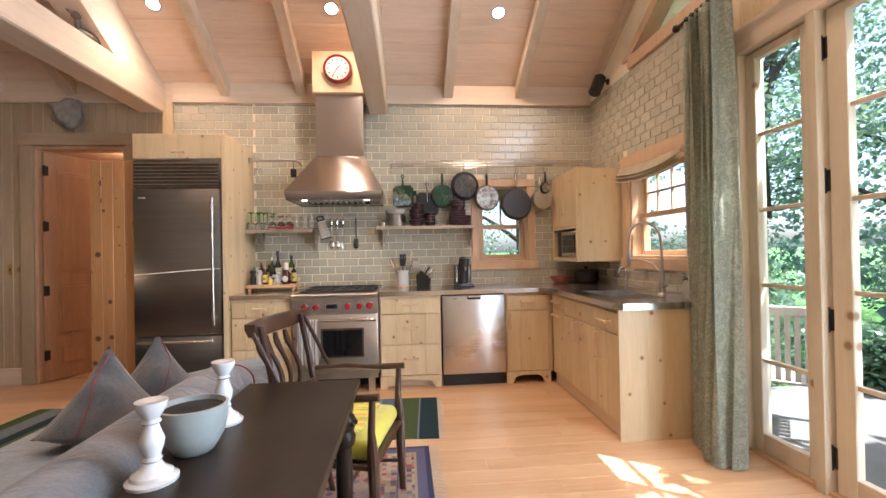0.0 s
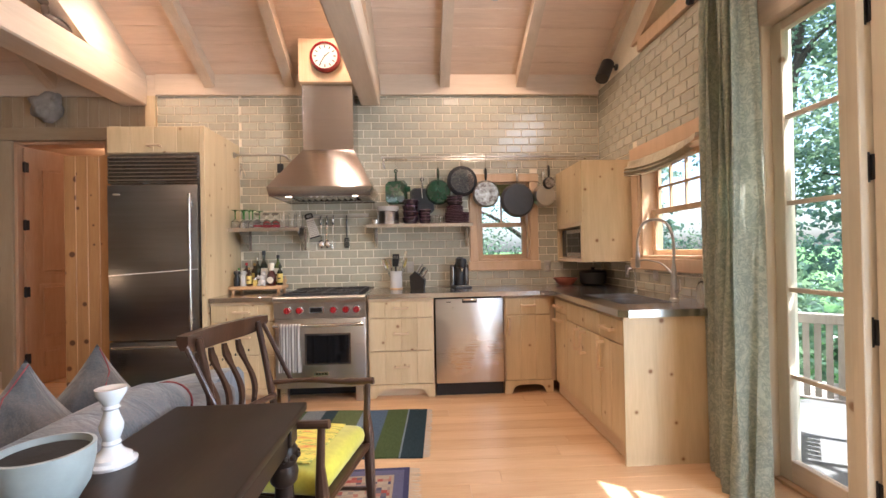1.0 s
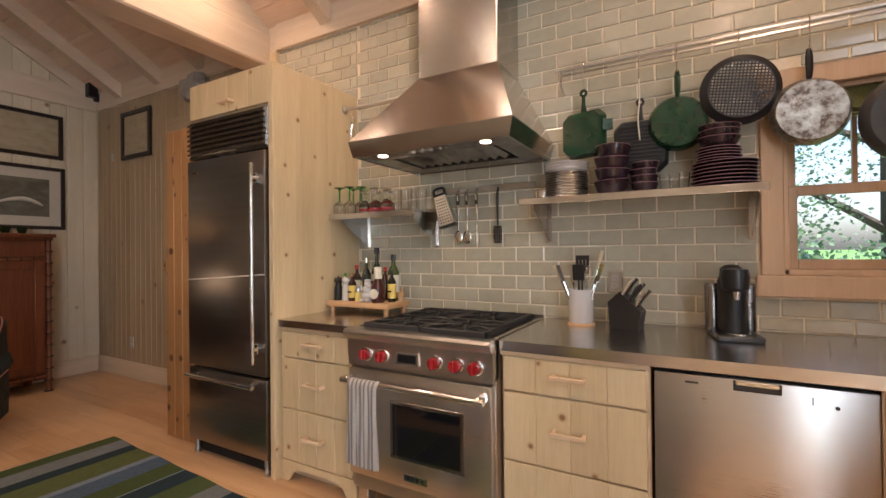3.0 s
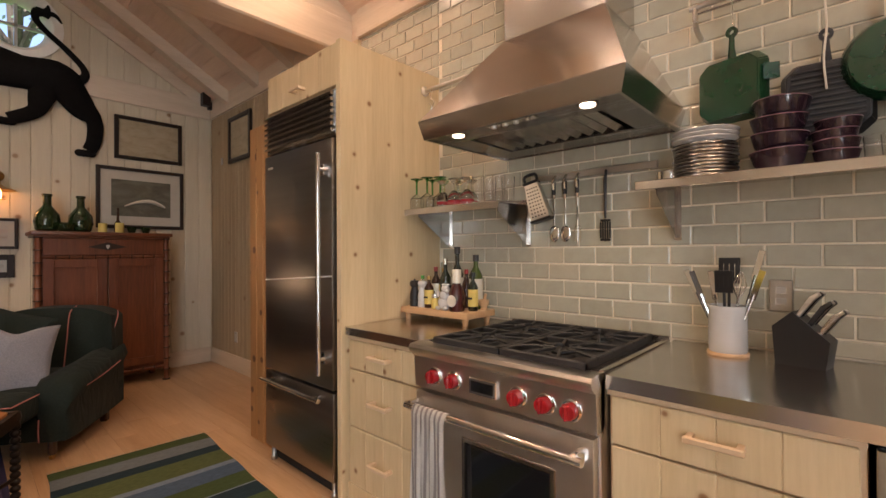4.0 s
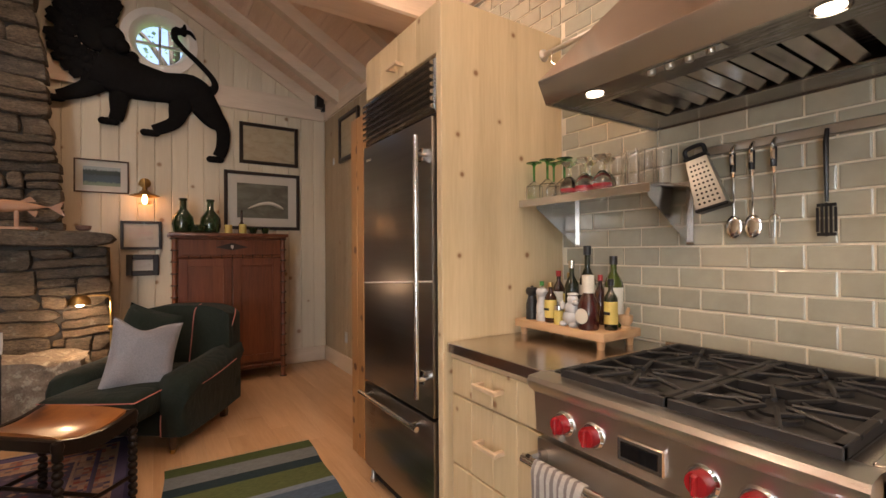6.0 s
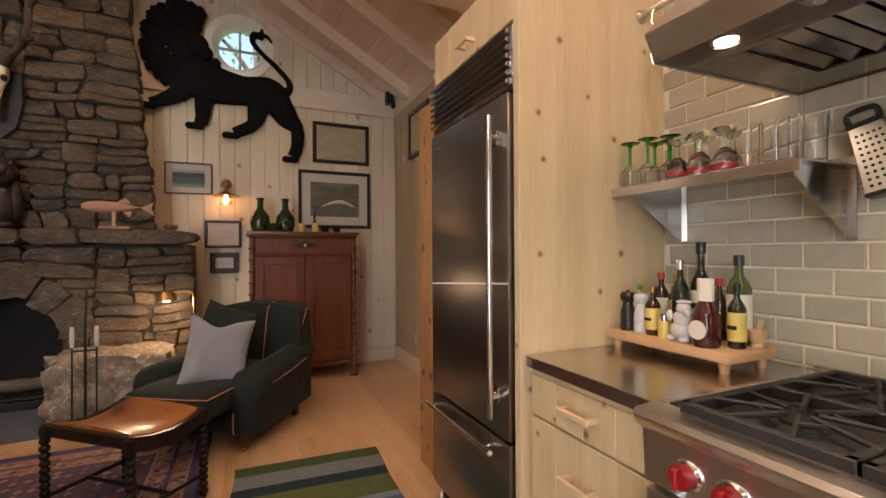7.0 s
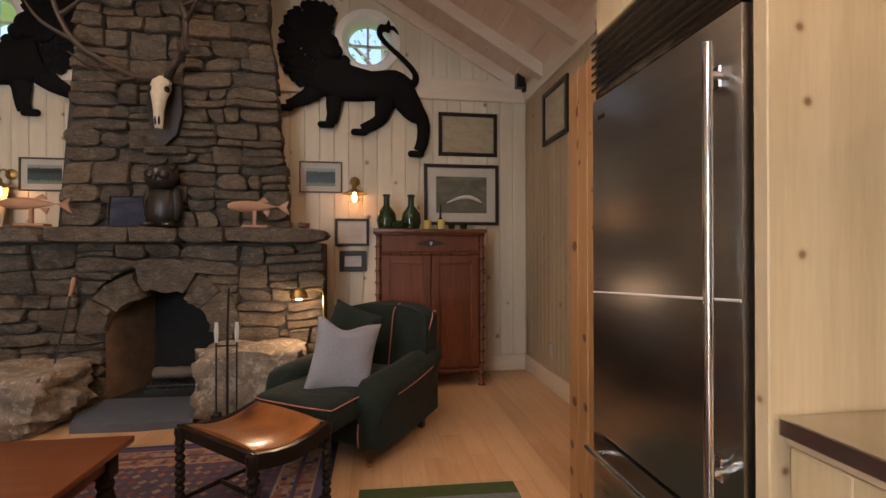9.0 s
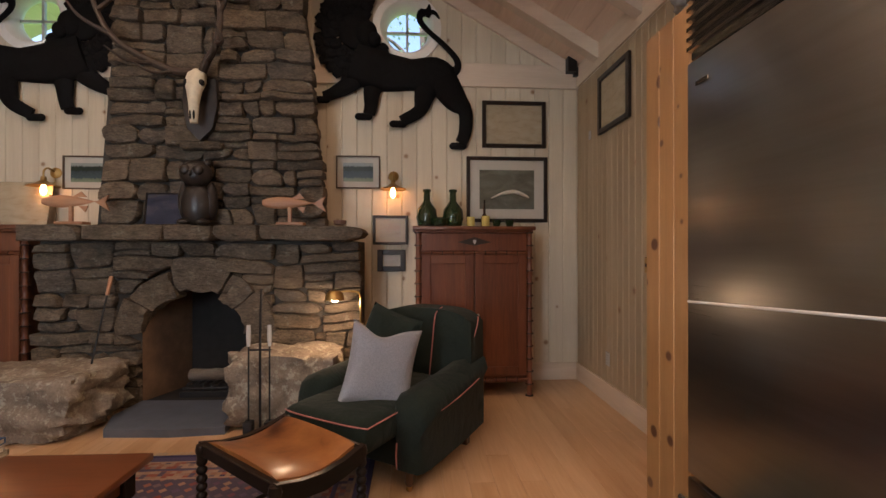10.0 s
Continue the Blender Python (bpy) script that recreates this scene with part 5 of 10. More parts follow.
rod = thing("curtain_rod", "black iron curtain rod over the garden doors", "curtain rod", pose(1.9, 1.2, 2.83))
part("rod", tube(bmesh.new(), [(-0.03, -1.8, 0), (-0.03, 1.72, 0)], 0.012, 10), IRON, rod)
part("finial", turned(bmesh.new(), [(0.0, -0.05), (0.02, -0.04), (0.028, -0.02), (0.016, 0.0)][::1], -0.03, 1.72, 0, 12, "y"), IRON, rod)
for y in (-1.6, 1.6):
    part("bracket", tube(bmesh.new(), [(-0.03, y, 0), (0.145, y, 0)], 0.008, 8), IRON, rod)
for i in range(7):
    bm = turned(bmesh.new(), [(0.016, -0.003), (0.021, -0.003), (0.021, 0.003), (0.016, 0.003), (0.016, -0.003)], -0.03, 1.29 + i * 0.055, 0, 14, "y", False)
    part("ring", bm, IRON, rod)

# ---------- hanging rails ----------
rail = thing("pot_rail", "brushed steel pot rail along the tiled wall", "pot rail", pose(0.88, 4.78, 2.24))
part("bar", tube(bmesh.new(), [(-1.12, -0.03, 0), (1.13, -0.03, 0)], 0.011, 12), NICKEL, rail)
part("lower_bar", tube(bmesh.new(), [(-1.10, -0.03, -0.026), (1.13, -0.03, -0.026)], 0.006, 8), NICKEL, rail)
for x in (-1.10, 1.12):
    bm = tube(bmesh.new(), curve([(x, -0.03, 0), (x, -0.03, -0.06), (x, 0.0, -0.085), (x, 0.065, -0.09)], 5), 0.010, 10)
    part("bracket", bm, NICKEL, rail)
rail2 = thing("towel_rail", "short brushed steel rail beside the hood", "rail", pose(-1.45, 4.72, 2.27))
part("bar", tube(bmesh.new(), [(-0.24, 0, 0), (0.22, 0, 0)], 0.013, 12), NICKEL, rail2)
part("bend", tube(bmesh.new(), curve([(0.22, 0, 0), (0.26, 0.01, -0.012), (0.27, 0.05, -0.03), (0.27, 0.12, -0.03)], 5), 0.013, 12), NICKEL, rail2)
part("wall_plate", turned(bmesh.new(), [(0.03, 0), (0.03, 0.008), (0.016, 0.018), (0.013, 0.03)], -0.242, 0, 0, 18, "x"), NICKEL, rail2)
bm = tube(bmesh.new(), curve([(0, 0, 0), (0.0, -0.012, -0.05), (0.018, 0, -0.075), (0.0, 0, -0.10), (-0.02, 0, -0.075)], 6), 0.003, 6)
tube(bm, curve([(0, 0, -0.10), (0.025, 0.0, -0.15), (0.04, 0, -0.20)], 4), 0.004, 6)
tube(bm, curve([(0, 0, -0.10), (-0.015, 0.0, -0.16), (-0.005, 0, -0.22)], 4), 0.004, 6)
solid("corkscrew", bm, CHROME, "steel corkscrew hanging from the short rail", "corkscrew", pose(-1.61, 4.70, 2.256))
bm = tube(bmesh.new(), [(0, 0, 0), (0, 0, -0.09)], 0.004, 6)
box(bm, -0.03, 0.03, -0.012, 0.012, -0.17, -0.08, 0.006)
solid("bottle_opener", bm, BLACK, "black-handled opener hanging beside the hood", "opener", pose(-1.235, 4.70, 2.256))

# ---------- pans on the rail ----------
GREENPAN = plain("green_enamel", (0.006, 0.042, 0.016), 0.2, 0, 0.2, coat=0.5, bumps=0.05)
PANBLACK = plain("seasoned_iron", (0.022, 0.022, 0.023), 0.4, 0.3, 0.3)
PANGREY = plain("grey_nonstick", (0.06, 0.062, 0.066), 0.42, 0.2, 0.2)


def worn_metal(name):
    m, nt, b, link = nodes_of(name)
    f = noise_of(nt, coords(nt), 26, 4, 0.65)
    link(ramp(nt, f, [(0.38, (0.10, 0.07, 0.05)), (0.5, (0.30, 0.27, 0.23)), (0.7, (0.48, 0.45, 0.40))]), b.inputs["Base Color"])
    link(ramp(nt, f, [(0.42, grey(0.1)), (0.5, grey(0.9))]), b.inputs["Metallic"])
    b.inputs["Roughness"].default_value = 0.35
    return m


WORN = worn_metal("scorched_pan_metal")
RAILZ, RAILY = 2.24, 4.75


def hook(x, drop):
    bm = tube(bmesh.new(), curve([(0.0, 0.016, -0.006), (0, 0.012, 0.014), (0, -0.012, 0.016), (0, -0.016, -0.02), (0, -0.008, -drop + 0.03), (0, 0.006, -drop), (0, 0.012, -drop + 0.014)], 5), 0.0024, 6)
    return solid("pot_hook", bm, CHROME, "steel S-hook over the pot rail", "hook", pose(x, RAILY, RAILZ), "pot hooks")


def round_pan(name, label, x, z, r, depth, top, mat, hmat, y=4.77, lean=4):
    """A pan hung by its handle, base to the room; z is its middle, top the handle's end."""
    t = thing(name, label, "pan", pose(x, y, z, 0, 0, lean), "hanging pans")
    prof = [(0.0, depth), (r * 0.86, depth), (r * 0.90, depth - 0.006), (r, 0.004), (r, 0.0), (r - 0.004, 0.0), (r * 0.87, depth - 0.005), (0.0, depth - 0.004)]
    b = part("pan_body", turned(bmesh.new(), prof, n=36, axis="y"), mat, t)
    hz = top - z
    pts = curve([(0, -0.006, r * 0.95), (0, -0.014, r + 0.03), (0, -0.012, hz - 0.03), (0, -0.006, hz)], 4)
    n_ = len(pts)
    part("handle", tube(bmesh.new(), pts, [0.008 + 0.006 * math.sin(math.pi * i / (n_ - 1)) for i in range(n_)], 8), hmat, t)
    return t


round_pan("skillet", "round green enamelled skillet hanging from the rail", 0.33, 1.885, 0.132, 0.045, 2.135, GREENPAN, GREENPAN)
round_pan("frying_pan", "scorched steel frying pan with a black handle", 0.82, 1.86, 0.142, 0.04, 2.125, WORN, BLACK)
round_pan("frying_pan", "large grey non-stick frying pan with a steel handle", 1.145, 1.79, 0.177, 0.045, 2.13, PANGREY, CHROME, 4.765)
round_pan("saucepan", "dull steel saucepan hanging from the rail", 1.425, 1.83, 0.115, 0.09, 2.10, NICKEL, CHROME, 4.80)
t = round_pan("small_pan", "small pan with a pale scorched base and black handle", 1.46, 1.955, 0.062, 0.04, 2.135, PANBLACK, BLACK, 4.71)
part("base_disc", turned(bmesh.new(), [(0.05, 0.0395), (0.05, 0.042), (0.0, 0.0425)], n=28, axis="y"), WORN, t, "pale scorched base")
# perforated round pan
t = thing("crisper_pan", "round black perforated pan hanging from the rail", "pan", pose(0.575, 4.74, 1.99, 0, 8, 6), "hanging pans")
bm = turned(bmesh.new(), [(0.150, -0.002), (0.157, 0.0), (0.150, 0.006), (0.128, 0.026), (0.122, 0.026), (0.145, 0.004), (0.150, -0.002)], n=40, axis="y", caps=False)
part("rim", bm, PANBLACK, t)
bm = bmesh.new()
for i in range(-9, 10):
    c = i * 0.0132
    h = math.sqrt(max(0, 0.126 ** 2 - c * c))
    tube(bm, [(c, -0.025, -h), (c, -0.025, h)], 0.0035, 4)
    tube(bm, [(-h, -0.025, c), (h, -0.025, c)], 0.0035, 4)
part("mesh_base", bm, PANBLACK, t, "perforated black base")
# square grill pans


def pan_square(w, h, d, t, chop=0.16, taper=0.86):
    """An eight-cornered flaring dish with its base towards -y."""
    bm = bmesh.new()

    def loop(k, y):
        a, b, c = w / 2 * k, h / 2 * k, min(w, h) * chop * k
        return [bm.verts.new((px, y, pz)) for px, pz in ((-a + c, -b), (a - c, -b), (a, -b + c), (a, b - c), (a - c, b), (-a + c, b), (-a, b - c), (-a, -b + c))]
    rings = [loop(taper, -d), loop(1.0, 0.0), loop(1.0 - t / w * 2, 0.0), loop(taper - t / w * 2, -d + t)]
    for r0, r1 in zip(rings, rings[1:]):
        for i in range(8):
            bm.faces.new((r0[i], r0[(i + 1) % 8], r1[(i + 1) % 8], r1[i]))
    bm.faces.new(rings[0])
    bm.faces.new(rings[-1])
    bmesh.ops.recalc_face_normals(bm, faces=bm.faces)
    bmesh.ops.bevel(bm, geom=bm.edges[:], offset=0.004, segments=2, affect="EDGES")
    return bm


for x, z, w, h, mat, lab, y, top, spin in ((-0.095, 1.885, 0.235, 0.245, GREENPAN, "square green enamelled grill pan hanging from the rail", 4.755, 2.13, -16), (0.165, 1.80, 0.25, 0.27, PANBLACK, "black ribbed grill pan hanging behind the skillets", 4.80, 2.05, 3)):
    t = thing("grill_pan", lab, "pan", pose(x, y, z, 0, 0, spin), "hanging pans")
    part("pan_body", pan_square(w, h, 0.05, 0.006), mat, t)
    if mat is PANBLACK:
        for i in range(11):
            part("rib", bx(-w * 0.38, w * 0.38, -0.055, -0.049, -h * 0.36 + i * 0.0185, -h * 0.36 + 0.009 + i * 0.0185, 0.002), mat, t)
    else:
        part("pouring_lip", prism(bmesh.new(), [(w / 2 - 0.006, -0.035), (w / 2 + 0.03, -0.006), (w / 2 + 0.03, 0.0), (w / 2 - 0.006, 0.0)], "z", 0.0, 0.055), mat, t)
    pts = [(0, -0.010, h / 2 - 0.01), (0, -0.014, h / 2 + 0.03), (0, -0.012, top - z - 0.045)]
    bm = tube(bmesh.new(), pts, [0.016, 0.011, 0.009], 8)
    turned(bm, [(0.009, -0.006), (0.020, -0.006), (0.020, 0.006), (0.009, 0.006), (0.009, -0.006)], 0, -0.012, top - z - 0.03, 16, "y", False)
    part("handle", bm, mat, t)
for x, drop in ((-0.095, 0.12), (0.165, 0.14), (0.33, 0.12), (0.575, 0.11), (0.82, 0.13), (1.145, 0.12), (1.46, 0.12)):
    hook(x, drop)
bm = tube(bmesh.new(), curve([(0, 0, 0), (0.004, -0.01, -0.1), (-0.004, -0.01, -0.2), (0.002, 0, -0.30)], 5), 0.0035, 6)
solid("trussing_cord", bm, PAPER, "pale cord hanging from the pot rail", "cord", pose(0.165, 4.735, 2.12))

# ---------- steel shelves ----------


def wall_shelf(x0, x1, z, braces):
    t = thing("wall_shelf", "folded stainless steel wall shelf on brackets", "shelf", pose((x0 + x1) / 2, YN, z), "steel wall shelves")
    h = (x1 - x0) / 2
    bm = bx(-h, h, -0.305, -0.002, -0.006, 0.0, 0.001)
    box(bm, -h, h, -0.308, -0.300, -0.034, 0.0, 0.002)
    box(bm, -h, h, -0.004, -0.001, 0.0, 0.03)
    part("top", bm, STEEL_TOP, t)
    for x in braces:
        bm = prism(bmesh.new(), [(-0.004, -0.006), (-0.004, -0.21), (-0.03, -0.21), (-0.285, -0.045), (-0.285, -0.006)], "x", x - 0.0015, x + 0.0015)
        box(bm, x - 0.014, x + 0.014, -0.006, -0.002, -0.22, -0.006)
        part("bracket", bm, STEEL, t)
    return t


S1, S2 = 1.535, 1.552
wall_shelf(-1.685, -1.02, S1, (-0.24, 0.31))
wall_shelf(-0.385, 0.655, S2, (-0.45, 0.49))

# ---------- glasses on the short shelf ----------
GREENGLASS = glass("green_stem_glass", (0.10, 0.55, 0.14), 0.02)
REDPRINT = plain("red_printed_glass", (0.30, 0.02, 0.025), 0.25, 0, 0.3)
r3 = random.Random(5)


def goblet(x, y):
    t = thing("goblet", "upturned wine glass with a green stem", "glass", pose(x, y, S1), "glasses on the short shelf")
    part("bowl", turned(bmesh.new(), [(0.036, 0), (0.040, 0.03), (0.036, 0.065), (0.012, 0.085), (0.006, 0.09), (0.006, 0.086), (0.034, 0.062), (0.0375, 0.03), (0.034, 0.0)], n=18, caps=False), CLEAR, t)
    part("stem", turned(bmesh.new(), [(0.005, 0.088), (0.0055, 0.16), (0.012, 0.170), (0.036, 0.175), (0.036, 0.178), (0.0, 0.178)], n=18), GREENGLASS, t, "green glass stem and foot")
    return t


def flower_glass(x, y):
    t = thing("printed_glass", "upturned stemmed glass with red print", "glass", pose(x, y, S1), "glasses on the short shelf")
    part("bowl", turned(bmesh.new(), [(0.034, 0), (0.038, 0.03), (0.032, 0.06), (0.012, 0.08), (0.010, 0.12), (0.034, 0.14), (0.034, 0.143), (0.0, 0.142)], n=18), CLEAR, t)
    part("print", turned(bmesh.new(), [(0.0372, 0.016), (0.0386, 0.024), (0.0386, 0.028)], n=18, caps=False), REDPRINT, t, "red berry print")
    return t


def tumbler(x, y, r=0.036, h=0.13, z=S1):
    t = thing("tumbler", "clear glass tumbler on a steel shelf", "glass", pose(x, y, z), "glasses on the short shelf")
    part("cup", turned(bmesh.new(), [(r * 0.86, 0), (r, h), (r - 0.003, h), (r * 0.84, 0.008), (0, 0.008)], n=20), CLEAR, t)
    return t


for x, y in ((-1.64, 4.60), (-1.60, 4.69), (-1.555, 4.60), (-1.545, 4.70), (-1.49, 4.64), (-1.46, 4.74)):
    goblet(x, y)
for x, y in ((-1.43, 4.60), (-1.37, 4.66), (-1.335, 4.585), (-1.29, 4.67), (-1.255, 4.595)):
    flower_glass(x, y)
for x, y, h in ((-1.20, 4.70, 0.15), (-1.19, 4.60, 0.13), (-1.115, 4.68, 0.15), (-1.105, 4.59, 0.13), (-1.05, 4.67, 0.13)):
    tumbler(x, y, 0.034, h)

# ---------- crockery on the long shelf ----------
PURPLERIM = plain("paler_purple_rim", (0.17, 0.09, 0.11), 0.3, 0, 0.2, bumps=0)
PURPLE = plain("aubergine_glaze", (0.024, 0.011, 0.018), 0.2, 0, 0.25, coat=0.5, bumps=0.06)


def stack(name, label, cat, x, y, count, r0, r1, h, step, mat, z=S2, jitter=0.003, group="", rim=None, lean=0.0):
    for i in range(count):
        t = thing(name, label, cat, pose(x + r3.uniform(-jitter, jitter), y + r3.uniform(-jitter, jitter), z + i * step, r3.uniform(-lean, lean), r3.uniform(-lean, lean), r3.uniform(0, 90)), group)
        part("dish_body", turned(bmesh.new(), [(r0 * 0.6, 0), (r0, 0.004), ((r0 + r1) * 0.52, h * 0.45), (r1, h - 0.002), (r1 - 0.001, h), (r1 - 0.004, h), (r0 - 0.004, 0.008), (0, 0.008)], n=30), mat, t)
        if rim:
            # thin rim ring, paler than the dish
            part("rim", turned(bmesh.new(), [(r1 - 0.003, h - 0.0006), (r1 - 0.0022, h + 0.0012), (r1 - 0.0002, h + 0.0006), (r1 + 0.0006, h - 0.002)], n=30, caps=False), rim, t, "paler rim line")


stack("steel_bowl", "thin steel dish in a stack on the shelf", "dish", -0.18, 4.69, 10, 0.092, 0.108, 0.0125, 0.0125, NICKEL, group="steel dishes", rim=CHROME)
stack("white_plate", "white plate on the stack of steel dishes", "plate", -0.18, 4.69, 3, 0.08, 0.112, 0.022, 0.016, WHITE, S2 + 0.125, group="white plates")
stack("purple_bowl", "aubergine glazed bowl in a tilted stack", "bowl", 0.045, 4.68, 4, 0.055, 0.082, 0.072, 0.056, PURPLE, jitter=0.006, group="purple bowls", rim=PURPLERIM, lean=3.0)
stack("purple_cup", "small aubergine glazed bowl in a stack", "bowl", 0.19, 4.68, 4, 0.044, 0.06, 0.05, 0.032, PURPLE, jitter=0.005, group="small purple bowls", rim=PURPLERIM, lean=2.0)
stack("purple_plate", "aubergine glazed plate in a stack", "plate", 0.51, 4.685, 7, 0.095, 0.13, 0.016, 0.0155, PURPLE, group="purple plates", rim=PURPLERIM, lean=0.4)
stack("purple_side_plate", "aubergine glazed side plate on the stack", "plate", 0.49, 4.685, 5, 0.065, 0.088, 0.013, 0.0125, PURPLE, S2 + 0.112, group="purple side plates", rim=PURPLERIM, lean=0.4)
stack("purple_bowl", "aubergine glazed bowl on the plates", "bowl", 0.49, 4.685, 3, 0.06, 0.083, 0.05, 0.026, PURPLE, S2 + 0.175, group="purple bowls", rim=PURPLERIM, lean=3.0)
for x in (0.295, 0.335):
    tumbler(x, 4.70, 0.045, 0.085, S2)
solid("steel_rings", turned(bmesh.new(), [(0.05, 0), (0.05, 0.05), (0.046, 0.05), (0.046, 0.004), (0, 0.004)], n=24), CHROME, "low steel bowl on the shelf", "bowl", pose(-0.31, 4.72, S2))

# ---------- magnetic strip and utensils ----------
solid("utensil_bar", bx(-0.315, 0.315, -0.012, 0.0, -0.018, 0.018, 0.004), NICKEL, "flat steel utensil bar on the tiles", "utensil bar", pose(-0.705, YN - 0.001, 1.665))
bm = bmesh.new()
g = thing("box_grater", "steel box grater with a black handle hanging askew", "grater", pose(-0.955, 4.78, 1.555, 0, -16, 12))
v1 = [bm.verts.new(p) for p in ((-0.05, -0.035, -0.11), (0.05, -0.035, -0.11), (0.05, 0.035, -0.11), (-0.05, 0.035, -0.11))]
v2 = [bm.verts.new(p) for p in ((-0.035, -0.022, 0.08), (0.035, -0.022, 0.08), (0.035, 0.022, 0.08), (-0.035, 0.022, 0.08))]
for i in range(4):
    bm.faces.new((v1[i], v1[(i + 1) % 4], v2[(i + 1) % 4], v2[i]))
bm.faces.new(v2)
part("body", bm, NICKEL, g)
for i in range(9):
    for j in range(5):
        z = -0.09 + i * 0.018
        w = 0.042 - 0.013 * (z + 0.11) / 0.19
        bm = turned(bmesh.new(), [(0.0055, 0), (0.004, 0.002), (0, 0.0025)], -w * 0.8 + j * w * 0.4, -0.034 + 0.0684 * (z + 0.11) / 0.95, z, 6, "y")
        part("tooth", bm, DARKGAP, g)
bm = bx(-0.04, 0.04, -0.028, 0.028, 0.078, 0.092, 0.004)
tube(bm, curve([(-0.032, 0, 0.09), (-0.028, 0, 0.125), (0.028, 0, 0.125), (0.032, 0, 0.09)], 5), 0.008, 8)
part("handle", bm, BLACK, g, "black plastic handle")
part("base_rim", bx(-0.054, 0.054, -0.039, 0.039, -0.118, -0.106, 0.003), BLACK, g)
for x, kind in ((-0.872, "spoon"), (-0.812, "spoon"), (-0.748, "fork")):
    t = thing("serving_" + kind, "steel serving " + kind + " with a black handle on the bar", kind, pose(x, 4.815, 1.50), "hanging utensils")
    part("handle", tube(bmesh.new(), curve([(0, 0.012, 0.165), (0, -0.006, 0.14), (0.0, 0.0, 0.05)], 4), [0.007] * 4 + [0.009] * 4 + [0.006], 8), CHROME, t)
    part("grip", tube(bmesh.new(), [(0.0, -0.004, 0.135), (0, -0.003, 0.07)], [0.0105, 0.0095], 8), BLACK, t, "black grip")
    part("shaft", tube(bmesh.new(), [(0, 0, 0.05), (0, 0.0, -0.09)], 0.0035, 6), CHROME, t)
    bm = bmesh.new()
    if kind == "spoon":
        bmesh.ops.create_uvsphere(bm, u_segments=14, v_segments=8, radius=1.0, matrix=Matrix.LocRotScale((0, 0, -0.125), None, (0.027, 0.008, 0.042)))
    else:
        for i in range(3):
            tube(bm, curve([(0, 0, -0.085), ((i - 1) * 0.014, 0, -0.105), ((i - 1) * 0.013, -0.003, -0.165)], 3), 0.003, 6)
    part("head", bm, CHROME, t)
t = thing("slotted_spoon", "black plastic slotted spoon on the bar", "spoon", pose(-0.612, 4.815, 1.50), "hanging utensils")
part("handle", tube(bmesh.new(), [(0, 0.01, 0.165), (0, -0.002, 0.12), (0, 0, -0.06)], [0.006, 0.008, 0.005], 8), BLACK, t)
bm = bmesh.new()
for i in range(5):
    c = (i - 2) * 0.011
    h = math.sqrt(1 - (c / 0.032) ** 2) * 0.052
    box(bm, c - 0.0035, c + 0.0035, -0.006, 0.0, -0.115 - h, -0.115 + h, 0.001)
for s in (-1, 1):
    box(bm, -0.024, 0.024, -0.005, 0.001, -0.115 + s * 0.045 - 0.005, -0.115 + s * 0.045 + 0.005, 0.001)
part("head", bm, BLACK, t)

# ---------- tray of bottles ----------
BOARDWOOD = wood("maple_board", (0.42, 0.24, 0.11), (0.54, 0.33, 0.17), (0.62, 0.41, 0.23), "x", 0.45)
TX0, TX1, TY0, TY1, TZ = -1.675, -1.185, 4.50, 4.74, 0.912
tray = thing("wooden_tray", "footed pale wooden tray of bottles on the worktop", "tray", pose((TX0 + TX1) / 2, (TY0 + TY1) / 2, TZ))
hx, hy = (TX1 - TX0) / 2, (TY1 - TY0) / 2
part("board", bx(-hx, hx, -hy, hy, 0.035, 0.07, 0.006, 2), BOARDWOOD, tray)
for sx in (-1, 1):
    for sy in (-1, 1):
        part("foot", turned(bmesh.new(), [(0.013, 0), (0.018, 0.036)], sx * (hx - 0.035), sy * (hy - 0.03), 0, 14), BOARDWOOD, tray)
TT = TZ + 0.07
OILGLASS = plain("dark_bottle_glass", (0.014, 0.02, 0.010), 0.08, 0, 0.2, coat=0.5, bumps=0)
BROWNGLASS = plain("brown_bottle_glass", (0.035, 0.012, 0.006), 0.08, 0, 0.2, coat=0.5, bumps=0)
SAUCE = plain("dark_red_sauce", (0.05, 0.010, 0.008), 0.12, 0, 0.2, coat=0.4, bumps=0)
GREENOIL = plain("olive_oil_glass", (0.05, 0.075, 0.012), 0.08, 0, 0.2, coat=0.5, bumps=0)
YLABEL = plain("yellow_label", (0.60, 0.46, 0.12), 0.6, 0, 0.15)
WLABEL = plain("cream_label", (0.66, 0.62, 0.52), 0.6, 0, 0.1)
REDCAP = plain("red_cap", (0.35, 0.02, 0.015), 0.35, 0, 0.1, bumps=0)
GREENCAP = plain("green_cap", (0.06, 0.30, 0.05), 0.35, 0, 0.1, bumps=0)


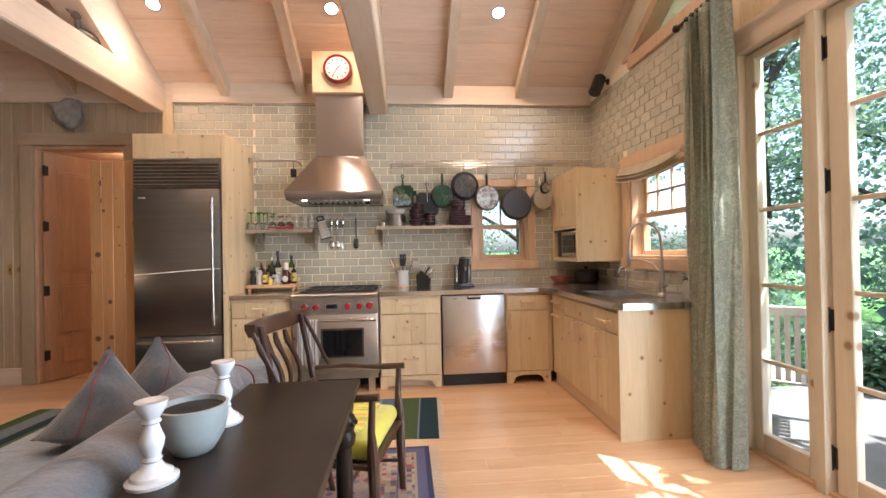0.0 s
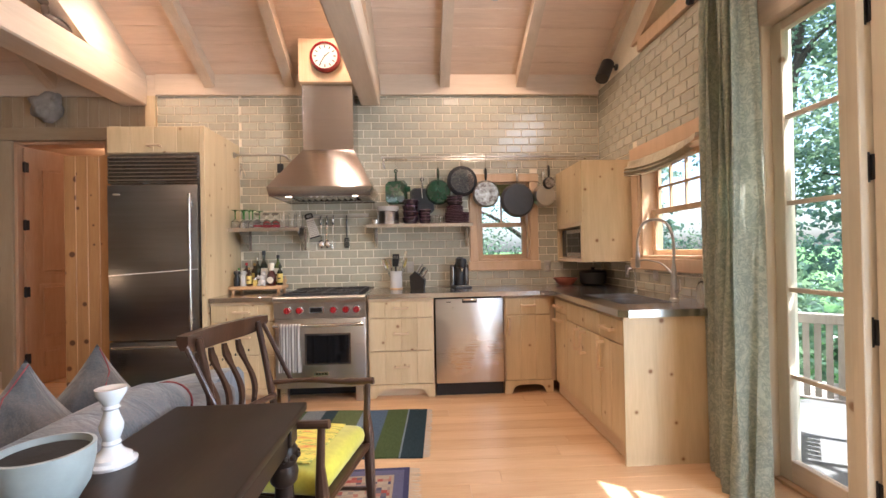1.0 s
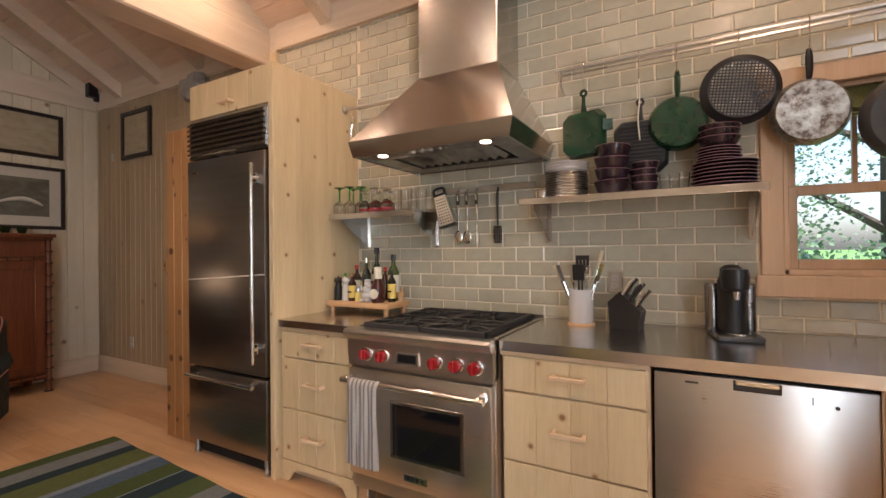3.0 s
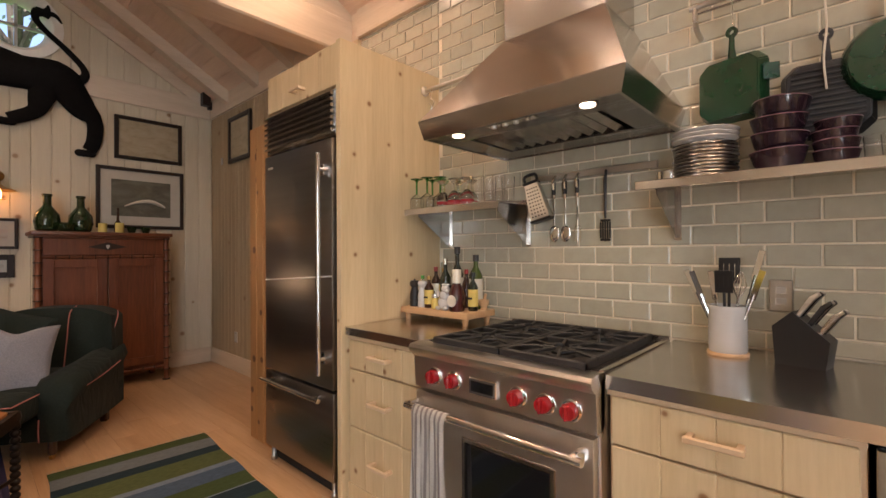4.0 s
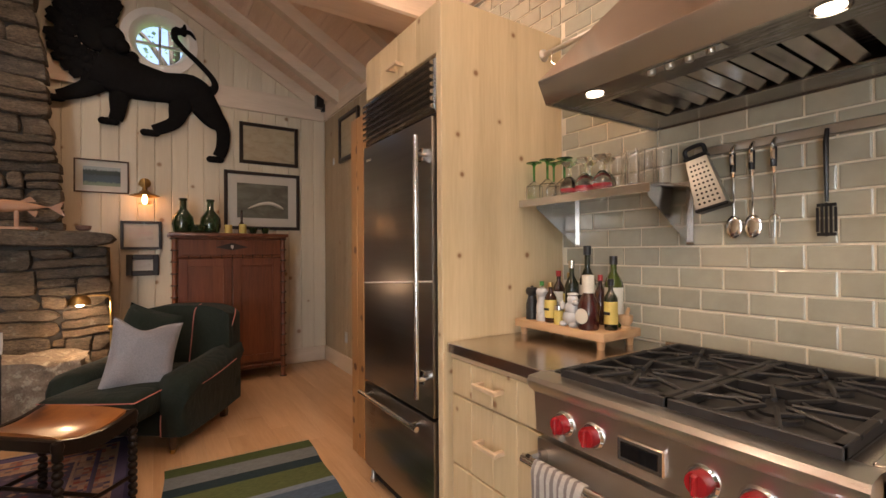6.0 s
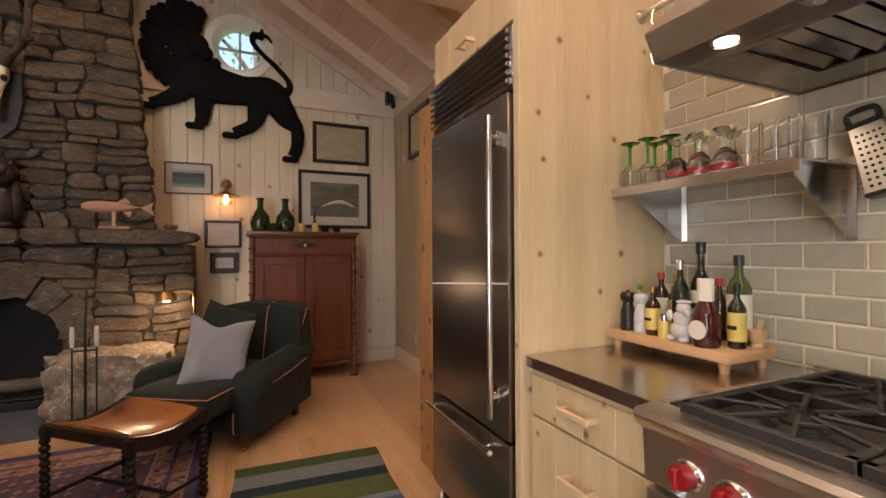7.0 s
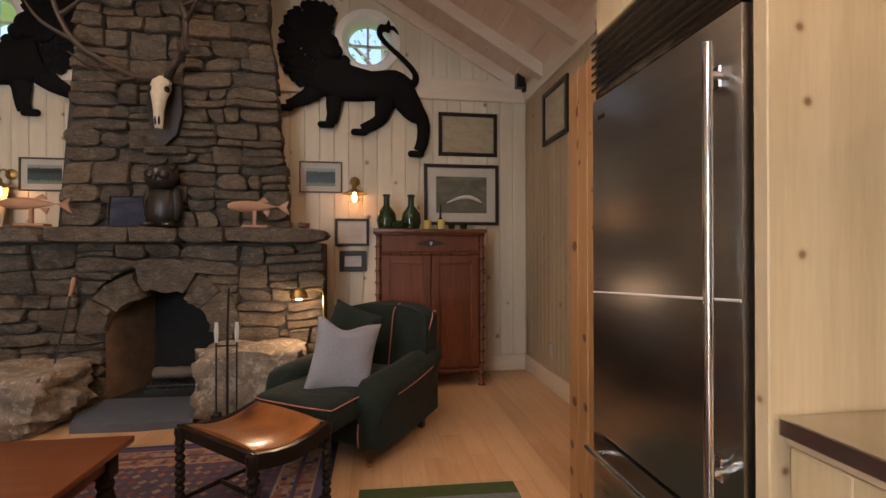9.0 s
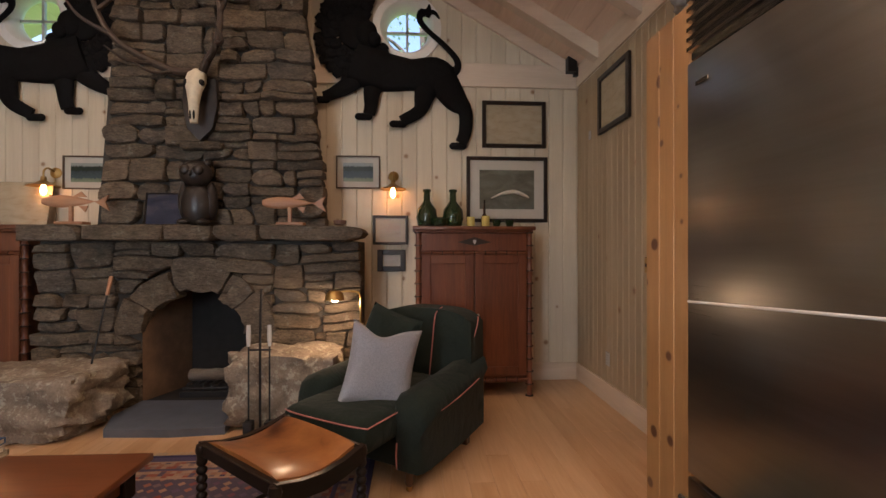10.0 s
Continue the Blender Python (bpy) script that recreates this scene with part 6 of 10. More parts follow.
def bottle(label, x, y, r, h, mat, cap, lab=None, shoulder=0.62, capr=0.45, capmat=None):
    t = thing("bottle", label, "bottle", pose(x, y, TT), "bottles on the tray")
    n_ = [(r * 0.9, 0), (r, 0.006), (r, h * shoulder), (r * 0.8, h * (shoulder + 0.06)), (r * 0.36, h * (shoulder + 0.16)), (r * 0.34, h * 0.93)]
    part("glass_body", turned(bmesh.new(), n_, n=18), mat, t)
    part("cap", turned(bmesh.new(), [(r * capr, h * 0.88), (r * capr, h), (0, h)], n=16), cap, t)
    if lab:
        part("paper_label", turned(bmesh.new(), [(r + 0.0008, h * 0.12), (r + 0.0008, h * (shoulder - 0.06))], n=18, caps=False), lab, t)
        part("label_print", bx(-r * 0.5, r * 0.5, -r - 0.0022, -r * 0.6, h * 0.3, h * 0.36), DARKGAP, t)
    return t


bottle("dark bottle with a yellow label and gold cap", -1.50, 4.555, 0.026, 0.175, BROWNGLASS, BRASS, YLABEL)
bottle("dark bottle with a red cap", -1.575, 4.69, 0.028, 0.22, BROWNGLASS, REDCAP, WLABEL)
bottle("tall black bottle with a long dark capsule", -1.405, 4.685, 0.034, 0.335, OILGLASS, BLACK, WLABEL, 0.55, 0.5)
bottle("dark oil bottle with a silver cap", -1.445, 4.63, 0.03, 0.27, OILGLASS, CHROME, None, 0.6)
bottle("small sauce bottle with a red cap", -1.335, 4.68, 0.024, 0.21, BROWNGLASS, REDCAP, None)
bottle("tall green olive oil bottle with a black cap", -1.265, 4.675, 0.036, 0.29, GREENOIL, BLACK, WLABEL, 0.62)
bottle("sauce bottle with a yellow label", -1.49, 4.67, 0.03, 0.215, BROWNGLASS, BRASS, YLABEL)
bottle("dark bottle with a yellow label", -1.225, 4.60, 0.026, 0.20, OILGLASS, BLACK, YLABEL)
bottle("small pale bottle with a green cap", -1.625, 4.63, 0.024, 0.17, WLABEL, GREENCAP, None)
t = thing("sauce_bottle", "square dark red sauce bottle with a cream label and cap", "bottle", pose(-1.285, 4.54, TT), "bottles on the tray")
part("glass_body", turned(bmesh.new(), [(0.038, 0), (0.042, 0.008), (0.042, 0.095), (0.03, 0.125), (0.021, 0.14), (0.021, 0.15)], n=18), SAUCE, t)
part("cap_wrap", turned(bmesh.new(), [(0.0245, 0.145), (0.0245, 0.215), (0, 0.217)], n=18), WLABEL, t, "cream paper cap")
bm = turned(bmesh.new(), [(0.030, 0.0), (0.030, 0.003), (0, 0.0035)], 0.0, -0.0405, 0.055, 22, "y")
part("paper_label", bm, WLABEL, t, "round cream label")


def mill(label, x, y, mat, h=0.155):
    t = thing("pepper_mill", label, "pepper mill", pose(x, y, TT), "mills on the tray")
    s = h / 0.155
    part("body", turned(bmesh.new(), [(r, q * s) for r, q in ((0.028, 0), (0.029, 0.006), (0.028, 0.03), (0.0255, 0.033), (0.0285, 0.04), (0.027, 0.07), (0.019, 0.10), (0.018, 0.108), (0.027, 0.118), (0.029, 0.132), (0.022, 0.145))], n=20), mat, t)
    part("knob", turned(bmesh.new(), [(0.006, 0.143 * s), (0.008, 0.152 * s), (0.0, 0.158 * s)], n=12), CHROME, t)


mill("turned black pepper mill", -1.615, 4.555, BLACK)
mill("turned white salt mill", -1.555, 4.56, WHITE)
t = thing("cow_jug", "small white and brown glazed animal-shaped jug", "jug", pose(-1.375, 4.545, TT))
bm = bmesh.new()
for c, s in (((0, 0, 0.035), (0.042, 0.034, 0.036)), ((0.005, 0.0, 0.075), (0.034, 0.03, 0.034)), ((0.012, -0.006, 0.112), (0.024, 0.024, 0.024)), ((-0.03, -0.02, 0.085), (0.012, 0.01, 0.02)), ((0.036, -0.02, 0.10), (0.014, 0.012, 0.012)), ((-0.024, -0.022, 0.01), (0.018, 0.018, 0.012)), ((0.024, -0.022, 0.01), (0.018, 0.018, 0.012))):
    bmesh.ops.create_icosphere(bm, subdivisions=2, radius=1, matrix=Matrix.LocRotScale(c, None, s))
bmesh.ops.create_icosphere(bm, subdivisions=2, radius=1, matrix=Matrix.LocRotScale((0.012, -0.004, 0.133), None, (0.026, 0.024, 0.008)))
part("jug_body", bm, WHITE, t)
t = thing("spice_shaker", "glass spice shaker with a steel lid", "shaker", pose(-1.44, 4.54, TT))
part("jar", turned(bmesh.new(), [(0.02, 0), (0.021, 0.055), (0.018, 0.06)], n=16), YLABEL, t)
part("lid", turned(bmesh.new(), [(0.02, 0.06), (0.02, 0.08), (0.0, 0.083)], n=16), CHROME, t)
t = thing("mortar", "small wooden mortar with a pestle", "mortar", pose(-1.205, 4.545 + 0.12, TT))
part("cup", turned(bmesh.new(), [(0.018, 0), (0.02, 0.006), (0.016, 0.014), (0.027, 0.03), (0.028, 0.055), (0.024, 0.055), (0.012, 0.03), (0, 0.028)], n=18), BOARDWOOD, t)
part("pestle", tube(bmesh.new(), [(0, 0, 0.035), (0.014, 0.0, 0.085)], [0.009, 0.007], 8), BOARDWOOD, t)

# ---------- crock, knives, coffee machine ----------
WT = 0.912
cr = thing("utensil_crock", "white stoneware crock on a wooden coaster full of utensils", "crock", pose(-0.11, 4.68, WT))
part("coaster", turned(bmesh.new(), [(0.065, 0), (0.067, 0.006), (0.065, 0.012)], n=28), BOARDWOOD, cr)
part("jar", turned(bmesh.new(), [(0.058, 0.012), (0.061, 0.018), (0.061, 0.165), (0.064, 0.17), (0.064, 0.178), (0.057, 0.178), (0.055, 0.03), (0, 0.03)], n=32), WHITE, cr)
for i, (a, tilt, ln, kind) in enumerate(((1.6, 5, 0.29, "spatula"), (4.6, 4, 0.26, "spoon"), (2.4, 14, 0.25, "knife"), (3.0, 24, 0.27, "tongs"), (3.5, 19, 0.26, "tongs"), (5.6, 9, 0.25, "whisk"), (0.3, 14, 0.33, "knife"), (5.9, 20, 0.27, "tongs"))):
    mat = BLACK if kind in ("spatula", "spoon", "ladle") else CHROME
    t = thing(kind, ("black plastic " if mat is BLACK else "steel ") + kind + " standing in the crock", kind, pose(-0.11 + 0.022 * math.cos(a), 4.68 + 0.022 * math.sin(a), WT + 0.035) @ Matrix.Rotation(radians(tilt), 4, Vector((-math.sin(a), math.cos(a), 0))), "utensils in the crock")
    part("handle", tube(bmesh.new(), [(0, 0, 0), (0, 0, ln - 0.07)], 0.005, 8), mat, t)
    bm = bmesh.new()
    if kind == "whisk":
        for k in range(5):
            b_ = k * math.pi / 5
            tube(bm, curve([(0, 0, ln - 0.08), (0.02 * math.cos(b_), 0.02 * math.sin(b_), ln - 0.03), (0, 0, ln + 0.02), (-0.02 * math.cos(b_), -0.02 * math.sin(b_), ln - 0.03), (0, 0, ln - 0.08)], 5), 0.0012, 4)
    elif kind in ("tongs", "knife"):
        box(bm, -0.010, 0.010, -0.002, 0.002, ln - 0.09, ln + 0.02, 0.001)
    elif kind == "ladle":
        turned(bm, [(0.006, 0.0), (0.026, 0.008), (0.036, 0.026), (0.037, 0.04), (0.034, 0.04), (0.024, 0.012), (0.0, 0.006)], 0, 0, ln - 0.06, 16)
    else:
        half, tall = (0.034, 0.095) if kind == "spatula" else (0.028, 0.08)
        for k in range(4):
            c = -half + 0.0075 + k * (2 * half - 0.015) / 3
            box(bm, c - 0.0075, c + 0.0075, -0.003, 0.003, ln - 0.07, ln - 0.07 + tall, 0.0015)
        for zz in (ln - 0.07, ln - 0.07 + tall - 0.022):
            box(bm, -half, half, -0.0035, 0.0035, zz, zz + 0.022, 0.002)
    part("head", bm, mat, t)
kb = thing("knife_block", "black slanted knife block full of knives", "knife block", pose(0.11, 4.66, WT, 0, 0, -12))
kb.scale = (0.8, 0.8, 0.88)
part("block", prism(bmesh.new(), [(-0.09, 0), (0.075, 0), (0.09, 0.10), (-0.03, 0.20), (-0.10, 0.14)], "y", -0.05, 0.05), BLACK, kb)
for i in range(9):
    u, v_ = i % 3, i // 3
    bx_, by_, bz_ = -0.015 + 0.035 * u, -0.03 + 0.03 * v_, 0.185 - 0.03 * u
    t_ = part("knife_handle", tube(bmesh.new(), [(bx_, by_, bz_), (bx_ + 0.045, by_, bz_ + 0.065), (bx_ + 0.07, by_, bz_ + 0.085)], [0.009, 0.011, 0.008], 8), BLACK if i % 2 else NICKEL, kb)
cm = thing("coffee_machine", "black capsule coffee machine with a steel tank side", "coffee machine", pose(0.53, 4.62, WT, 0, 0, 8))
cm.scale = (0.86, 0.9, 1.0)
part("drip_base", bx(-0.095, 0.095, -0.15, 0.13, 0, 0.025, 0.006), BLACK, cm)
part("tower", turned(bmesh.new(), [(0.058, 0.02), (0.062, 0.03), (0.062, 0.235), (0.052, 0.26), (0.05, 0.29), (0.03, 0.305), (0, 0.308)], 0, 0.02, 0, 24), BLACK, cm)
part("brew_head", turned(bmesh.new(), [(0.045, 0.20), (0.058, 0.21), (0.062, 0.26), (0.055, 0.29), (0, 0.296)], 0, -0.05, 0, 24), BLACK, cm)
part("spout", turned(bmesh.new(), [(0.012, 0.165), (0.018, 0.20)], 0, -0.075, 0, 14), CHROME, cm)
part("cup_plate", turned(bmesh.new(), [(0.05, 0.025), (0.05, 0.032), (0, 0.033)], 0, -0.085, 0, 24), CHROME, cm)
for s in (-1, 1):
    part("side_tank", turned(bmesh.new(), [(0.032, 0.02), (0.034, 0.03), (0.034, 0.215), (0.03, 0.225), (0, 0.226)], s * 0.078, 0.06, 0, 18), STEEL_DARK, cm)
pot = thing("cast_iron_pot", "dark round casserole in the worktop corner", "pot", pose(1.86, 4.60, WT))
part("pot_body", turned(bmesh.new(), [(0.10, 0), (0.125, 0.02), (0.13, 0.12), (0.135, 0.125), (0.12, 0.13)], n=28), PANBLACK, pot)
part("lid", turned(bmesh.new(), [(0.132, 0.127), (0.12, 0.145), (0.03, 0.155), (0.015, 0.16), (0.02, 0.178), (0, 0.18)], n=28), PANBLACK, pot)
solid("terracotta_bowl", turned(bmesh.new(), [(0.06, 0), (0.07, 0.006), (0.125, 0.075), (0.12, 0.075), (0.065, 0.012), (0, 0.01)], n=28), plain("terracotta", (0.22, 0.055, 0.028), 0.5), "shallow red-brown bowl in the worktop corner", "bowl", pose(1.60, 4.66, WT))


def outlet(m, n_=1, dark=False):
    t = thing("wall_socket", "small wall socket plate", "wall socket", m, "wall sockets")
    part("plate", bx(-0.036, 0.036, -0.006, 0.0, -0.058, 0.058, 0.003), NICKEL if not dark else WHITE, t)
    for z in (-0.02, 0.02):
        part("receptacle", bx(-0.016, 0.016, -0.0085, -0.005, z - 0.013, z + 0.013, 0.003), WHITE, t)
    return t


outlet(pose(0.03, YN - 0.002, 1.12))
outlet(pose(1.47, YN - 0.002, 1.10))
outlet(pose(XE - 0.002, 4.25, 1.06, 0, 0, -90))
outlet(pose(XE - 0.002, 3.75, 1.06, 0, 0, -90))
outlet(pose(-4.75, YN - 0.002, 0.37), dark=True)
t = thing("light_switch", "dark metal wall switch beside the doorway", "switch", pose(-4.12, YN - 0.002, 1.18))
part("plate", bx(-0.022, 0.022, -0.006, 0, -0.055, 0.055, 0.003), BRASS, t)
part("toggle", bx(-0.006, 0.006, -0.014, -0.005, -0.012, 0.012, 0.002), BLACK, t)
sp = thing("spotlight", "black cylindrical wall spotlight on the tiled wall", "spotlight", pose(XE, 4.38, 3.01))
part("wall_plate", turned(bmesh.new(), [(0.03, 0), (0.03, -0.015), (0.015, -0.02)][::-1], 0, 0, 0, 16, "x"), BLACK, sp)
part("arm", tube(bmesh.new(), [(0, 0, 0), (-0.06, 0, 0.015), (-0.10, 0.01, 0.0)], 0.011, 8), BLACK, sp)
bm = tube(bmesh.new(), [(-0.075, 0.03, 0.045), (-0.165, -0.034, -0.125)], 0.062, 24)
part("can", bm, BLACK, sp)

# ---------- wall tiles, each a piece ----------
TW, TH, J = 0.165, 0.0826, 0.0075
tile_meshes = {}


def tile_verts(w, h):
    """A glazed tile with a soft edge, in its own frame: x across, y towards the wall, z up."""
    e = 0.004
    pts = []
    for x0, x1, z0, z1, d in ((0, w, 0, h, 0.006), (0, w, 0, h, 0.0018), (e, w - e, e, h - e, 0.0)):
        pts += [(x0, d, z0), (x1, d, z0), (x1, d, z1), (x0, d, z1)]
    f = [(a + i, a + (i + 1) % 4, a + 4 + (i + 1) % 4, a + 4 + i) for a in (0, 4) for i in range(4)]
    return pts, f + [(8, 9, 10, 11)]


def lay(spans, z_phase, u_phase, holes):
    """Running-bond pieces (u, z, w, h) inside spans, clear of holes."""
    out = []
    for u0, u1, z0, z1 in spans:
        k = math.floor((z0 - z_phase) / TH)
        while z_phase + k * TH < z1:
            a, b = max(z0, z_phase + k * TH), min(z1, z_phase + (k + 1) * TH)
            off = u_phase + (k % 2) * TW / 2
            i = math.floor((u0 - off) / TW)
            while off + i * TW < u1:
                pieces = [(max(u0, off + i * TW), min(u1, off + (i + 1) * TW), a, b)]
                for h0, h1, g0, g1 in holes:
                    nxt = []
                    for p, q, r, s in pieces:
                        if q <= h0 or p >= h1 or s <= g0 or r >= g1:
                            nxt.append((p, q, r, s))
                            continue
                        if p < h0:
                            nxt.append((p, h0, r, s))
                        if q > h1:
                            nxt.append((h1, q, r, s))
                        if r < g0 and p >= h0 - 1e-6 and q <= h1 + 1e-6:
                            nxt.append((p, q, r, g0))
                        if s > g1 and p >= h0 - 1e-6 and q <= h1 + 1e-6:
                            nxt.append((p, q, g1, s))
                    pieces = nxt
                out += [(p + J / 2, r + J / 2, q - p - J, s - r - J) for p, q, r, s in pieces if q - p > 0.025 and s - r > 0.015]
                i += 1
            k += 1
    return out


def lay_tiles(pieces, wall, turn, face, chosen):
    rest_v, rest_f = [], []
    for u, z, w, h in pieces:
        pts, faces = tile_verts(w, h)
        if chosen(u, z):
            key = (round(w, 3), round(h, 3))
            if key not in tile_meshes:
                me = bpy.data.meshes.new("tile")
                me.from_pydata(pts, [], faces)
                me.materials.append(TILE)
                tile_meshes[key] = me
            wob = Matrix.Rotation(r3.uniform(-0.004, 0.004), 4, "X") @ Matrix.Rotation(r3.uniform(-0.003, 0.003), 4, "Z")
            at = Matrix.Translation((u, face, z)) @ wob if turn == "north" else Matrix.Translation((face, u + w, z)) @ Matrix.Rotation(radians(-90), 4, "Z") @ wob
            part("tile", tile_meshes[key], None, wall, at=at)
        else:
            base = len(rest_v)
            for x, d, zz in pts:
                rest_v.append((u + x, face + d, z + zz) if turn == "north" else (face + d, u + w - x, z + zz))
            rest_f += [tuple(base + q for q in f) for f in faces]
    if rest_v:
        me = bpy.data.meshes.new("tiles")
        me.from_pydata(rest_v, [], rest_f)
        me.materials.append(TILE)
        tagged(part("tiles", me, None, wall), kind="stuff")


north = lay([(KX, -1.69, 2.39, 2.905), (-1.69, XE, 0.914, 2.905)], 1.227, -1.007, [(NWIN[0] - 0.09, NWIN[1] + 0.09, 1.065, 2.085)])
lay_tiles(north, wall_north, "north", YN - 0.001, lambda u, z: -1.70 < u < 0.66 and z < 1.86)
east = lay([(2.70, YN, 0.914, GBASE - 0.11)], 1.227, 4.85 - TW / 2, [(EWIN[0] - 0.125, EWIN[1] + 0.125, 1.085, 2.15), (UY0 + 0.02, UY1 - 0.02, 1.2, 2.04)])
lay_tiles(east, wall_east, "east", XE - 0.001, lambda u, z: True)

# ---------- soft furnishing helpers ----------


def cushion(w, h, t, n=14, pinch=0.08, wob=0.0, seed=0):
    """A plump square cushion, w across (x), h up (z), t thick (y), with drawn-out corners."""
    bm = bmesh.new()
    rr = random.Random(seed)
    ph = [rr.uniform(0, 6) for _ in range(4)]
    sides = []
    for s in (-1, 1):
        g = []
        for j in range(n + 1):
            line = []
            for i in range(n + 1):
                u, v = 2 * i / n - 1, 2 * j / n - 1
                x = u * w / 2 * (1 - pinch * (1 - v * v) * abs(u) ** 1.5)
                z = v * h / 2 * (1 - pinch * (1 - u * u) * abs(v) ** 1.5)
                d = (max(0, 1 - u ** 4) * max(0, 1 - v ** 4)) ** 0.55
                y = s * t / 2 * d + wob * math.sin(3 * u + ph[0]) * math.sin(2.5 * v + ph[1]) * d
                line.append(bm.verts.new((x, y, z)))
            g.append(line)
        sides.append(g)
        for a, b in zip(g, g[1:]):
            for i in range(n):
                bm.faces.new((a[i], a[i + 1], b[i + 1], b[i]) if s < 0 else (a[i], b[i], b[i + 1], a[i + 1]))
    bmesh.ops.remove_doubles(bm, verts=bm.verts, dist=0.0005)
    return bm


def soft_box(w, d, h, r, seg=4, puff=0.0):
    """A rounded upholstered block centred on x and y, standing on z = 0."""
    bm = bx(-w / 2, w / 2, -d / 2, d / 2, 0, h, r, seg)
    if puff:
        bmesh.ops.subdivide_edges(bm, edges=[e for e in bm.edges if e.calc_length() > 0.12], cuts=4, use_grid_fill=True)
        for v in bm.verts:
            if v.co.z > h - r * 0.9:
                v.co.z += puff * max(0, 1 - (2 * v.co.x / w) ** 2) * max(0, 1 - (2 * v.co.y / d) ** 2)
    return bm


LINEN = fabric("grey_blue_linen", (0.050, 0.066, 0.078), (0.165, 0.140, 0.128), 300, big=0.62)
LINEN_PALE = fabric("pale_blue_slipcover", (0.15, 0.175, 0.205), (0.22, 0.25, 0.28), 300, big=0.5)
REDLINE = plain("red_stitching", (0.20, 0.04, 0.045), 0.9)

# ---------- sofa seen from behind ----------
sofa = thing("sofa", "grey-blue linen sofa with its back to the console table", "sofa", pose(-1.3, 1.1, 0))
O = Matrix.Translation((1.3, -1.1, 0))
part("back", bx(-1.06, -0.78, -0.75, 2.50, 0.08, 0.66, 0.06, 4), LINEN, sofa, at=O)
part("seat_base", bx(-1.86, -1.0, -0.65, 2.40, 0.08, 0.32, 0.03, 3), LINEN_PALE, sofa, at=O)
for y0, y1 in ((-0.55, 0.88), (0.90, 2.33)):
    bm = soft_box(0.78, y1 - y0, 0.16, 0.05, 4, 0.02)
    part("seat_cushion", bm, LINEN_PALE, sofa, at=O @ pose(-1.44, (y0 + y1) / 2, 0.32))
for y0, y1 in ((2.36, 2.78), (-0.98, -0.58)):
    bm = bmesh.new()
    yc, w = (y0 + y1) / 2, (y1 - y0) / 2
    prof = []
    for x, top in ((-1.88, 0.50), (-1.6, 0.55), (-1.3, 0.61), (-1.0, 0.67), (-0.86, 0.68)):
        ring = [(yc + s * w * c, z) for s, c, z in ((-1, 1, 0.06), (-1, 1, top - 0.16), (-1, 0.92, top - 0.06), (-1, 0.6, top - 0.01), (1, 0.0, top), (1, 0.6, top - 0.01), (1, 0.92, top - 0.06), (1, 1, top - 0.16), (1, 1, 0.06))]
        prof.append([bm.verts.new((x, y, z)) for y, z in ring])
    for a, b in zip(prof, prof[1:]):
        for i in range(len(a) - 1):
            bm.faces.new((a[i], a[i + 1], b[i + 1], b[i]))
        bm.faces.new((a[-1], a[0], b[0], b[-1]))
    bm.faces.new(prof[0])
    bm.faces.new(prof[-1][::-1])
    arm = part("arm", bm, LINEN_PALE, sofa, "sloping slip-covered arm", O)
    if y0 > 0:
        for i in range(6):
            x = -1.75 + i * 0.165
            part("pleat", prism(bmesh.new(), [(x - 0.03, y1 - 0.01), (x, y1 + 0.03), (x + 0.03, y1 - 0.01)], "z", 0.03, 0.40), LINEN_PALE, arm)
for x in (-1.80, -0.84):
    for y in (-0.85, 2.65):
        part("foot", turned(bmesh.new(), [(0.018, 0), (0.025, 0.09)], x, y, 0, 12), DARKWOOD, sofa, at=O)
bm = bmesh.new()
n_, k = 26, 22
rings = []
for j in range(k + 1):
    u = j / k
    y = -0.75 + 2.79 * u
    e = min(1, min(u, 1 - u) * 16)
    rad = 0.122 * (0.62 + 0.38 * math.sqrt(e)) + 0.004 * math.sin(9 * u)
    rings.append([bm.verts.new((-0.865 + rad * 1.05 * math.cos(a) + 0.006 * math.sin(7 * u + a), y, 0.70 + rad * 0.92 * math.sin(a) + 0.004 * math.sin(11 * u + 2 * a))) for a in [2 * math.pi * i / n_ for i in range(n_)]])
for a, b in zip(rings, rings[1:]):
    for i in range(n_):
        bm.faces.new((a[i], a[(i + 1) % n_], b[(i + 1) % n_], b[i]))
bm.faces.new(rings[0])
bm.faces.new(rings[-1])
bol = thing("bolster", "long grey-blue linen bolster along the sofa back", "bolster")
part("cover", bm, LINEN, bol, smooth=80)
for y in (-0.74, 2.03):
    part("end_seam", tube(bmesh.new(), [(-0.865 + 0.093 * math.cos(q), y, 0.70 + 0.081 * math.sin(q)) for q in [2 * math.pi * i / 20 for i in range(21)]], 0.004, 6), REDLINE, bol, "faded stitched end seam")
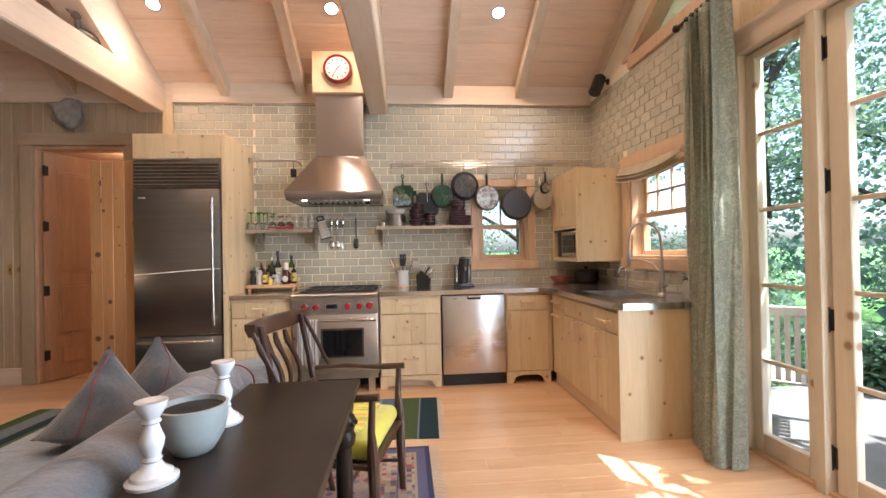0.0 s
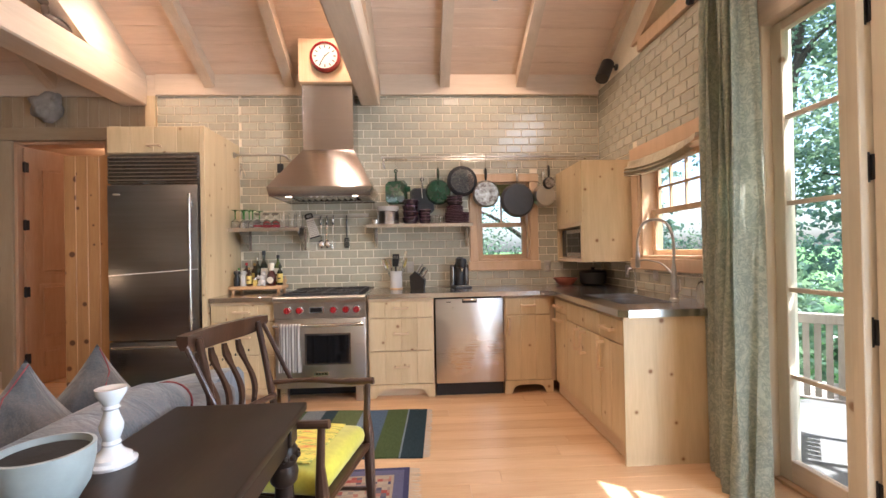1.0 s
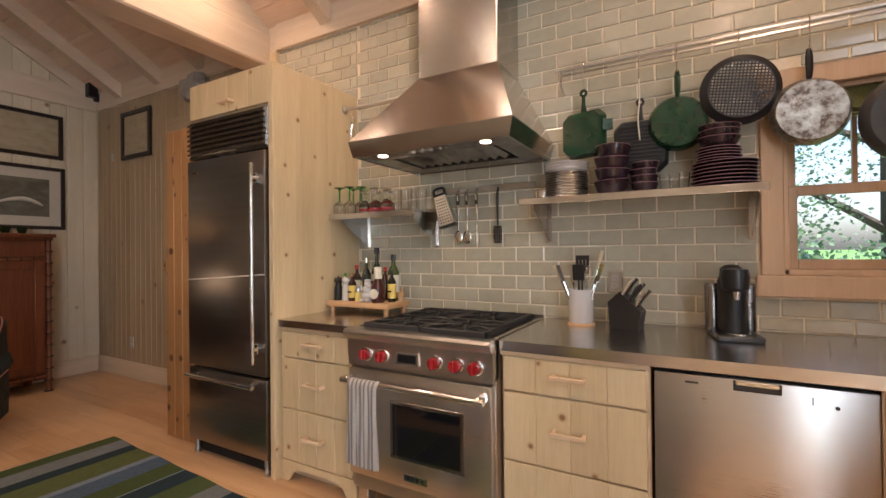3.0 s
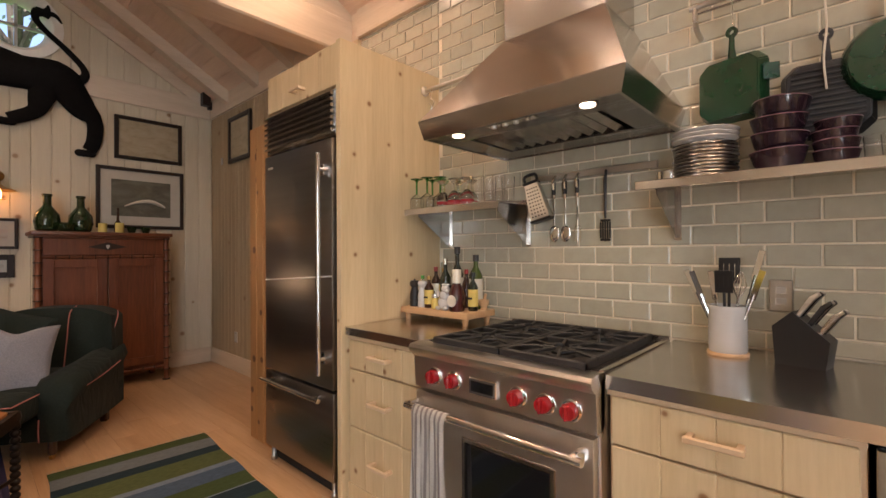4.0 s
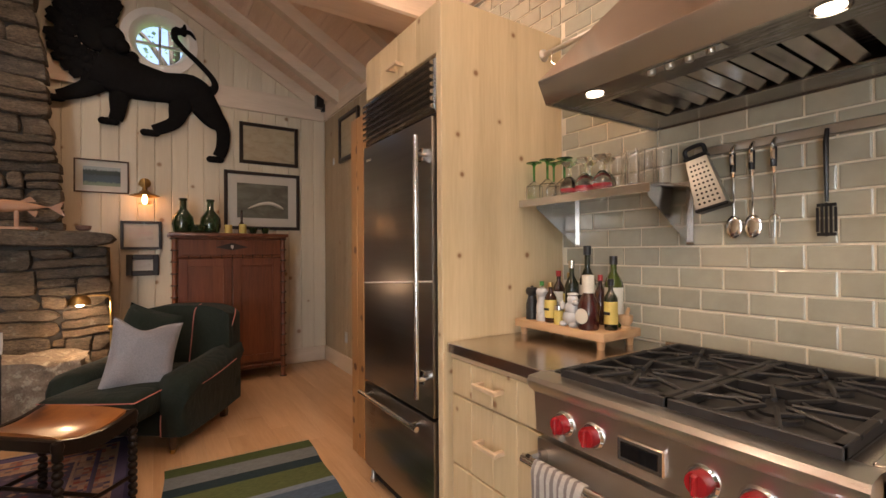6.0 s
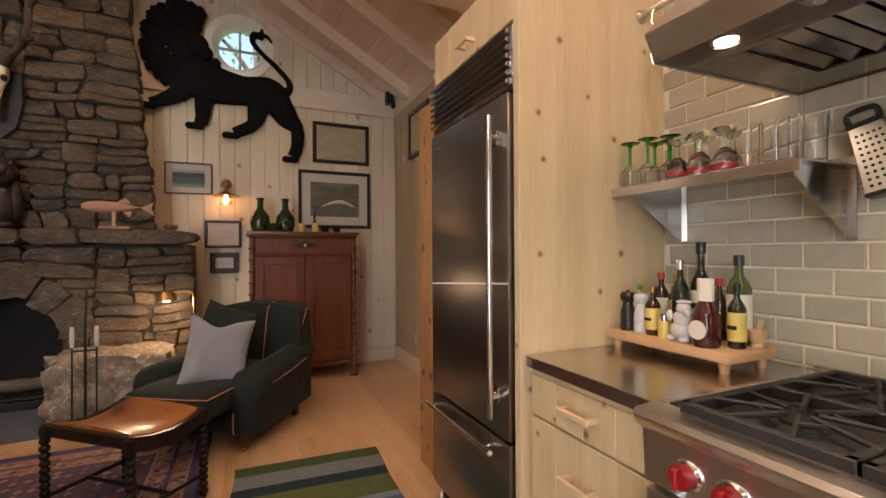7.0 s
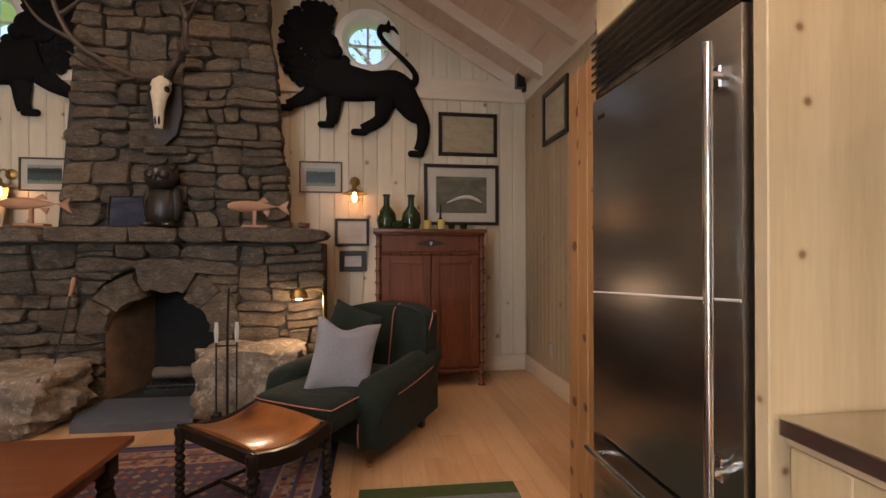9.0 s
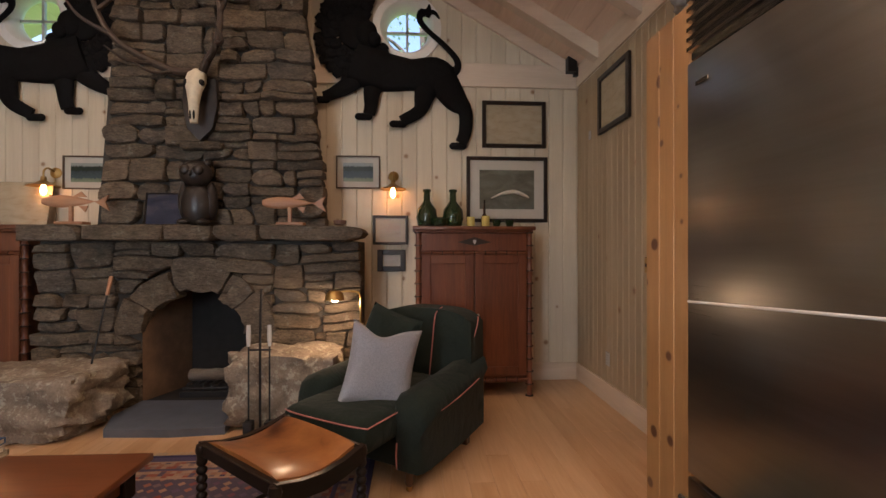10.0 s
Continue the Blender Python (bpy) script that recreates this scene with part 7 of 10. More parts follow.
def slumped_pillow(x, y, z, yaw, lean, chop, seed):
    """A square pillow standing on one corner, sunk into the seat and creased below its peak."""
    t = thing("throw_pillow", "grey linen throw pillow with a red stripe on the sofa", "pillow", pose(x, y, z, -lean, 0, yaw), "throw pillows on the sofa")
    bm = cushion(0.47, 0.47, 0.22, 26, 0.10, 0.022, seed)
    bmesh.ops.rotate(bm, verts=bm.verts[:], cent=(0, 0, 0), matrix=Matrix.Rotation(radians(43), 3, "Y"))
    for v in bm.verts:
        if v.co.z < 0:
            v.co.z *= 0.36
        v.co.x *= 0.62 if v.co.x > 0 else 0.80
        d = 0.21 - 0.5 * abs(v.co.x - chop) - v.co.z
        fold = 1 / (1 + math.exp(-d / 0.012))
        if v.co.y < 0:
            v.co.y -= 0.045 * fold * max(0, 1 - (v.co.x / 0.26) ** 2)
        else:
            v.co.y -= 0.02 * (1 - fold)
    front = [v.co.copy() for v in bm.verts if v.co.y < 0.01]
    path = []
    for i in range(22):
        q = i / 21
        px, pz = chop * min(1, q * 3) - 0.07 * q * q, 0.31 - 0.33 * q
        near = min(front, key=lambda c: (c.x - px) ** 2 + (c.z - pz) ** 2)
        path.append((px, near.y - 0.002, pz))
    path = [path[0]] + [(p[0], (o[1] + p[1] + n[1]) / 3, p[2]) for o, p, n in zip(path, path[1:], path[2:])] + [path[-1]]
    part("pad", bm, LINEN, t)
    part("stripe", tube(bmesh.new(), path, 0.0028, 5), REDLINE, t, "red woven stripe")


slumped_pillow(-1.355, 1.985, 0.56, 33, 10, -0.05, 14)
slumped_pillow(-1.345, 2.345, 0.545, 30, 10, 0.05, 19)

# ---------- console table ----------
tb = thing("console_table", "near-black worn wooden console table with turned legs", "table", pose(-0.5, 0.8, 0))
O = Matrix.Translation((0.5, -0.8, 0))
bm = bx(-0.725, -0.275, -0.35, 1.83, 0.722, 0.750, 0.006, 2)
part("tabletop", bm, DARKWOOD, tb, at=O)
bm = bx(-0.69, -0.31, -0.31, -0.29, 0.62, 0.722)
box(bm, -0.69, -0.31, 1.77, 1.79, 0.62, 0.722, 0.002)
box(bm, -0.69, -0.67, -0.31, 1.79, 0.62, 0.722, 0.002)
box(bm, -0.33, -0.31, -0.31, 1.79, 0.62, 0.722, 0.002)
part("apron", bm, DARKWOOD, tb, at=O)
for x in (-0.665, -0.335):
    for y in (-0.27, 1.75):
        bm = turned(bmesh.new(), [(0.022, 0.0), (0.030, 0.05), (0.02, 0.07), (0.028, 0.09), (0.034, 0.40), (0.030, 0.50), (0.044, 0.515), (0.048, 0.545), (0.040, 0.57), (0.048, 0.59), (0.046, 0.62), (0.034, 0.64)], x, y, 0, 14)
        box(bm, x - 0.036, x + 0.036, y - 0.036, y + 0.036, 0.635, 0.722, 0.003)
        leg = part("leg", bm, DARKWOOD, tb, "black turned leg with a carved collar", O)
        for i in range(10):
            a = i * math.pi / 5
            bm2 = bmesh.new()
            bmesh.ops.create_icosphere(bm2, subdivisions=1, radius=0.013, matrix=Matrix.Translation((x + 0.045 * math.cos(a), y + 0.045 * math.sin(a), 0.60)))
            part("carved_bead", bm2, DARKWOOD, leg)


def candlestick(x, y, h):
    t = thing("candlestick", "glossy white turned candlestick on the console table", "candlestick", pose(x, y, 0.75), "white candlesticks")
    s = h / 0.2
    prof = [(0.055, 0), (0.056, 0.008), (0.046, 0.014), (0.044, 0.022), (0.026, 0.036), (0.019, 0.05), (0.022, 0.056), (0.018, 0.064), (0.026, 0.09), (0.027, 0.104), (0.018, 0.13), (0.015, 0.142), (0.021, 0.148), (0.017, 0.156), (0.026, 0.172), (0.034, 0.186), (0.035, 0.2), (0.028, 0.2), (0.012, 0.196), (0, 0.195)]
    part("stick", turned(bmesh.new(), [(r, q * s) for r, q in prof], n=28), WHITE, t)


candlestick(-0.675, 1.04, 0.188)
candlestick(-0.655, 1.40, 0.192)
CELADON = plain("grey_celadon_glaze", (0.25, 0.27, 0.255), 0.4, 0, 0.12, 30, 0.08, coat=0.15)
solid("planter_bowl", turned(bmesh.new(), [(0.046, 0), (0.052, 0.004), (0.076, 0.045), (0.086, 0.095), (0.087, 0.125), (0.080, 0.126), (0.077, 0.095), (0.066, 0.045), (0.042, 0.012), (0, 0.01)], n=40), CELADON, "grey-blue glazed round bowl on the console table", "bowl", pose(-0.655, 1.20, 0.75))
# near-black disc added below the rim to darken the bowl's inside
DARKFILL = plain("near_black_fill", (0.009, 0.007, 0.005), 0.95, 0, 0.4, 60, 0.6)
solid("potting_soil", turned(bmesh.new(), [(0.070, 0.0), (0.0785, 0.01), (0.0, 0.014)], n=30), DARKFILL, "near-black disc filling the glazed bowl", "soil", pose(-0.655, 1.20, 0.852))

# ---------- spindle-back armchair ----------
YELLOW = plain("yellow_green_cushion", (0.42, 0.38, 0.03), 0.85, 0, 0.2, 40, 0.2, sheen=0.3)


def cushion_print(name):
    m, nt, b, link = nodes_of(name)
    v = coords(nt, (3, 26, 3), False)
    f = noise_of(nt, v, 2.2, 3, 0.5, 0.6)
    c = ramp(nt, f, [(0.0, (0.62, 0.50, 0.06)), (0.50, (0.66, 0.55, 0.10)), (0.54, (0.10, 0.22, 0.05)), (0.60, (0.66, 0.52, 0.10)), (0.72, (0.55, 0.12, 0.05)), (0.78, (0.66, 0.55, 0.12))])
    link(c, b.inputs["Base Color"])
    b.inputs["Roughness"].default_value = 0.9
    return m


PRINT = cushion_print("yellow_printed_cloth")
ch = thing("armchair_wooden", "dark brown wooden armchair with a slatted back", "chair", pose(-0.165, 2.09, 0, 0, 0, -11))
O = Matrix.Diagonal((1.2, 0.90, 1, 1)) @ Matrix.Translation((0.19, -2.115, 0))
for y, yt in ((1.87, 1.90), (2.36, 2.36)):
    part("back_post", tube(bmesh.new(), curve([(-0.50, y, 0.0), (-0.54, y, 0.25), (-0.56, y, 0.45), (-0.60, yt, 0.72), (-0.64, yt, 0.955)], 4), [0.013] * 4 + [0.016] * 8 + [0.014] * 4 + [0.012], 10), BROWN, ch, at=O)
bm = bmesh.new()
k = 14
ring = []
for i in range(k + 1):
    u = i / k
    y = 1.81 + 0.62 * u
    bow = -0.035 * (1 - (2 * u - 1) ** 2)
    x = -0.645 + bow
    w = 0.014 + 0.006 * abs(2 * u - 1) ** 3
    ring.append([bm.verts.new(p) for p in ((x - w, y, 0.975), (x + w, y, 0.975), (x + w, y, 0.945), (x + 0.008, y, 0.895 + 0.025 * abs(2 * u - 1) ** 4), (x - 0.006, y, 0.895 + 0.025 * abs(2 * u - 1) ** 4), (x - w, y, 0.95))])
for a, b in zip(ring, ring[1:]):
    for i in range(6):
        bm.faces.new((a[i], a[(i + 1) % 6], b[(i + 1) % 6], b[i]))
bm.faces.new(ring[0])
bm.faces.new(ring[-1][::-1])
part("top_rail", bm, BROWN, ch, "broad curved top rail", O)
part("lower_rail", tube(bmesh.new(), curve([(-0.575, 1.88, 0.60), (-0.60, 2.12, 0.60), (-0.575, 2.36, 0.60)], 5), 0.015, 8), BROWN, ch, at=O)
for i in range(4):
    y = 1.965 + 0.10 * i
    bow = -0.03 * (1 - ((y - 2.12) / 0.3) ** 2)
    pts, wid = [], []
    bm = bmesh.new()
    prev = None
    for q in range(13):
        u = q / 12
        z = 0.60 + 0.285 * u
        w = 0.011 + 0.011 * math.exp(-((u - 0.82) / 0.10) ** 2) + 0.004 * math.exp(-((u - 0.3) / 0.2) ** 2)
        x = -0.595 - 0.045 * u + bow + 0.018 * math.sin(u * math.pi * 1.6)
        cur = [bm.verts.new(p) for p in ((x - 0.006, y - w, z), (x + 0.006, y - w, z), (x + 0.006, y + w, z), (x - 0.006, y + w, z))]
        if prev:
            for c in range(4):
                bm.faces.new((prev[c], prev[(c + 1) % 4], cur[(c + 1) % 4], cur[c]))
        else:
            bm.faces.new(cur)
        prev = cur
    bm.faces.new(prev)
    sl = part("splat", bm, BROWN, ch, "wavy pierced back slat", O)
    part("pierced_hole", turned(bmesh.new(), [(0.006, 0.0), (0.006, 0.001)], -0.625 + bow + 0.012, y, 0.835, 10, "x"), DARKGAP, sl)
for y, yo in ((1.87, 1.82), (2.36, 2.41)):
    part("armrest", tube(bmesh.new(), curve([(-0.60, y, 0.66), (-0.45, yo, 0.665), (-0.30, yo, 0.66), (-0.175, yo, 0.668)], 5), [0.011] * 5 + [0.013] * 6 + [0.016] * 4 + [0.017], 10), BROWN, ch, at=O)
    part("front_leg", tube(bmesh.new(), [(-0.19, yo, 0), (-0.195, yo, 0.2), (-0.20, yo, 0.42), (-0.205, yo, 0.52), (-0.20, yo, 0.655)], [0.014, 0.02, 0.022, 0.014, 0.012], 10), BROWN, ch, at=O)
    part("stretcher", tube(bmesh.new(), [(-0.52, y, 0.16), (-0.19, yo, 0.16)], 0.010, 8), BROWN, ch, at=O)
    part("side_rail", tube(bmesh.new(), [(-0.555, y, 0.37), (-0.2, yo, 0.37)], 0.014, 8), BROWN, ch, at=O)
    part("arm_spindle", tube(bmesh.new(), curve([(-0.645, yo - 0.0, 0.95), (-0.60, yo, 0.85), (-0.545, yo, 0.72), (-0.52, yo, 0.665)], 4), 0.010, 8), BROWN, ch, at=O)
part("front_rail", tube(bmesh.new(), [(-0.2, 1.82, 0.37), (-0.2, 2.41, 0.37)], 0.014, 8), BROWN, ch, at=O)
part("stretcher", tube(bmesh.new(), [(-0.36, 1.845, 0.16), (-0.36, 2.385, 0.16)], 0.010, 8), BROWN, ch, at=O)
part("seat", bx(-0.56, -0.19, 1.86, 2.37, 0.36, 0.385, 0.004), BROWN, ch, at=O)
sc = thing("seat_cushion", "yellow-green printed seat cushion on the wooden armchair", "cushion", pose(-0.375, 2.13, 0.385, 0, 0, -11))
part("pad", soft_box(0.40, 0.50, 0.085, 0.04, 4, 0.02), YELLOW, sc)
part("printed_panel", bx(-0.15, 0.12, -0.19, 0.19, 0.100, 0.1055, 0.002), PRINT, sc, "printed cloth panel")

# ---------- rugs ----------
NAVY, GREEN, BLUE, GREYB, MOSS, PALEB = (0.020, 0.036, 0.045), (0.055, 0.08, 0.032), (0.065, 0.10, 0.15), (0.135, 0.155, 0.165), (0.085, 0.108, 0.045), (0.16, 0.20, 0.25)
order = [(0.14, NAVY), (0.012, PALEB), (0.16, GREEN), (0.15, BLUE), (0.05, PALEB), (0.20, MOSS), (0.10, NAVY), (0.15, GREYB), (0.18, GREEN)]
stops, p, i = [], -1.68, 0
while p < 1.68:
    w, c = order[i % len(order)]
    stops.append((p, c))
    p += w * 1.0
    i += 1


def banded(name, lo, hi, stops):
    """Bands of colour by nested comparisons along x, for more bands than one ramp holds."""
    m, nt, b, link = nodes_of(name)
    tc = nt.nodes.new("ShaderNodeTexCoord")
    sep = nt.nodes.new("ShaderNodeSeparateXYZ")
    link(tc.outputs["Object"], sep.inputs[0])
    f = noise_of(nt, coords(nt, (60, 10, 10), False), 3, 4, 0.7)
    out = None
    for p, c in stops:
        if out is None:
            out = c
            continue
        g = nt.nodes.new("ShaderNodeMath")
        g.operation = "GREATER_THAN"
        link(sep.outputs[0], g.inputs[0])
        g.inputs[1].default_value = p
        out = mix(nt, g.outputs[0], out, c)
    col = mix(nt, 0.55, out, ramp(nt, f, [(0.25, grey(0.35)), (0.75, grey(1.5))]), "MULTIPLY")
    link(col, b.inputs["Base Color"])
    b.inputs["Roughness"].default_value = 0.95
    b.inputs["Specular IOR Level"].default_value = 0.1
    bump(nt, b, f, 0.6, 0.003)
    return m


rug = thing("kilim_runner", "striped green, navy and blue flat-woven runner", "rug", pose(-1.53, 3.48, 0, 0, 0, -2.7))
bm = bmesh.new()
k = 60
top, bot = [], []
for i in range(k + 1):
    x = -1.68 + 3.36 * i / k
    e = 0.004 * math.sin(i * 0.7)
    top.append([bm.verts.new((x, y + e, 0.009 + 0.0012 * math.sin(i * 0.4 + y * 5))) for y in (-0.42, -0.2, 0.0, 0.2, 0.42)])
    bot.append([bm.verts.new((x, y + e, 0.0005)) for y in (-0.42, 0.42)])
for a, b, c, d in zip(top, top[1:], bot, bot[1:]):
    for q in range(4):
        bm.faces.new((a[q], b[q], b[q + 1], a[q + 1]))
    bm.faces.new((a[0], c[0], d[0], b[0]))
    bm.faces.new((a[4], b[4], d[1], c[1]))
part("weave", bm, banded("kilim_stripes", -1.68, 1.68, [(-q, c) for q, c in zip([s[0] for s in stops[1:]] + [1.68], [s[1] for s in stops])][::-1]), rug)
FRINGE = plain("cream_fringe", (0.50, 0.44, 0.34), 0.9)
rr = random.Random(4)
for s in (-1, 1):
    bm = bmesh.new()
    for i in range(60):
        y = -0.41 + 0.82 * i / 59
        tube(bm, [(s * 1.68, y, 0.005), (s * (1.70 + rr.uniform(0, 0.01)), y + rr.uniform(-0.006, 0.006), 0.004), (s * (1.715 + rr.uniform(0, 0.012)), y + rr.uniform(-0.012, 0.012), 0.003)], 0.0018, 4)
    tagged(part("fringe", bm, FRINGE, rug, "cream cotton fringe"), kind="stuff")


def oriental(name, w, d, ground, accents):
    """Borders by distance from the rug's edge, small motifs by cells."""
    m, nt, b, link = nodes_of(name)
    tc = nt.nodes.new("ShaderNodeTexCoord")
    sep = nt.nodes.new("ShaderNodeSeparateXYZ")
    link(tc.outputs["Object"], sep.inputs[0])

    def edge(socket, half):
        a = nt.nodes.new("ShaderNodeMath")
        a.operation = "ABSOLUTE"
        link(socket, a.inputs[0])
        s = nt.nodes.new("ShaderNodeMath")
        s.operation = "SUBTRACT"
        s.inputs[0].default_value = half
        link(a.outputs[0], s.inputs[1])
        return s.outputs[0]
    mn = nt.nodes.new("ShaderNodeMath")
    mn.operation = "MINIMUM"
    link(edge(sep.outputs[0], w / 2), mn.inputs[0])
    link(edge(sep.outputs[1], d / 2), mn.inputs[1])
    cell = node(nt, "ShaderNodeTexVoronoi", Scale=16.0, Randomness=0.25)
    cell.distance = "MANHATTAN"
    link(tc.outputs["Object"], cell.inputs["Vector"])
    fine = node(nt, "ShaderNodeTexVoronoi", Scale=34.0, Randomness=0.15)
    fine.distance = "CHEBYCHEV"
    link(tc.outputs["Object"], fine.inputs["Vector"])
    sc_ = nt.nodes.new("ShaderNodeSeparateColor")
    link(cell.outputs["Color"], sc_.inputs[0])
    motif = ramp(nt, sc_.outputs[0], [(i / (len(accents) - 1), c) for i, c in enumerate(accents)])
    inside = mix(nt, ramp(nt, cell.outputs["Distance"], [(0.42, grey(1)), (0.46, grey(0))]), ground, motif)
    sf = nt.nodes.new("ShaderNodeSeparateColor")
    link(fine.outputs["Color"], sf.inputs[0])
    bordermotif = ramp(nt, sf.outputs[1], [(0.0, accents[0]), (0.35, accents[1]), (0.65, accents[-1]), (1.0, accents[2])])
    col = inside
    bands = [(0.30, accents[1]), (0.285, bordermotif), (0.20, accents[3]), (0.19, ground), (0.175, bordermotif), (0.10, accents[1]), (0.085, accents[3]), (0.03, accents[0])]
    for p, c in bands:
        g = nt.nodes.new("ShaderNodeMath")
        g.operation = "LESS_THAN"
        link(mn.outputs[0], g.inputs[0])
        g.inputs[1].default_value = p
        col = mix(nt, g.outputs[0], col, c)
    f = noise_of(nt, coords(nt, (1, 1, 1), False), 180, 3, 0.7)
    col = mix(nt, 0.5, col, ramp(nt, f, [(0.2, grey(0.4)), (0.8, grey(1.4))]), "MULTIPLY")
    link(col, b.inputs["Base Color"])
    b.inputs["Roughness"].default_value = 0.95
    b.inputs["Specular IOR Level"].default_value = 0.1
    bump(nt, b, f, 0.5, 0.003)
    return m


def fringed_rug(label, w, d, at, mat, ends="y"):
    t = thing("oriental_rug", label, "rug", at, "patterned rugs")
    part("rug_field", bx(-w / 2, w / 2, -d / 2, d / 2, 0.0005, 0.009, 0.002), mat, t)
    bm = bmesh.new()
    n_ = int((w if ends == "y" else d) / 0.012)
    for s in (-1, 1):
        for i in range(n_):
            u = -0.5 + (i + 0.5) / n_
            j = rr.uniform(-0.012, 0.012)
            if ends == "y":
                tube(bm, [(u * w, s * d / 2, 0.005), (u * w + j, s * (d / 2 + 0.05 + rr.uniform(0, 0.02)), 0.002)], 0.0016, 3)
            else:
                tube(bm, [(s * w / 2, u * d, 0.005), (s * (w / 2 + 0.05 + rr.uniform(0, 0.02)), u * d + j, 0.002)], 0.0016, 3)
    tagged(part("fringe", bm, FRINGE, t, "cream cotton fringe"), kind="stuff")
    return t


PAT1 = oriental("faded_oriental_pattern", 1.50, 2.7, (0.28, 0.20, 0.16), [(0.05, 0.05, 0.10), (0.30, 0.24, 0.18), (0.28, 0.06, 0.05), (0.10, 0.10, 0.16), (0.36, 0.30, 0.22)])
fringed_rug("faded red and blue patterned rug under the wooden armchair", 1.50, 2.7, pose(-0.70, 1.51, 0), PAT1, "x")
PAT2 = oriental("blue_red_oriental_pattern", 2.2, 3.7, (0.085, 0.07, 0.105), [(0.05, 0.045, 0.10), (0.34, 0.23, 0.17), (0.24, 0.065, 0.05), (0.09, 0.075, 0.14), (0.30, 0.20, 0.14)])
fringed_rug("blue and red patterned rug before the fireplace", 2.2, 3.7, pose(-2.88, 1.13, 0), PAT2, "x")

# ---------- fireplace ----------


def stone_material(name):
    m, nt, b, link = nodes_of(name)
    oi = nt.nodes.new("ShaderNodeObjectInfo")
    base = ramp(nt, oi.outputs["Random"], [(0.0, (0.075, 0.064, 0.05)), (0.25, (0.14, 0.112, 0.08)), (0.5, (0.20, 0.15, 0.098)), (0.75, (0.115, 0.103, 0.088)), (1.0, (0.28, 0.205, 0.13))])
    v = coords(nt, (1, 1, 2.2))
    f = noise_of(nt, v, 7, 6, 0.65, 0.4)
    g = noise_of(nt, v, 45, 5, 0.7)
    li = noise_of(nt, coords(nt), 13, 4, 0.6)
    c = mix(nt, 0.55, base, ramp(nt, f, [(0.3, (0.035, 0.03, 0.024)), (0.52, (0.13, 0.10, 0.07)), (0.75, (0.28, 0.22, 0.15))]))
    c = mix(nt, ramp(nt, li, [(0.62, grey(0.0)), (0.70, grey(0.55))]), c, (0.26, 0.245, 0.20))
    streak = noise_of(nt, coords(nt, (1, 1, 5)), 16, 5, 0.7, 0.8)
    c = mix(nt, 0.75, c, ramp(nt, streak, [(0.32, grey(0.42)), (0.5, grey(1.0)), (0.7, grey(1.45))]), "MULTIPLY")
    c = mix(nt, 0.7, c, ramp(nt, g, [(0.25, grey(0.3)), (0.75, grey(1.5))]), "MULTIPLY")
    link(c, b.inputs["Base Color"])
    b.inputs["Roughness"].default_value = 0.85
    b.inputs["Specular IOR Level"].default_value = 0.25
    add = nt.nodes.new("ShaderNodeMath")
    link(streak, add.inputs[0])
    link(g, add.inputs[1])
    bump(nt, b, add.outputs[0], 1.0, 0.016)
    return m


STONE = stone_material("grey_brown_fieldstone")


def granite(name):
    """Pale granite with crusts of lichen and dark streaks."""
    m, nt, b, link = nodes_of(name)
    v = coords(nt)
    f, g, k = noise_of(nt, v, 6, 6, 0.65, 0.5), noise_of(nt, v, 70, 4, 0.7), noise_of(nt, v, 17, 5, 0.65)
    c = ramp(nt, f, [(0.28, (0.11, 0.085, 0.062)), (0.5, (0.24, 0.19, 0.14)), (0.72, (0.36, 0.30, 0.23))])
    c = mix(nt, ramp(nt, k, [(0.54, grey(0.0)), (0.60, grey(0.75))]), c, (0.42, 0.39, 0.30))
    c = mix(nt, 0.6, c, ramp(nt, g, [(0.25, grey(0.4)), (0.75, grey(1.3))]), "MULTIPLY")
    link(c, b.inputs["Base Color"])
    b.inputs["Roughness"].default_value = 0.9
    add = nt.nodes.new("ShaderNodeMath")
    link(k, add.inputs[0])
    link(g, add.inputs[1])
    bump(nt, b, add.outputs[0], 0.8, 0.012)
    return m


PALESTONE = granite("lichened_granite")
SOOT = plain("sooty_masonry", (0.012, 0.010, 0.009), 0.95, 0, 0.5, 12, 0.5)
FIREBRICK = plain("tan_firebrick", (0.15, 0.085, 0.043), 0.9, 0, 0.6, 6, 0.5)
MORTAR = plain("dark_mortar", (0.05, 0.045, 0.038), 0.95, 0, 0.3, 40, 0.5)
SLATE = plain("blue_grey_slate", (0.085, 0.102, 0.135), 0.55, 0, 0.25, 10, 0.4)
rs = random.Random(21)


def warp(y, z):
    """A gentle drift of the joints, shared by neighbouring stones."""
    p = Vector((y * 2.6, z * 3.4, 0.3))
    q = Vector((y * 7.0, z * 9.0, 4.3))
    return (y + 0.035 * noise.noise(p) + 0.012 * noise.noise(q), z + 0.030 * noise.noise(p + Vector((9, 3, 7))) + 0.010 * noise.noise(q + Vector((2, 8, 1))))


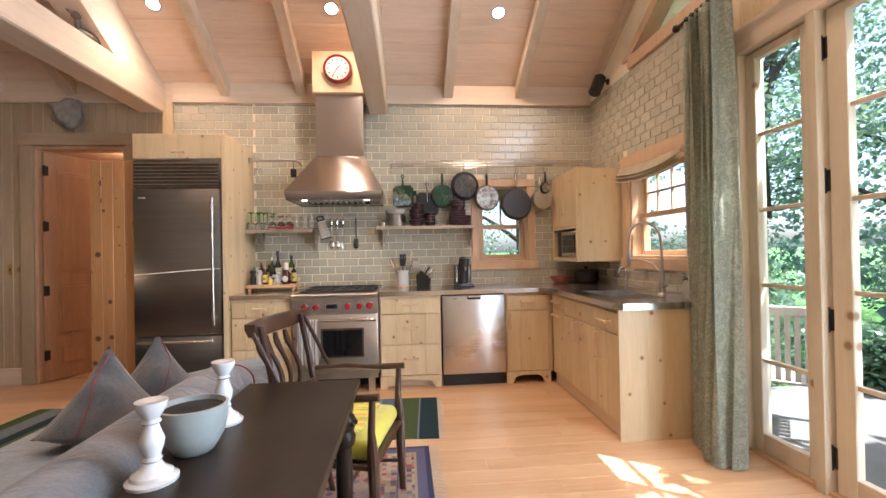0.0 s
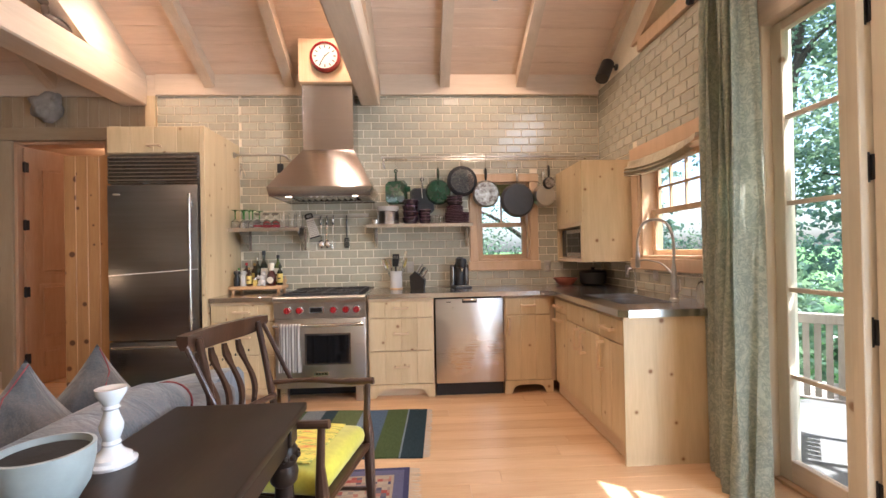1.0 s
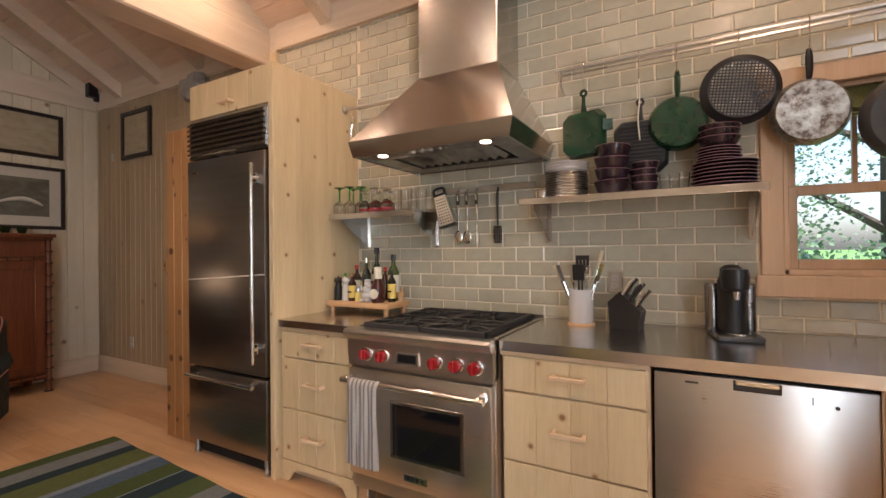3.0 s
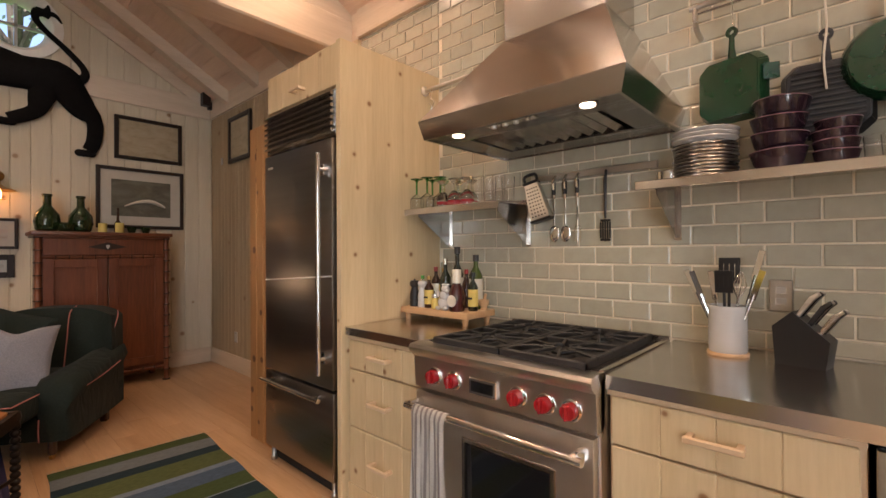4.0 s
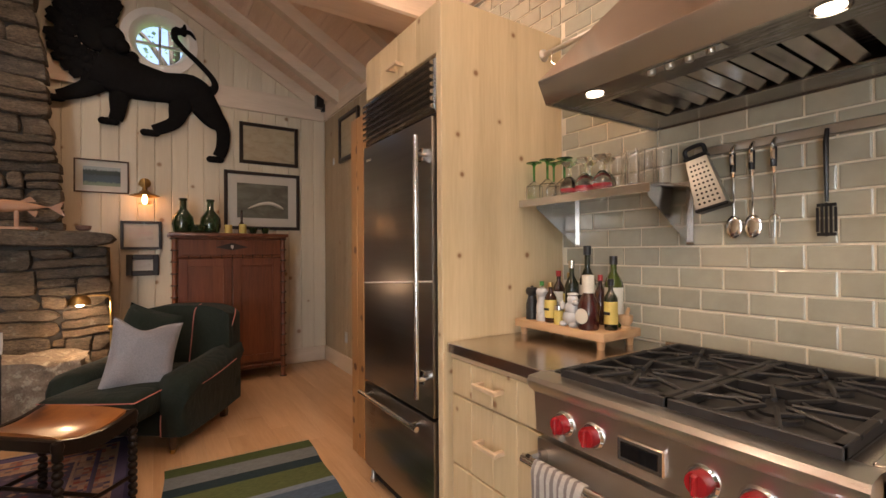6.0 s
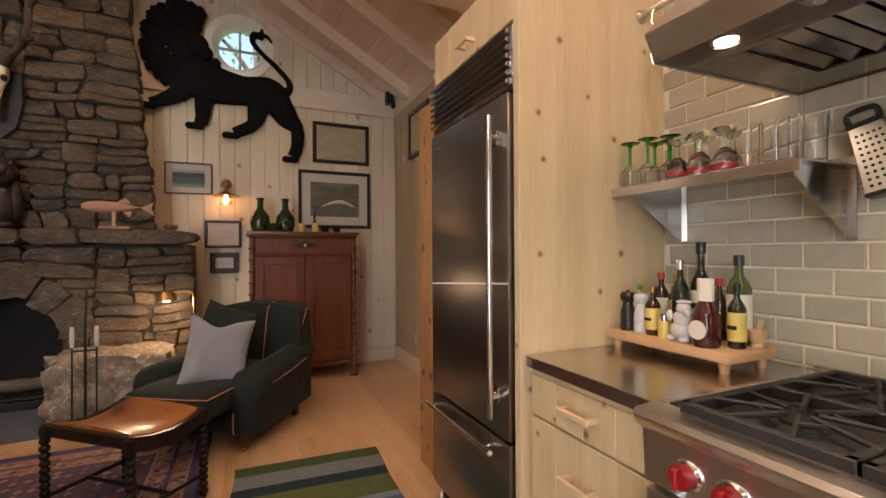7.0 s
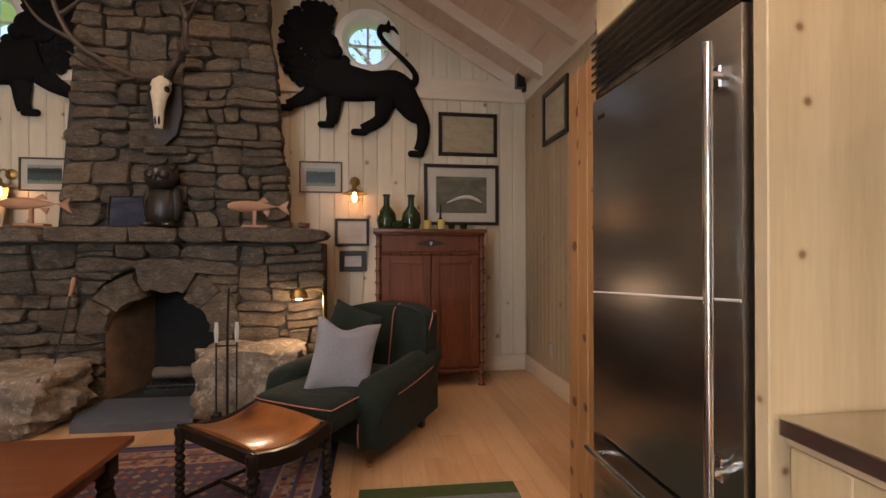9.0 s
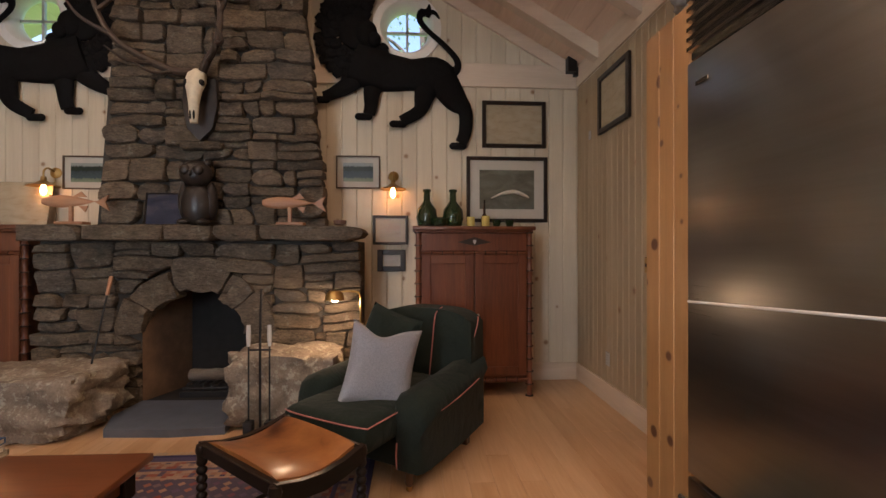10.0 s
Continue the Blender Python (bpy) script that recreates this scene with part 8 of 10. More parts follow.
def stone_cell(a, b, z0, z1, d, seed, gap=0.004, rough=1.0, move=warp):
    """A split fieldstone filling a cell of the wall: its face towards +x, lying in y and z."""
    q = random.Random(seed)
    a, b, z0, z1 = a + gap, b - gap, z0 + gap, z1 - gap
    w, h = b - a, z1 - z0
    nu, nv = max(1, min(5, round(w / 0.07))), max(1, min(4, round(h / 0.06)))
    us = [0.0] + [0.010 / w + (1 - 0.020 / w) * i / nu for i in range(nu + 1)] + [1.0]
    vs = [0.0] + [0.009 / h + (1 - 0.018 / h) * i / nv for i in range(nv + 1)] + [1.0]
    off = Vector((q.uniform(0, 50), q.uniform(0, 50), q.uniform(0, 50)))
    lean = (q.uniform(-0.035, 0.035), q.uniform(-0.03, 0.02))
    cut = [q.choice((0.008, 0.012, 0.02, 0.04, 0.06)) * min(1, h / 0.12) for _ in range(4)]
    bm = bmesh.new()
    rows_ = []
    for v in vs:
        line = []
        for u in us:
            du, dv = min(u, 1 - u) * w, min(v, 1 - v) * h
            c = cut[(u > 0.5) + 2 * (v > 0.5)]
            rim = u in (0.0, 1.0) or v in (0.0, 1.0)
            y, z = a + u * w, z0 + v * h
            short = max(0.0, c - du - dv)
            y += (0.5 if u < 0.5 else -0.5) * short
            z += (0.5 if v < 0.5 else -0.5) * short
            nz = noise.fractal(Vector((y * 9, z * 9, 0)) + off, 0.9, 2.0, 4)
            x = (-0.013 if rim else 0.0) + rough * 0.030 * nz + lean[0] * (u - 0.5) + lean[1] * (v - 0.5)
            if rim:
                y += 0.006 * noise.noise(Vector((z * 24, y * 24, 3)) + off)
                z += 0.006 * noise.noise(Vector((y * 24, z * 24, 9)) + off)
            y, z = move(y, z)
            line.append(bm.verts.new((x, y, z)))
        rows_.append(line)
    for r0, r1 in zip(rows_, rows_[1:]):
        for i in range(len(us) - 1):
            bm.faces.new((r0[i], r0[i + 1], r1[i + 1], r1[i]))
    n, m = len(us) - 1, len(vs) - 1
    loop = [rows_[0][i] for i in range(n + 1)] + [rows_[j][n] for j in range(1, m + 1)] + [rows_[m][i] for i in range(n - 1, -1, -1)] + [rows_[j][0] for j in range(m - 1, 0, -1)]
    bk = [bm.verts.new((-d, v.co.y, v.co.z)) for v in loop]
    for i in range(len(loop)):
        k = (i + 1) % len(loop)
        bm.faces.new((loop[i], bk[i], bk[k], loop[k]))
    return bm


fp = thing("fireplace", "tall fieldstone fireplace with an arched hearth opening", "fireplace", pose(-5.2, 1.43, 0))
O = Matrix.Translation((5.2, -1.43, 0))
FA, FB, FS, FT = 1.00, 1.86, 0.70, 0.965        # opening sides, springing, crown
FC = (FA + FB) / 2


def arch_z(y):
    u = min(1, abs(y - FC) / ((FB - FA) / 2))
    return FS + (FT - FS) * math.sqrt(max(0, 1 - u ** 2.2))


# mortar core with the opening left free
bm = bmesh.new()
box(bm, XW, -4.905, 0.20, FA, 0, 1.36)
box(bm, XW, -4.905, FB, 2.74, 0, 1.36)
ys = [FA + (FB - FA) * i / 14 for i in range(15)]
prism(bm, [(y, arch_z(y)) for y in ys] + [(FB, 1.36), (FA, 1.36)], "x", XW, -4.93)
prism(bm, [(1.43 - 0.90, 1.36), (1.43 + 0.98, 1.36), (1.43 + 0.62, 4.9), (1.43 - 0.62, 4.9)], "x", XW, -5.055)
part("mortar", bm, MORTAR, fp, at=O)


def cells(a, b, z0, z1, small, big):
    """Splits a field of wall at random into uneven, mostly flat-lying cells."""
    w, h = b - a, z1 - z0
    limit = rs.uniform(small, big)
    if (w * h < limit and w < 0.52 and h < 0.24 and w > h * 0.8) or (h < 0.075 and w < 0.42) or h < 0.05:
        return [(a, b, z0, z1)]
    if h > 0.24 or (h > 0.11 and w < h * rs.uniform(1.8, 3.4)):
        s = z0 + h * rs.uniform(0.32, 0.68)
        return cells(a, b, z0, s, small, big) + cells(a, b, s, z1, small, big)
    if w < 0.16:
        return [(a, b, z0, z1)]
    s = a + w * rs.uniform(0.30, 0.70)
    return cells(a, s, z0, z1, small, big) + cells(s, b, z0, z1, small, big)


RING_Y, RING_Z = (FB - FA) / 2 + 0.17, 1.175


def ring_reach(y, z):
    """1 on the outer edge of the arch ring, less inside it."""
    if z < 0.60:
        return abs(y - FC) / ((FB - FA) / 2)
    return math.hypot((y - FC) / RING_Y, (z - 0.60) / (RING_Z - 0.60))


def round_arch(y, z):
    y, z = warp(y, z)
    if z < 0.60:
        half = (FB - FA) / 2
        return (FC + math.copysign(max(abs(y - FC), half), y - FC), z)
    r = max(0.05, ring_reach(y, z))
    return (y, z) if r >= 1 else (FC + (y - FC) / r, 0.60 + (z - 0.60) / r)


def lay(fields, face, move, taper, small, big, depth):
    for a, b, z0, z1 in fields:
        for ca, cb, c0, c1 in cells(a, b, z0, z1, small, big):
            mid = (c0 + c1) / 2
            if move is round_arch and ring_reach((ca + cb) / 2, mid) < 0.93:
                continue
            bm = stone_cell(ca, cb, c0, c1, depth, rs.randrange(10 ** 6), rs.uniform(0.001, 0.0035), 1.0, lambda y, z: taper(*move(y, z)))
            part("stone", bm, STONE, fp, at=O @ Matrix.Translation((face + rs.uniform(-0.024, 0.024), 0, 0)), smooth=42)


def straight(y, z):
    return (y, z)


def chimney_taper(y, z):
    """Narrows the chimney upwards."""
    lo, hi = 0.58 + (z - 1.5) * 0.062, 2.47 - (z - 1.5) * 0.098
    return (lo + (y - 0.58) / 1.89 * (hi - lo), z)


lay([(0.18, FA, 0.0, 0.62), (FB, 2.77, 0.0, 0.62), (0.18, 0.80, 0.62, 1.35), (0.80, 2.06, 0.62, 1.35), (2.06, 2.77, 0.62, 1.35)], -4.85, round_arch, straight, 0.024, 0.075, 0.14)
lay([(0.58, 1.12, 1.49, 2.05), (1.12, 1.85, 1.49, 2.05), (1.85, 2.47, 1.49, 2.05), (0.58, 1.45, 2.05, 2.75), (1.45, 2.47, 2.05, 2.75), (0.58, 1.60, 2.75, 3.5), (1.60, 2.47, 2.75, 3.5), (0.58, 1.35, 3.5, 4.85), (1.35, 2.47, 3.5, 4.85)], -5.0, warp, chimney_taper, 0.022, 0.13, 0.14)
# arch ring: uneven wedges round the opening, in angle from the springing
turns = [0.0, 0.17, 0.40, 0.66, 0.80, 1.0]
for i, (ta, tb) in enumerate(zip(turns, turns[1:])):
    thick, proud = (0.20, 0.17, 0.27, 0.19, 0.22)[i], (0.015, 0.05, 0.02, 0.055, 0.03)[i]

    def wedge(y, z):
        """y runs along the ring (0 to 1), z across it (0 to 1)."""
        a = math.pi * (1 - (ta + (tb - ta) * y))
        c, s = math.cos(a), max(0.0, math.sin(a)) ** 0.85
        half = (FB - FA) / 2
        k = thick * z - (1 - z) * (proud + 0.03 * noise.noise(Vector((y * 3.1 + i * 7, 2.0, 1.0))))
        py, pz = FC + (half + k) * c, 0.60 + (FT - 0.60 + k) * s - (0.02 * z if s < 0.2 else 0)
        return (py + 0.012 * noise.noise(Vector((py * 9, pz * 9, 5))), pz + 0.012 * noise.noise(Vector((py * 9, pz * 9, 8))))

    bm = stone_cell(0, 1, 0, 1, 0.16, 400 + i, 0.018, 1.3, wedge)
    part("arch_stone", bm, STONE, fp, at=O @ Matrix.Translation((-4.835 + rs.uniform(-0.01, 0.025), 0, 0)), smooth=42)
# mantel slabs
edges_m = [0.13, 0.62, 1.24, 1.62, 1.98, 2.82]
for a, b in zip(edges_m, edges_m[1:]):
    bm = stone_cell(a, b, 1.358, 1.49, 0.34, int(a * 1000), 0.004, 0.9, lambda y, z: (y, z + 0.012 * noise.noise(Vector((y * 4, 0, 1)))))
    part("mantel_slab", bm, STONE, fp, "thick split stone mantel slab", O @ Matrix.Translation((-4.73 + rs.uniform(-0.012, 0.012), 0, 0)), smooth=42)
# firebox
bm = bx(-5.40, -5.37, FA - 0.02, FB + 0.02, 0.0, 1.0)
box(bm, -5.40, -4.94, FA, FB, 0.985, 1.0)
part("fireback", bm, SOOT, fp, "soot-blackened firebox back", O)
for e, s in ((FA, 1), (FB, -1)):
    bm = prism(bmesh.new(), [(-4.90, e), (-5.38, e + s * 0.17), (-5.40, e - s * 0.02), (-4.92, e - s * 0.02)], "z", 0.0, 0.95)
    part("firebox_side", bm, FIREBRICK, fp, "tan firebrick cheek", O)
part("firebox_floor", bx(-5.38, -4.86, FA, FB, 0.0, 0.045), SOOT, fp, at=O)
hearth = solid("hearth_slab", prism(bmesh.new(), [(-4.90, 1.00), (-4.86, 1.84), (-4.30, 1.90), (-4.27, 1.55), (-4.30, 1.09), (-4.56, 0.98)], "z", 0.0, 0.055), SLATE, "irregular blue-grey slate hearth slab", "hearth")
bm = bmesh.new()


def boulder(name, label, c, size, seed, mat):
    bm = bmesh.new()
    bmesh.ops.create_cube(bm, size=2.0)
    bmesh.ops.subdivide_edges(bm, edges=bm.edges[:], cuts=15, use_grid_fill=True)
    o = Vector((seed * 3.1, seed, 0))
    for v in bm.verts:
        d = v.co.copy()
        r = d.normalized()
        p = d * 0.72 + r * 0.36
        p *= 1 + 0.15 * noise.fractal(p * 1.8 + o, 0.75, 2.0, 6) + 0.03 * noise.noise(p * 7 + o)
        v.co = Vector((p.x * size[0], p.y * size[1], p.z * size[2]))
    lo = min(v.co.z for v in bm.verts)
    for v in bm.verts:
        v.co.z = max(v.co.z - lo - 0.03, 0)
    return solid(name, bm, mat, label, "boulder", pose(*c), "hearth boulders", smooth=60)


boulder("hearth_boulder", "lichen-spotted granite boulder used as a hearth seat", (-4.52, 0.42, 0), (0.33, 0.52, 0.21), 3, PALESTONE)
boulder("hearth_boulder", "pale rough granite boulder beside the hearth", (-4.60, 2.27, 0), (0.27, 0.38, 0.255), 7, PALESTONE)
grate = thing("fire_grate", "black iron fire grate with a brick kerb", "fire grate", pose(-5.1, 1.5, 0.045))
for i in range(7):
    part("bar", tube(bmesh.new(), [(0.10, -0.2 + i * 0.065, 0.0), (0.10, -0.2 + i * 0.065, 0.10), (-0.14, -0.2 + i * 0.065, 0.10)], 0.008, 6), IRON, grate)
part("front_rail", tube(bmesh.new(), [(0.10, -0.23, 0.07), (0.10, 0.22, 0.07)], 0.012, 8), IRON, grate)
part("scroll_front", bx(0.11, 0.125, -0.25, 0.24, 0.0, 0.05, 0.004), IRON, grate)
BARK = wood("ash_log_bark", (0.05, 0.04, 0.032), (0.11, 0.085, 0.065), (0.22, 0.18, 0.14), "y", 0.9)
bm = tube(bmesh.new(), curve([(-0.02, -0.22, 0.155), (0.0, -0.05, 0.16), (-0.02, 0.10, 0.158), (-0.04, 0.24, 0.165)], 4), [0.05, 0.055, 0.052, 0.05, 0.05, 0.055, 0.05, 0.048, 0.05, 0.052, 0.05, 0.05, 0.048], 12)
part("log", bm, BARK, grate, "grey split log")
struct("chimney_trim", bx(XW, XW + 0.05, 2.46, 2.56, 3.13, 3.75, 0.004), TRIMWOOD, "warm pine strip beside the chimney", "trim")

# ---------- things on and over the mantel ----------
MZ = 1.492
STATUE = plain("dark_carved_wood", (0.022, 0.016, 0.012), 0.4, 0, 0.3, 20, 0.4)
bm = bmesh.new()
for c, s in (((0, 0, 0.17), (0.095, 0.125, 0.19)), ((0.02, 0, 0.42), (0.10, 0.125, 0.11)), ((0.06, -0.075, 0.02), (0.07, 0.05, 0.03)), ((0.06, 0.075, 0.02), (0.07, 0.05, 0.03)), ((-0.02, -0.105, 0.20), (0.06, 0.05, 0.16)), ((-0.02, 0.105, 0.20), (0.06, 0.05, 0.16)), ((0.10, -0.05, 0.44), (0.03, 0.045, 0.045)), ((0.10, 0.05, 0.44), (0.03, 0.045, 0.045)), ((0.125, 0, 0.41), (0.02, 0.015, 0.025)), ((0.0, -0.08, 0.51), (0.03, 0.03, 0.03)), ((0.0, 0.08, 0.51), (0.03, 0.03, 0.03))):
    bmesh.ops.create_icosphere(bm, subdivisions=3, radius=1, matrix=Matrix.LocRotScale(c, None, s))
solid("owl_statue", bm, STATUE, "dark carved wooden owl on the stone mantel", "statue", pose(-4.90, 1.43, MZ), smooth=60)
FISHWOOD = wood("carved_fish_wood", (0.26, 0.12, 0.06), (0.36, 0.18, 0.09), (0.46, 0.25, 0.13), "y", 0.5)


def wooden_fish(y, s):
    t = thing("wooden_fish", "carved reddish wooden fish on a small stand", "carving", pose(-4.86, y, MZ), "carved fish")
    bm = bmesh.new()
    k, n_ = 16, 12
    rings = []
    for i in range(k + 1):
        u = i / k
        r = 0.058 * math.sin(math.pi * min(1, u * 1.02 + 0.06)) ** 0.7 * (1 - 0.55 * u) + 0.004
        rings.append([bm.verts.new((0.45 * r * math.cos(a), s * (-0.25 + 0.42 * u), 0.185 + r * math.sin(a))) for a in [2 * math.pi * q / n_ for q in range(n_)]])
    for a, b in zip(rings, rings[1:]):
        for q in range(n_):
            bm.faces.new((a[q], a[(q + 1) % n_], b[(q + 1) % n_], b[q]))
    bm.faces.new(rings[0])
    bm.faces.new(rings[-1])
    part("body", bm, FISHWOOD, t)
    part("tail", prism(bmesh.new(), [(s * 0.16, 0.18), (s * 0.26, 0.24), (s * 0.235, 0.18), (s * 0.265, 0.11)], "x", -0.008, 0.008), FISHWOOD, t)
    part("fin", prism(bmesh.new(), [(s * -0.02, 0.22), (s * 0.05, 0.265), (s * 0.09, 0.22)], "x", -0.005, 0.005), FISHWOOD, t)
    part("fin", prism(bmesh.new(), [(s * 0.03, 0.15), (s * 0.08, 0.10), (s * 0.10, 0.15)], "x", -0.005, 0.005), FISHWOOD, t)
    part("stem", bx(-0.012, 0.012, s * -0.03 - 0.014, s * -0.03 + 0.014, 0.02, 0.15, 0.003), FISHWOOD, t)
    part("foot", bx(-0.05, 0.05, -0.13, 0.09, 0, 0.022, 0.004), FISHWOOD, t)


wooden_fish(2.22, 1)
wooden_fish(0.50, 1)
FRAMEBLACK = plain("black_picture_frame", (0.018, 0.012, 0.009), 0.35, 0, 0.25, 20, 0.1)
FRAMETHIN = wood("thin_brown_frame", (0.05, 0.028, 0.014), (0.09, 0.05, 0.025), (0.13, 0.075, 0.04), "y", 0.4)
MAT_ = plain("cream_mount", (0.50, 0.46, 0.38), 0.8, 0, 0.06)


def art(name, hues, scale=3.0, seed=0.0, cut=0.0):
    m, nt, b, link = nodes_of(name)
    v = coords(nt, (1, 1, 2.5), False)
    mp = nt.nodes.new("ShaderNodeMapping")
    mp.inputs["Location"].default_value = (seed, seed * 1.7, seed * 0.3)
    link(v, mp.inputs[0])
    f = noise_of(nt, mp.outputs[0], scale, 5, 0.6, 0.8)
    link(ramp(nt, f, [(0.25 + 0.5 * i / (len(hues) - 1), c) for i, c in enumerate(hues)]), b.inputs["Base Color"])
    b.inputs["Roughness"].default_value = 0.25
    return m


def picture(label, y0, y1, z0, z1, border, frame_mat, mount, art_mat, at=None, shapes=()):
    """A framed picture hung on the west wall (face towards +x), or elsewhere by a pose."""
    w, h = y1 - y0, z1 - z0
    t = thing("framed_picture", label, "picture", at or pose(XW + 0.003, (y0 + y1) / 2, z0), "framed pictures")
    for n_, a in (("frame_side", (0, 0.028, -w / 2, -w / 2 + border, 0, h)), ("frame_side", (0, 0.028, w / 2 - border, w / 2, 0, h)), ("frame_rail", (0, 0.028, -w / 2 + border, w / 2 - border, 0, border)), ("frame_rail", (0, 0.028, -w / 2 + border, w / 2 - border, h - border, h))):
        part(n_, bx(*a, r=0.004), frame_mat, t)
    part("mount", bx(0.002, 0.010, -w / 2 + border, w / 2 - border, border, h - border), MAT_ if mount else art_mat, t)
    if mount:
        pic = part("print", bx(0.010, 0.0125, -w / 2 + border + mount, w / 2 - border - mount, border + mount, h - border - mount), art_mat, t)
        for a in shapes:
            part("drawn_shape", a, PAPER, pic, "pale painted fish")
    return t


MAPART = art("old_map_print", [(0.30, 0.25, 0.16), (0.40, 0.34, 0.23), (0.44, 0.38, 0.27)], 7, 1)


def landscape(name, hi, sky_c, hill, water, shore):
    """A painted lake view: bands by height with an uneven tree line."""
    m, nt, b, link = nodes_of(name)
    tc = nt.nodes.new("ShaderNodeTexCoord")
    sep = nt.nodes.new("ShaderNodeSeparateXYZ")
    link(tc.outputs["Object"], sep.inputs[0])
    f = noise_of(nt, coords(nt, (1, 1, 0.5), False), 34, 4, 0.7)
    add = nt.nodes.new("ShaderNodeMath")
    add.operation = "MULTIPLY_ADD"
    link(f, add.inputs[0])
    add.inputs[1].default_value = 0.05
    link(sep.outputs[2], add.inputs[2])
    mr = nt.nodes.new("ShaderNodeMapRange")
    link(add.outputs[0], mr.inputs[0])
    mr.inputs[1].default_value, mr.inputs[2].default_value = 0.025, hi + 0.025
    c = ramp(nt, mr.outputs[0], [(0.2, shore), (0.31, tuple(v * 0.7 for v in shore)), (0.34, water), (0.52, tuple(v * 0.75 for v in water)), (0.55, hill), (0.66, hill), (0.70, sky_c), (1.0, sky_c)])
    c = mix(nt, 0.35, c, ramp(nt, noise_of(nt, coords(nt, (1, 1, 3), False), 60, 3, 0.6), [(0.3, grey(0.5)), (0.7, grey(1.2))]), "MULTIPLY")
    link(c, b.inputs["Base Color"])
    b.inputs["Roughness"].default_value = 0.2
    return m


LAKE = landscape("lake_view_print", 0.315, (0.30, 0.33, 0.30), (0.03, 0.045, 0.035), (0.06, 0.09, 0.10), (0.24, 0.30, 0.20))
FISHPRINT = art("fish_print", [(0.08, 0.08, 0.06), (0.13, 0.13, 0.10), (0.20, 0.20, 0.16)], 4, 3)
PALEART = art("pale_map_print", [(0.42, 0.36, 0.30), (0.52, 0.48, 0.42), (0.50, 0.38, 0.34)], 6, 4)
picture("black-framed old map on the boarded wall", 3.885, 4.52, 2.295, 2.755, 0.038, FRAMEBLACK, 0.0, MAPART)
bm = bmesh.new()
tube(bm, curve([(0.014, -0.16, 0.235), (0.014, -0.04, 0.285), (0.014, 0.08, 0.30), (0.014, 0.18, 0.265), (0.014, 0.22, 0.24)], 5), [0.004 + 0.016 * math.sin(math.pi * i / 20) for i in range(21)], 8)
picture("large black-framed fish print with a cream mount", 3.73, 4.535, 1.56, 2.205, 0.035, FRAMEBLACK, 0.095, FISHPRINT, None, (bm,))
picture("thin-framed lake picture on the boarded wall", 2.47, 2.89, 1.88, 2.195, 0.012, FRAMETHIN, 0.055, LAKE)
picture("black-framed pale print below the wall lamp", 2.82, 3.16, 1.34, 1.62, 0.025, FRAMEBLACK, 0.045, PALEART)
picture("small black-framed print in a dark mount", 2.865, 3.135, 1.08, 1.29, 0.05, FRAMEBLACK, 0.02, PALEART)
picture("thin-framed lake picture beside the chimney", -0.02, 0.40, 1.85, 2.16, 0.012, FRAMETHIN, 0.055, LAKE)
picture("black-framed old map on the north wall", 0, 0.56, 0, 0.50, 0.045, FRAMEBLACK, 0.0, MAPART, pose(-4.62, YN - 0.003, 2.29, 0, 0, -90))
DARKPHOTO = art("dark_blue_photo", [(0.012, 0.014, 0.03), (0.03, 0.035, 0.06), (0.10, 0.09, 0.09)], 3, 5)
picture("dark unframed picture leaning on the chimney", 1.02, 1.32, 0, 0.27, 0.006, FRAMEBLACK, 0.0, DARKPHOTO, pose(-4.93, 1.15, MZ, 0, -8, 0))
solid("mantel_bowl", turned(bmesh.new(), [(0.03, 0), (0.05, 0.01), (0.055, 0.04), (0.05, 0.042), (0.04, 0.015), (0, 0.012)], n=20), plain("brown_pottery", (0.14, 0.07, 0.045), 0.5), "small brown pottery dish on the mantel", "bowl", pose(-4.86, 2.60, MZ))

# skull trophy
BONE = plain("bleached_bone", (0.56, 0.49, 0.36), 0.6, 0, 0.2, 25, 0.3)
ANTLER = plain("brown_antler", (0.045, 0.028, 0.018), 0.55, 0, 0.35, 30, 0.4)
tr = thing("antler_trophy", "bleached stag skull with wide antlers on a dark shield", "trophy", pose(-4.97, 1.43, 2.5))
part("shield", prism(bmesh.new(), [(-0.13, 0.22), (0.13, 0.22), (0.14, 0.0), (0.10, -0.20), (0.0, -0.30), (-0.10, -0.20), (-0.14, 0.0)], "x", -0.02, 0.03), STATUE, tr)
part("ledge_stone", bx(-0.05, 0.03, -0.17, 0.17, -0.37, -0.30, 0.012), STONE, tr)
bm = bmesh.new()
rings = []
for z, w, d, x in ((0.28, 0.035, 0.03, 0.06), (0.24, 0.075, 0.05, 0.08), (0.16, 0.085, 0.06, 0.10), (0.08, 0.06, 0.05, 0.12), (-0.02, 0.042, 0.04, 0.13), (-0.12, 0.036, 0.034, 0.13), (-0.18, 0.03, 0.022, 0.125)):
    rings.append([bm.verts.new((x + d * math.cos(a), w * math.sin(a), z)) for a in [2 * math.pi * i / 14 for i in range(14)]])
for a, b in zip(rings, rings[1:]):
    for i in range(14):
        bm.faces.new((a[i], a[(i + 1) % 14], b[(i + 1) % 14], b[i]))
bm.faces.new(rings[0])
bm.faces.new(rings[-1])
sk = part("skull", bm, BONE, tr, "bleached long-nosed skull")
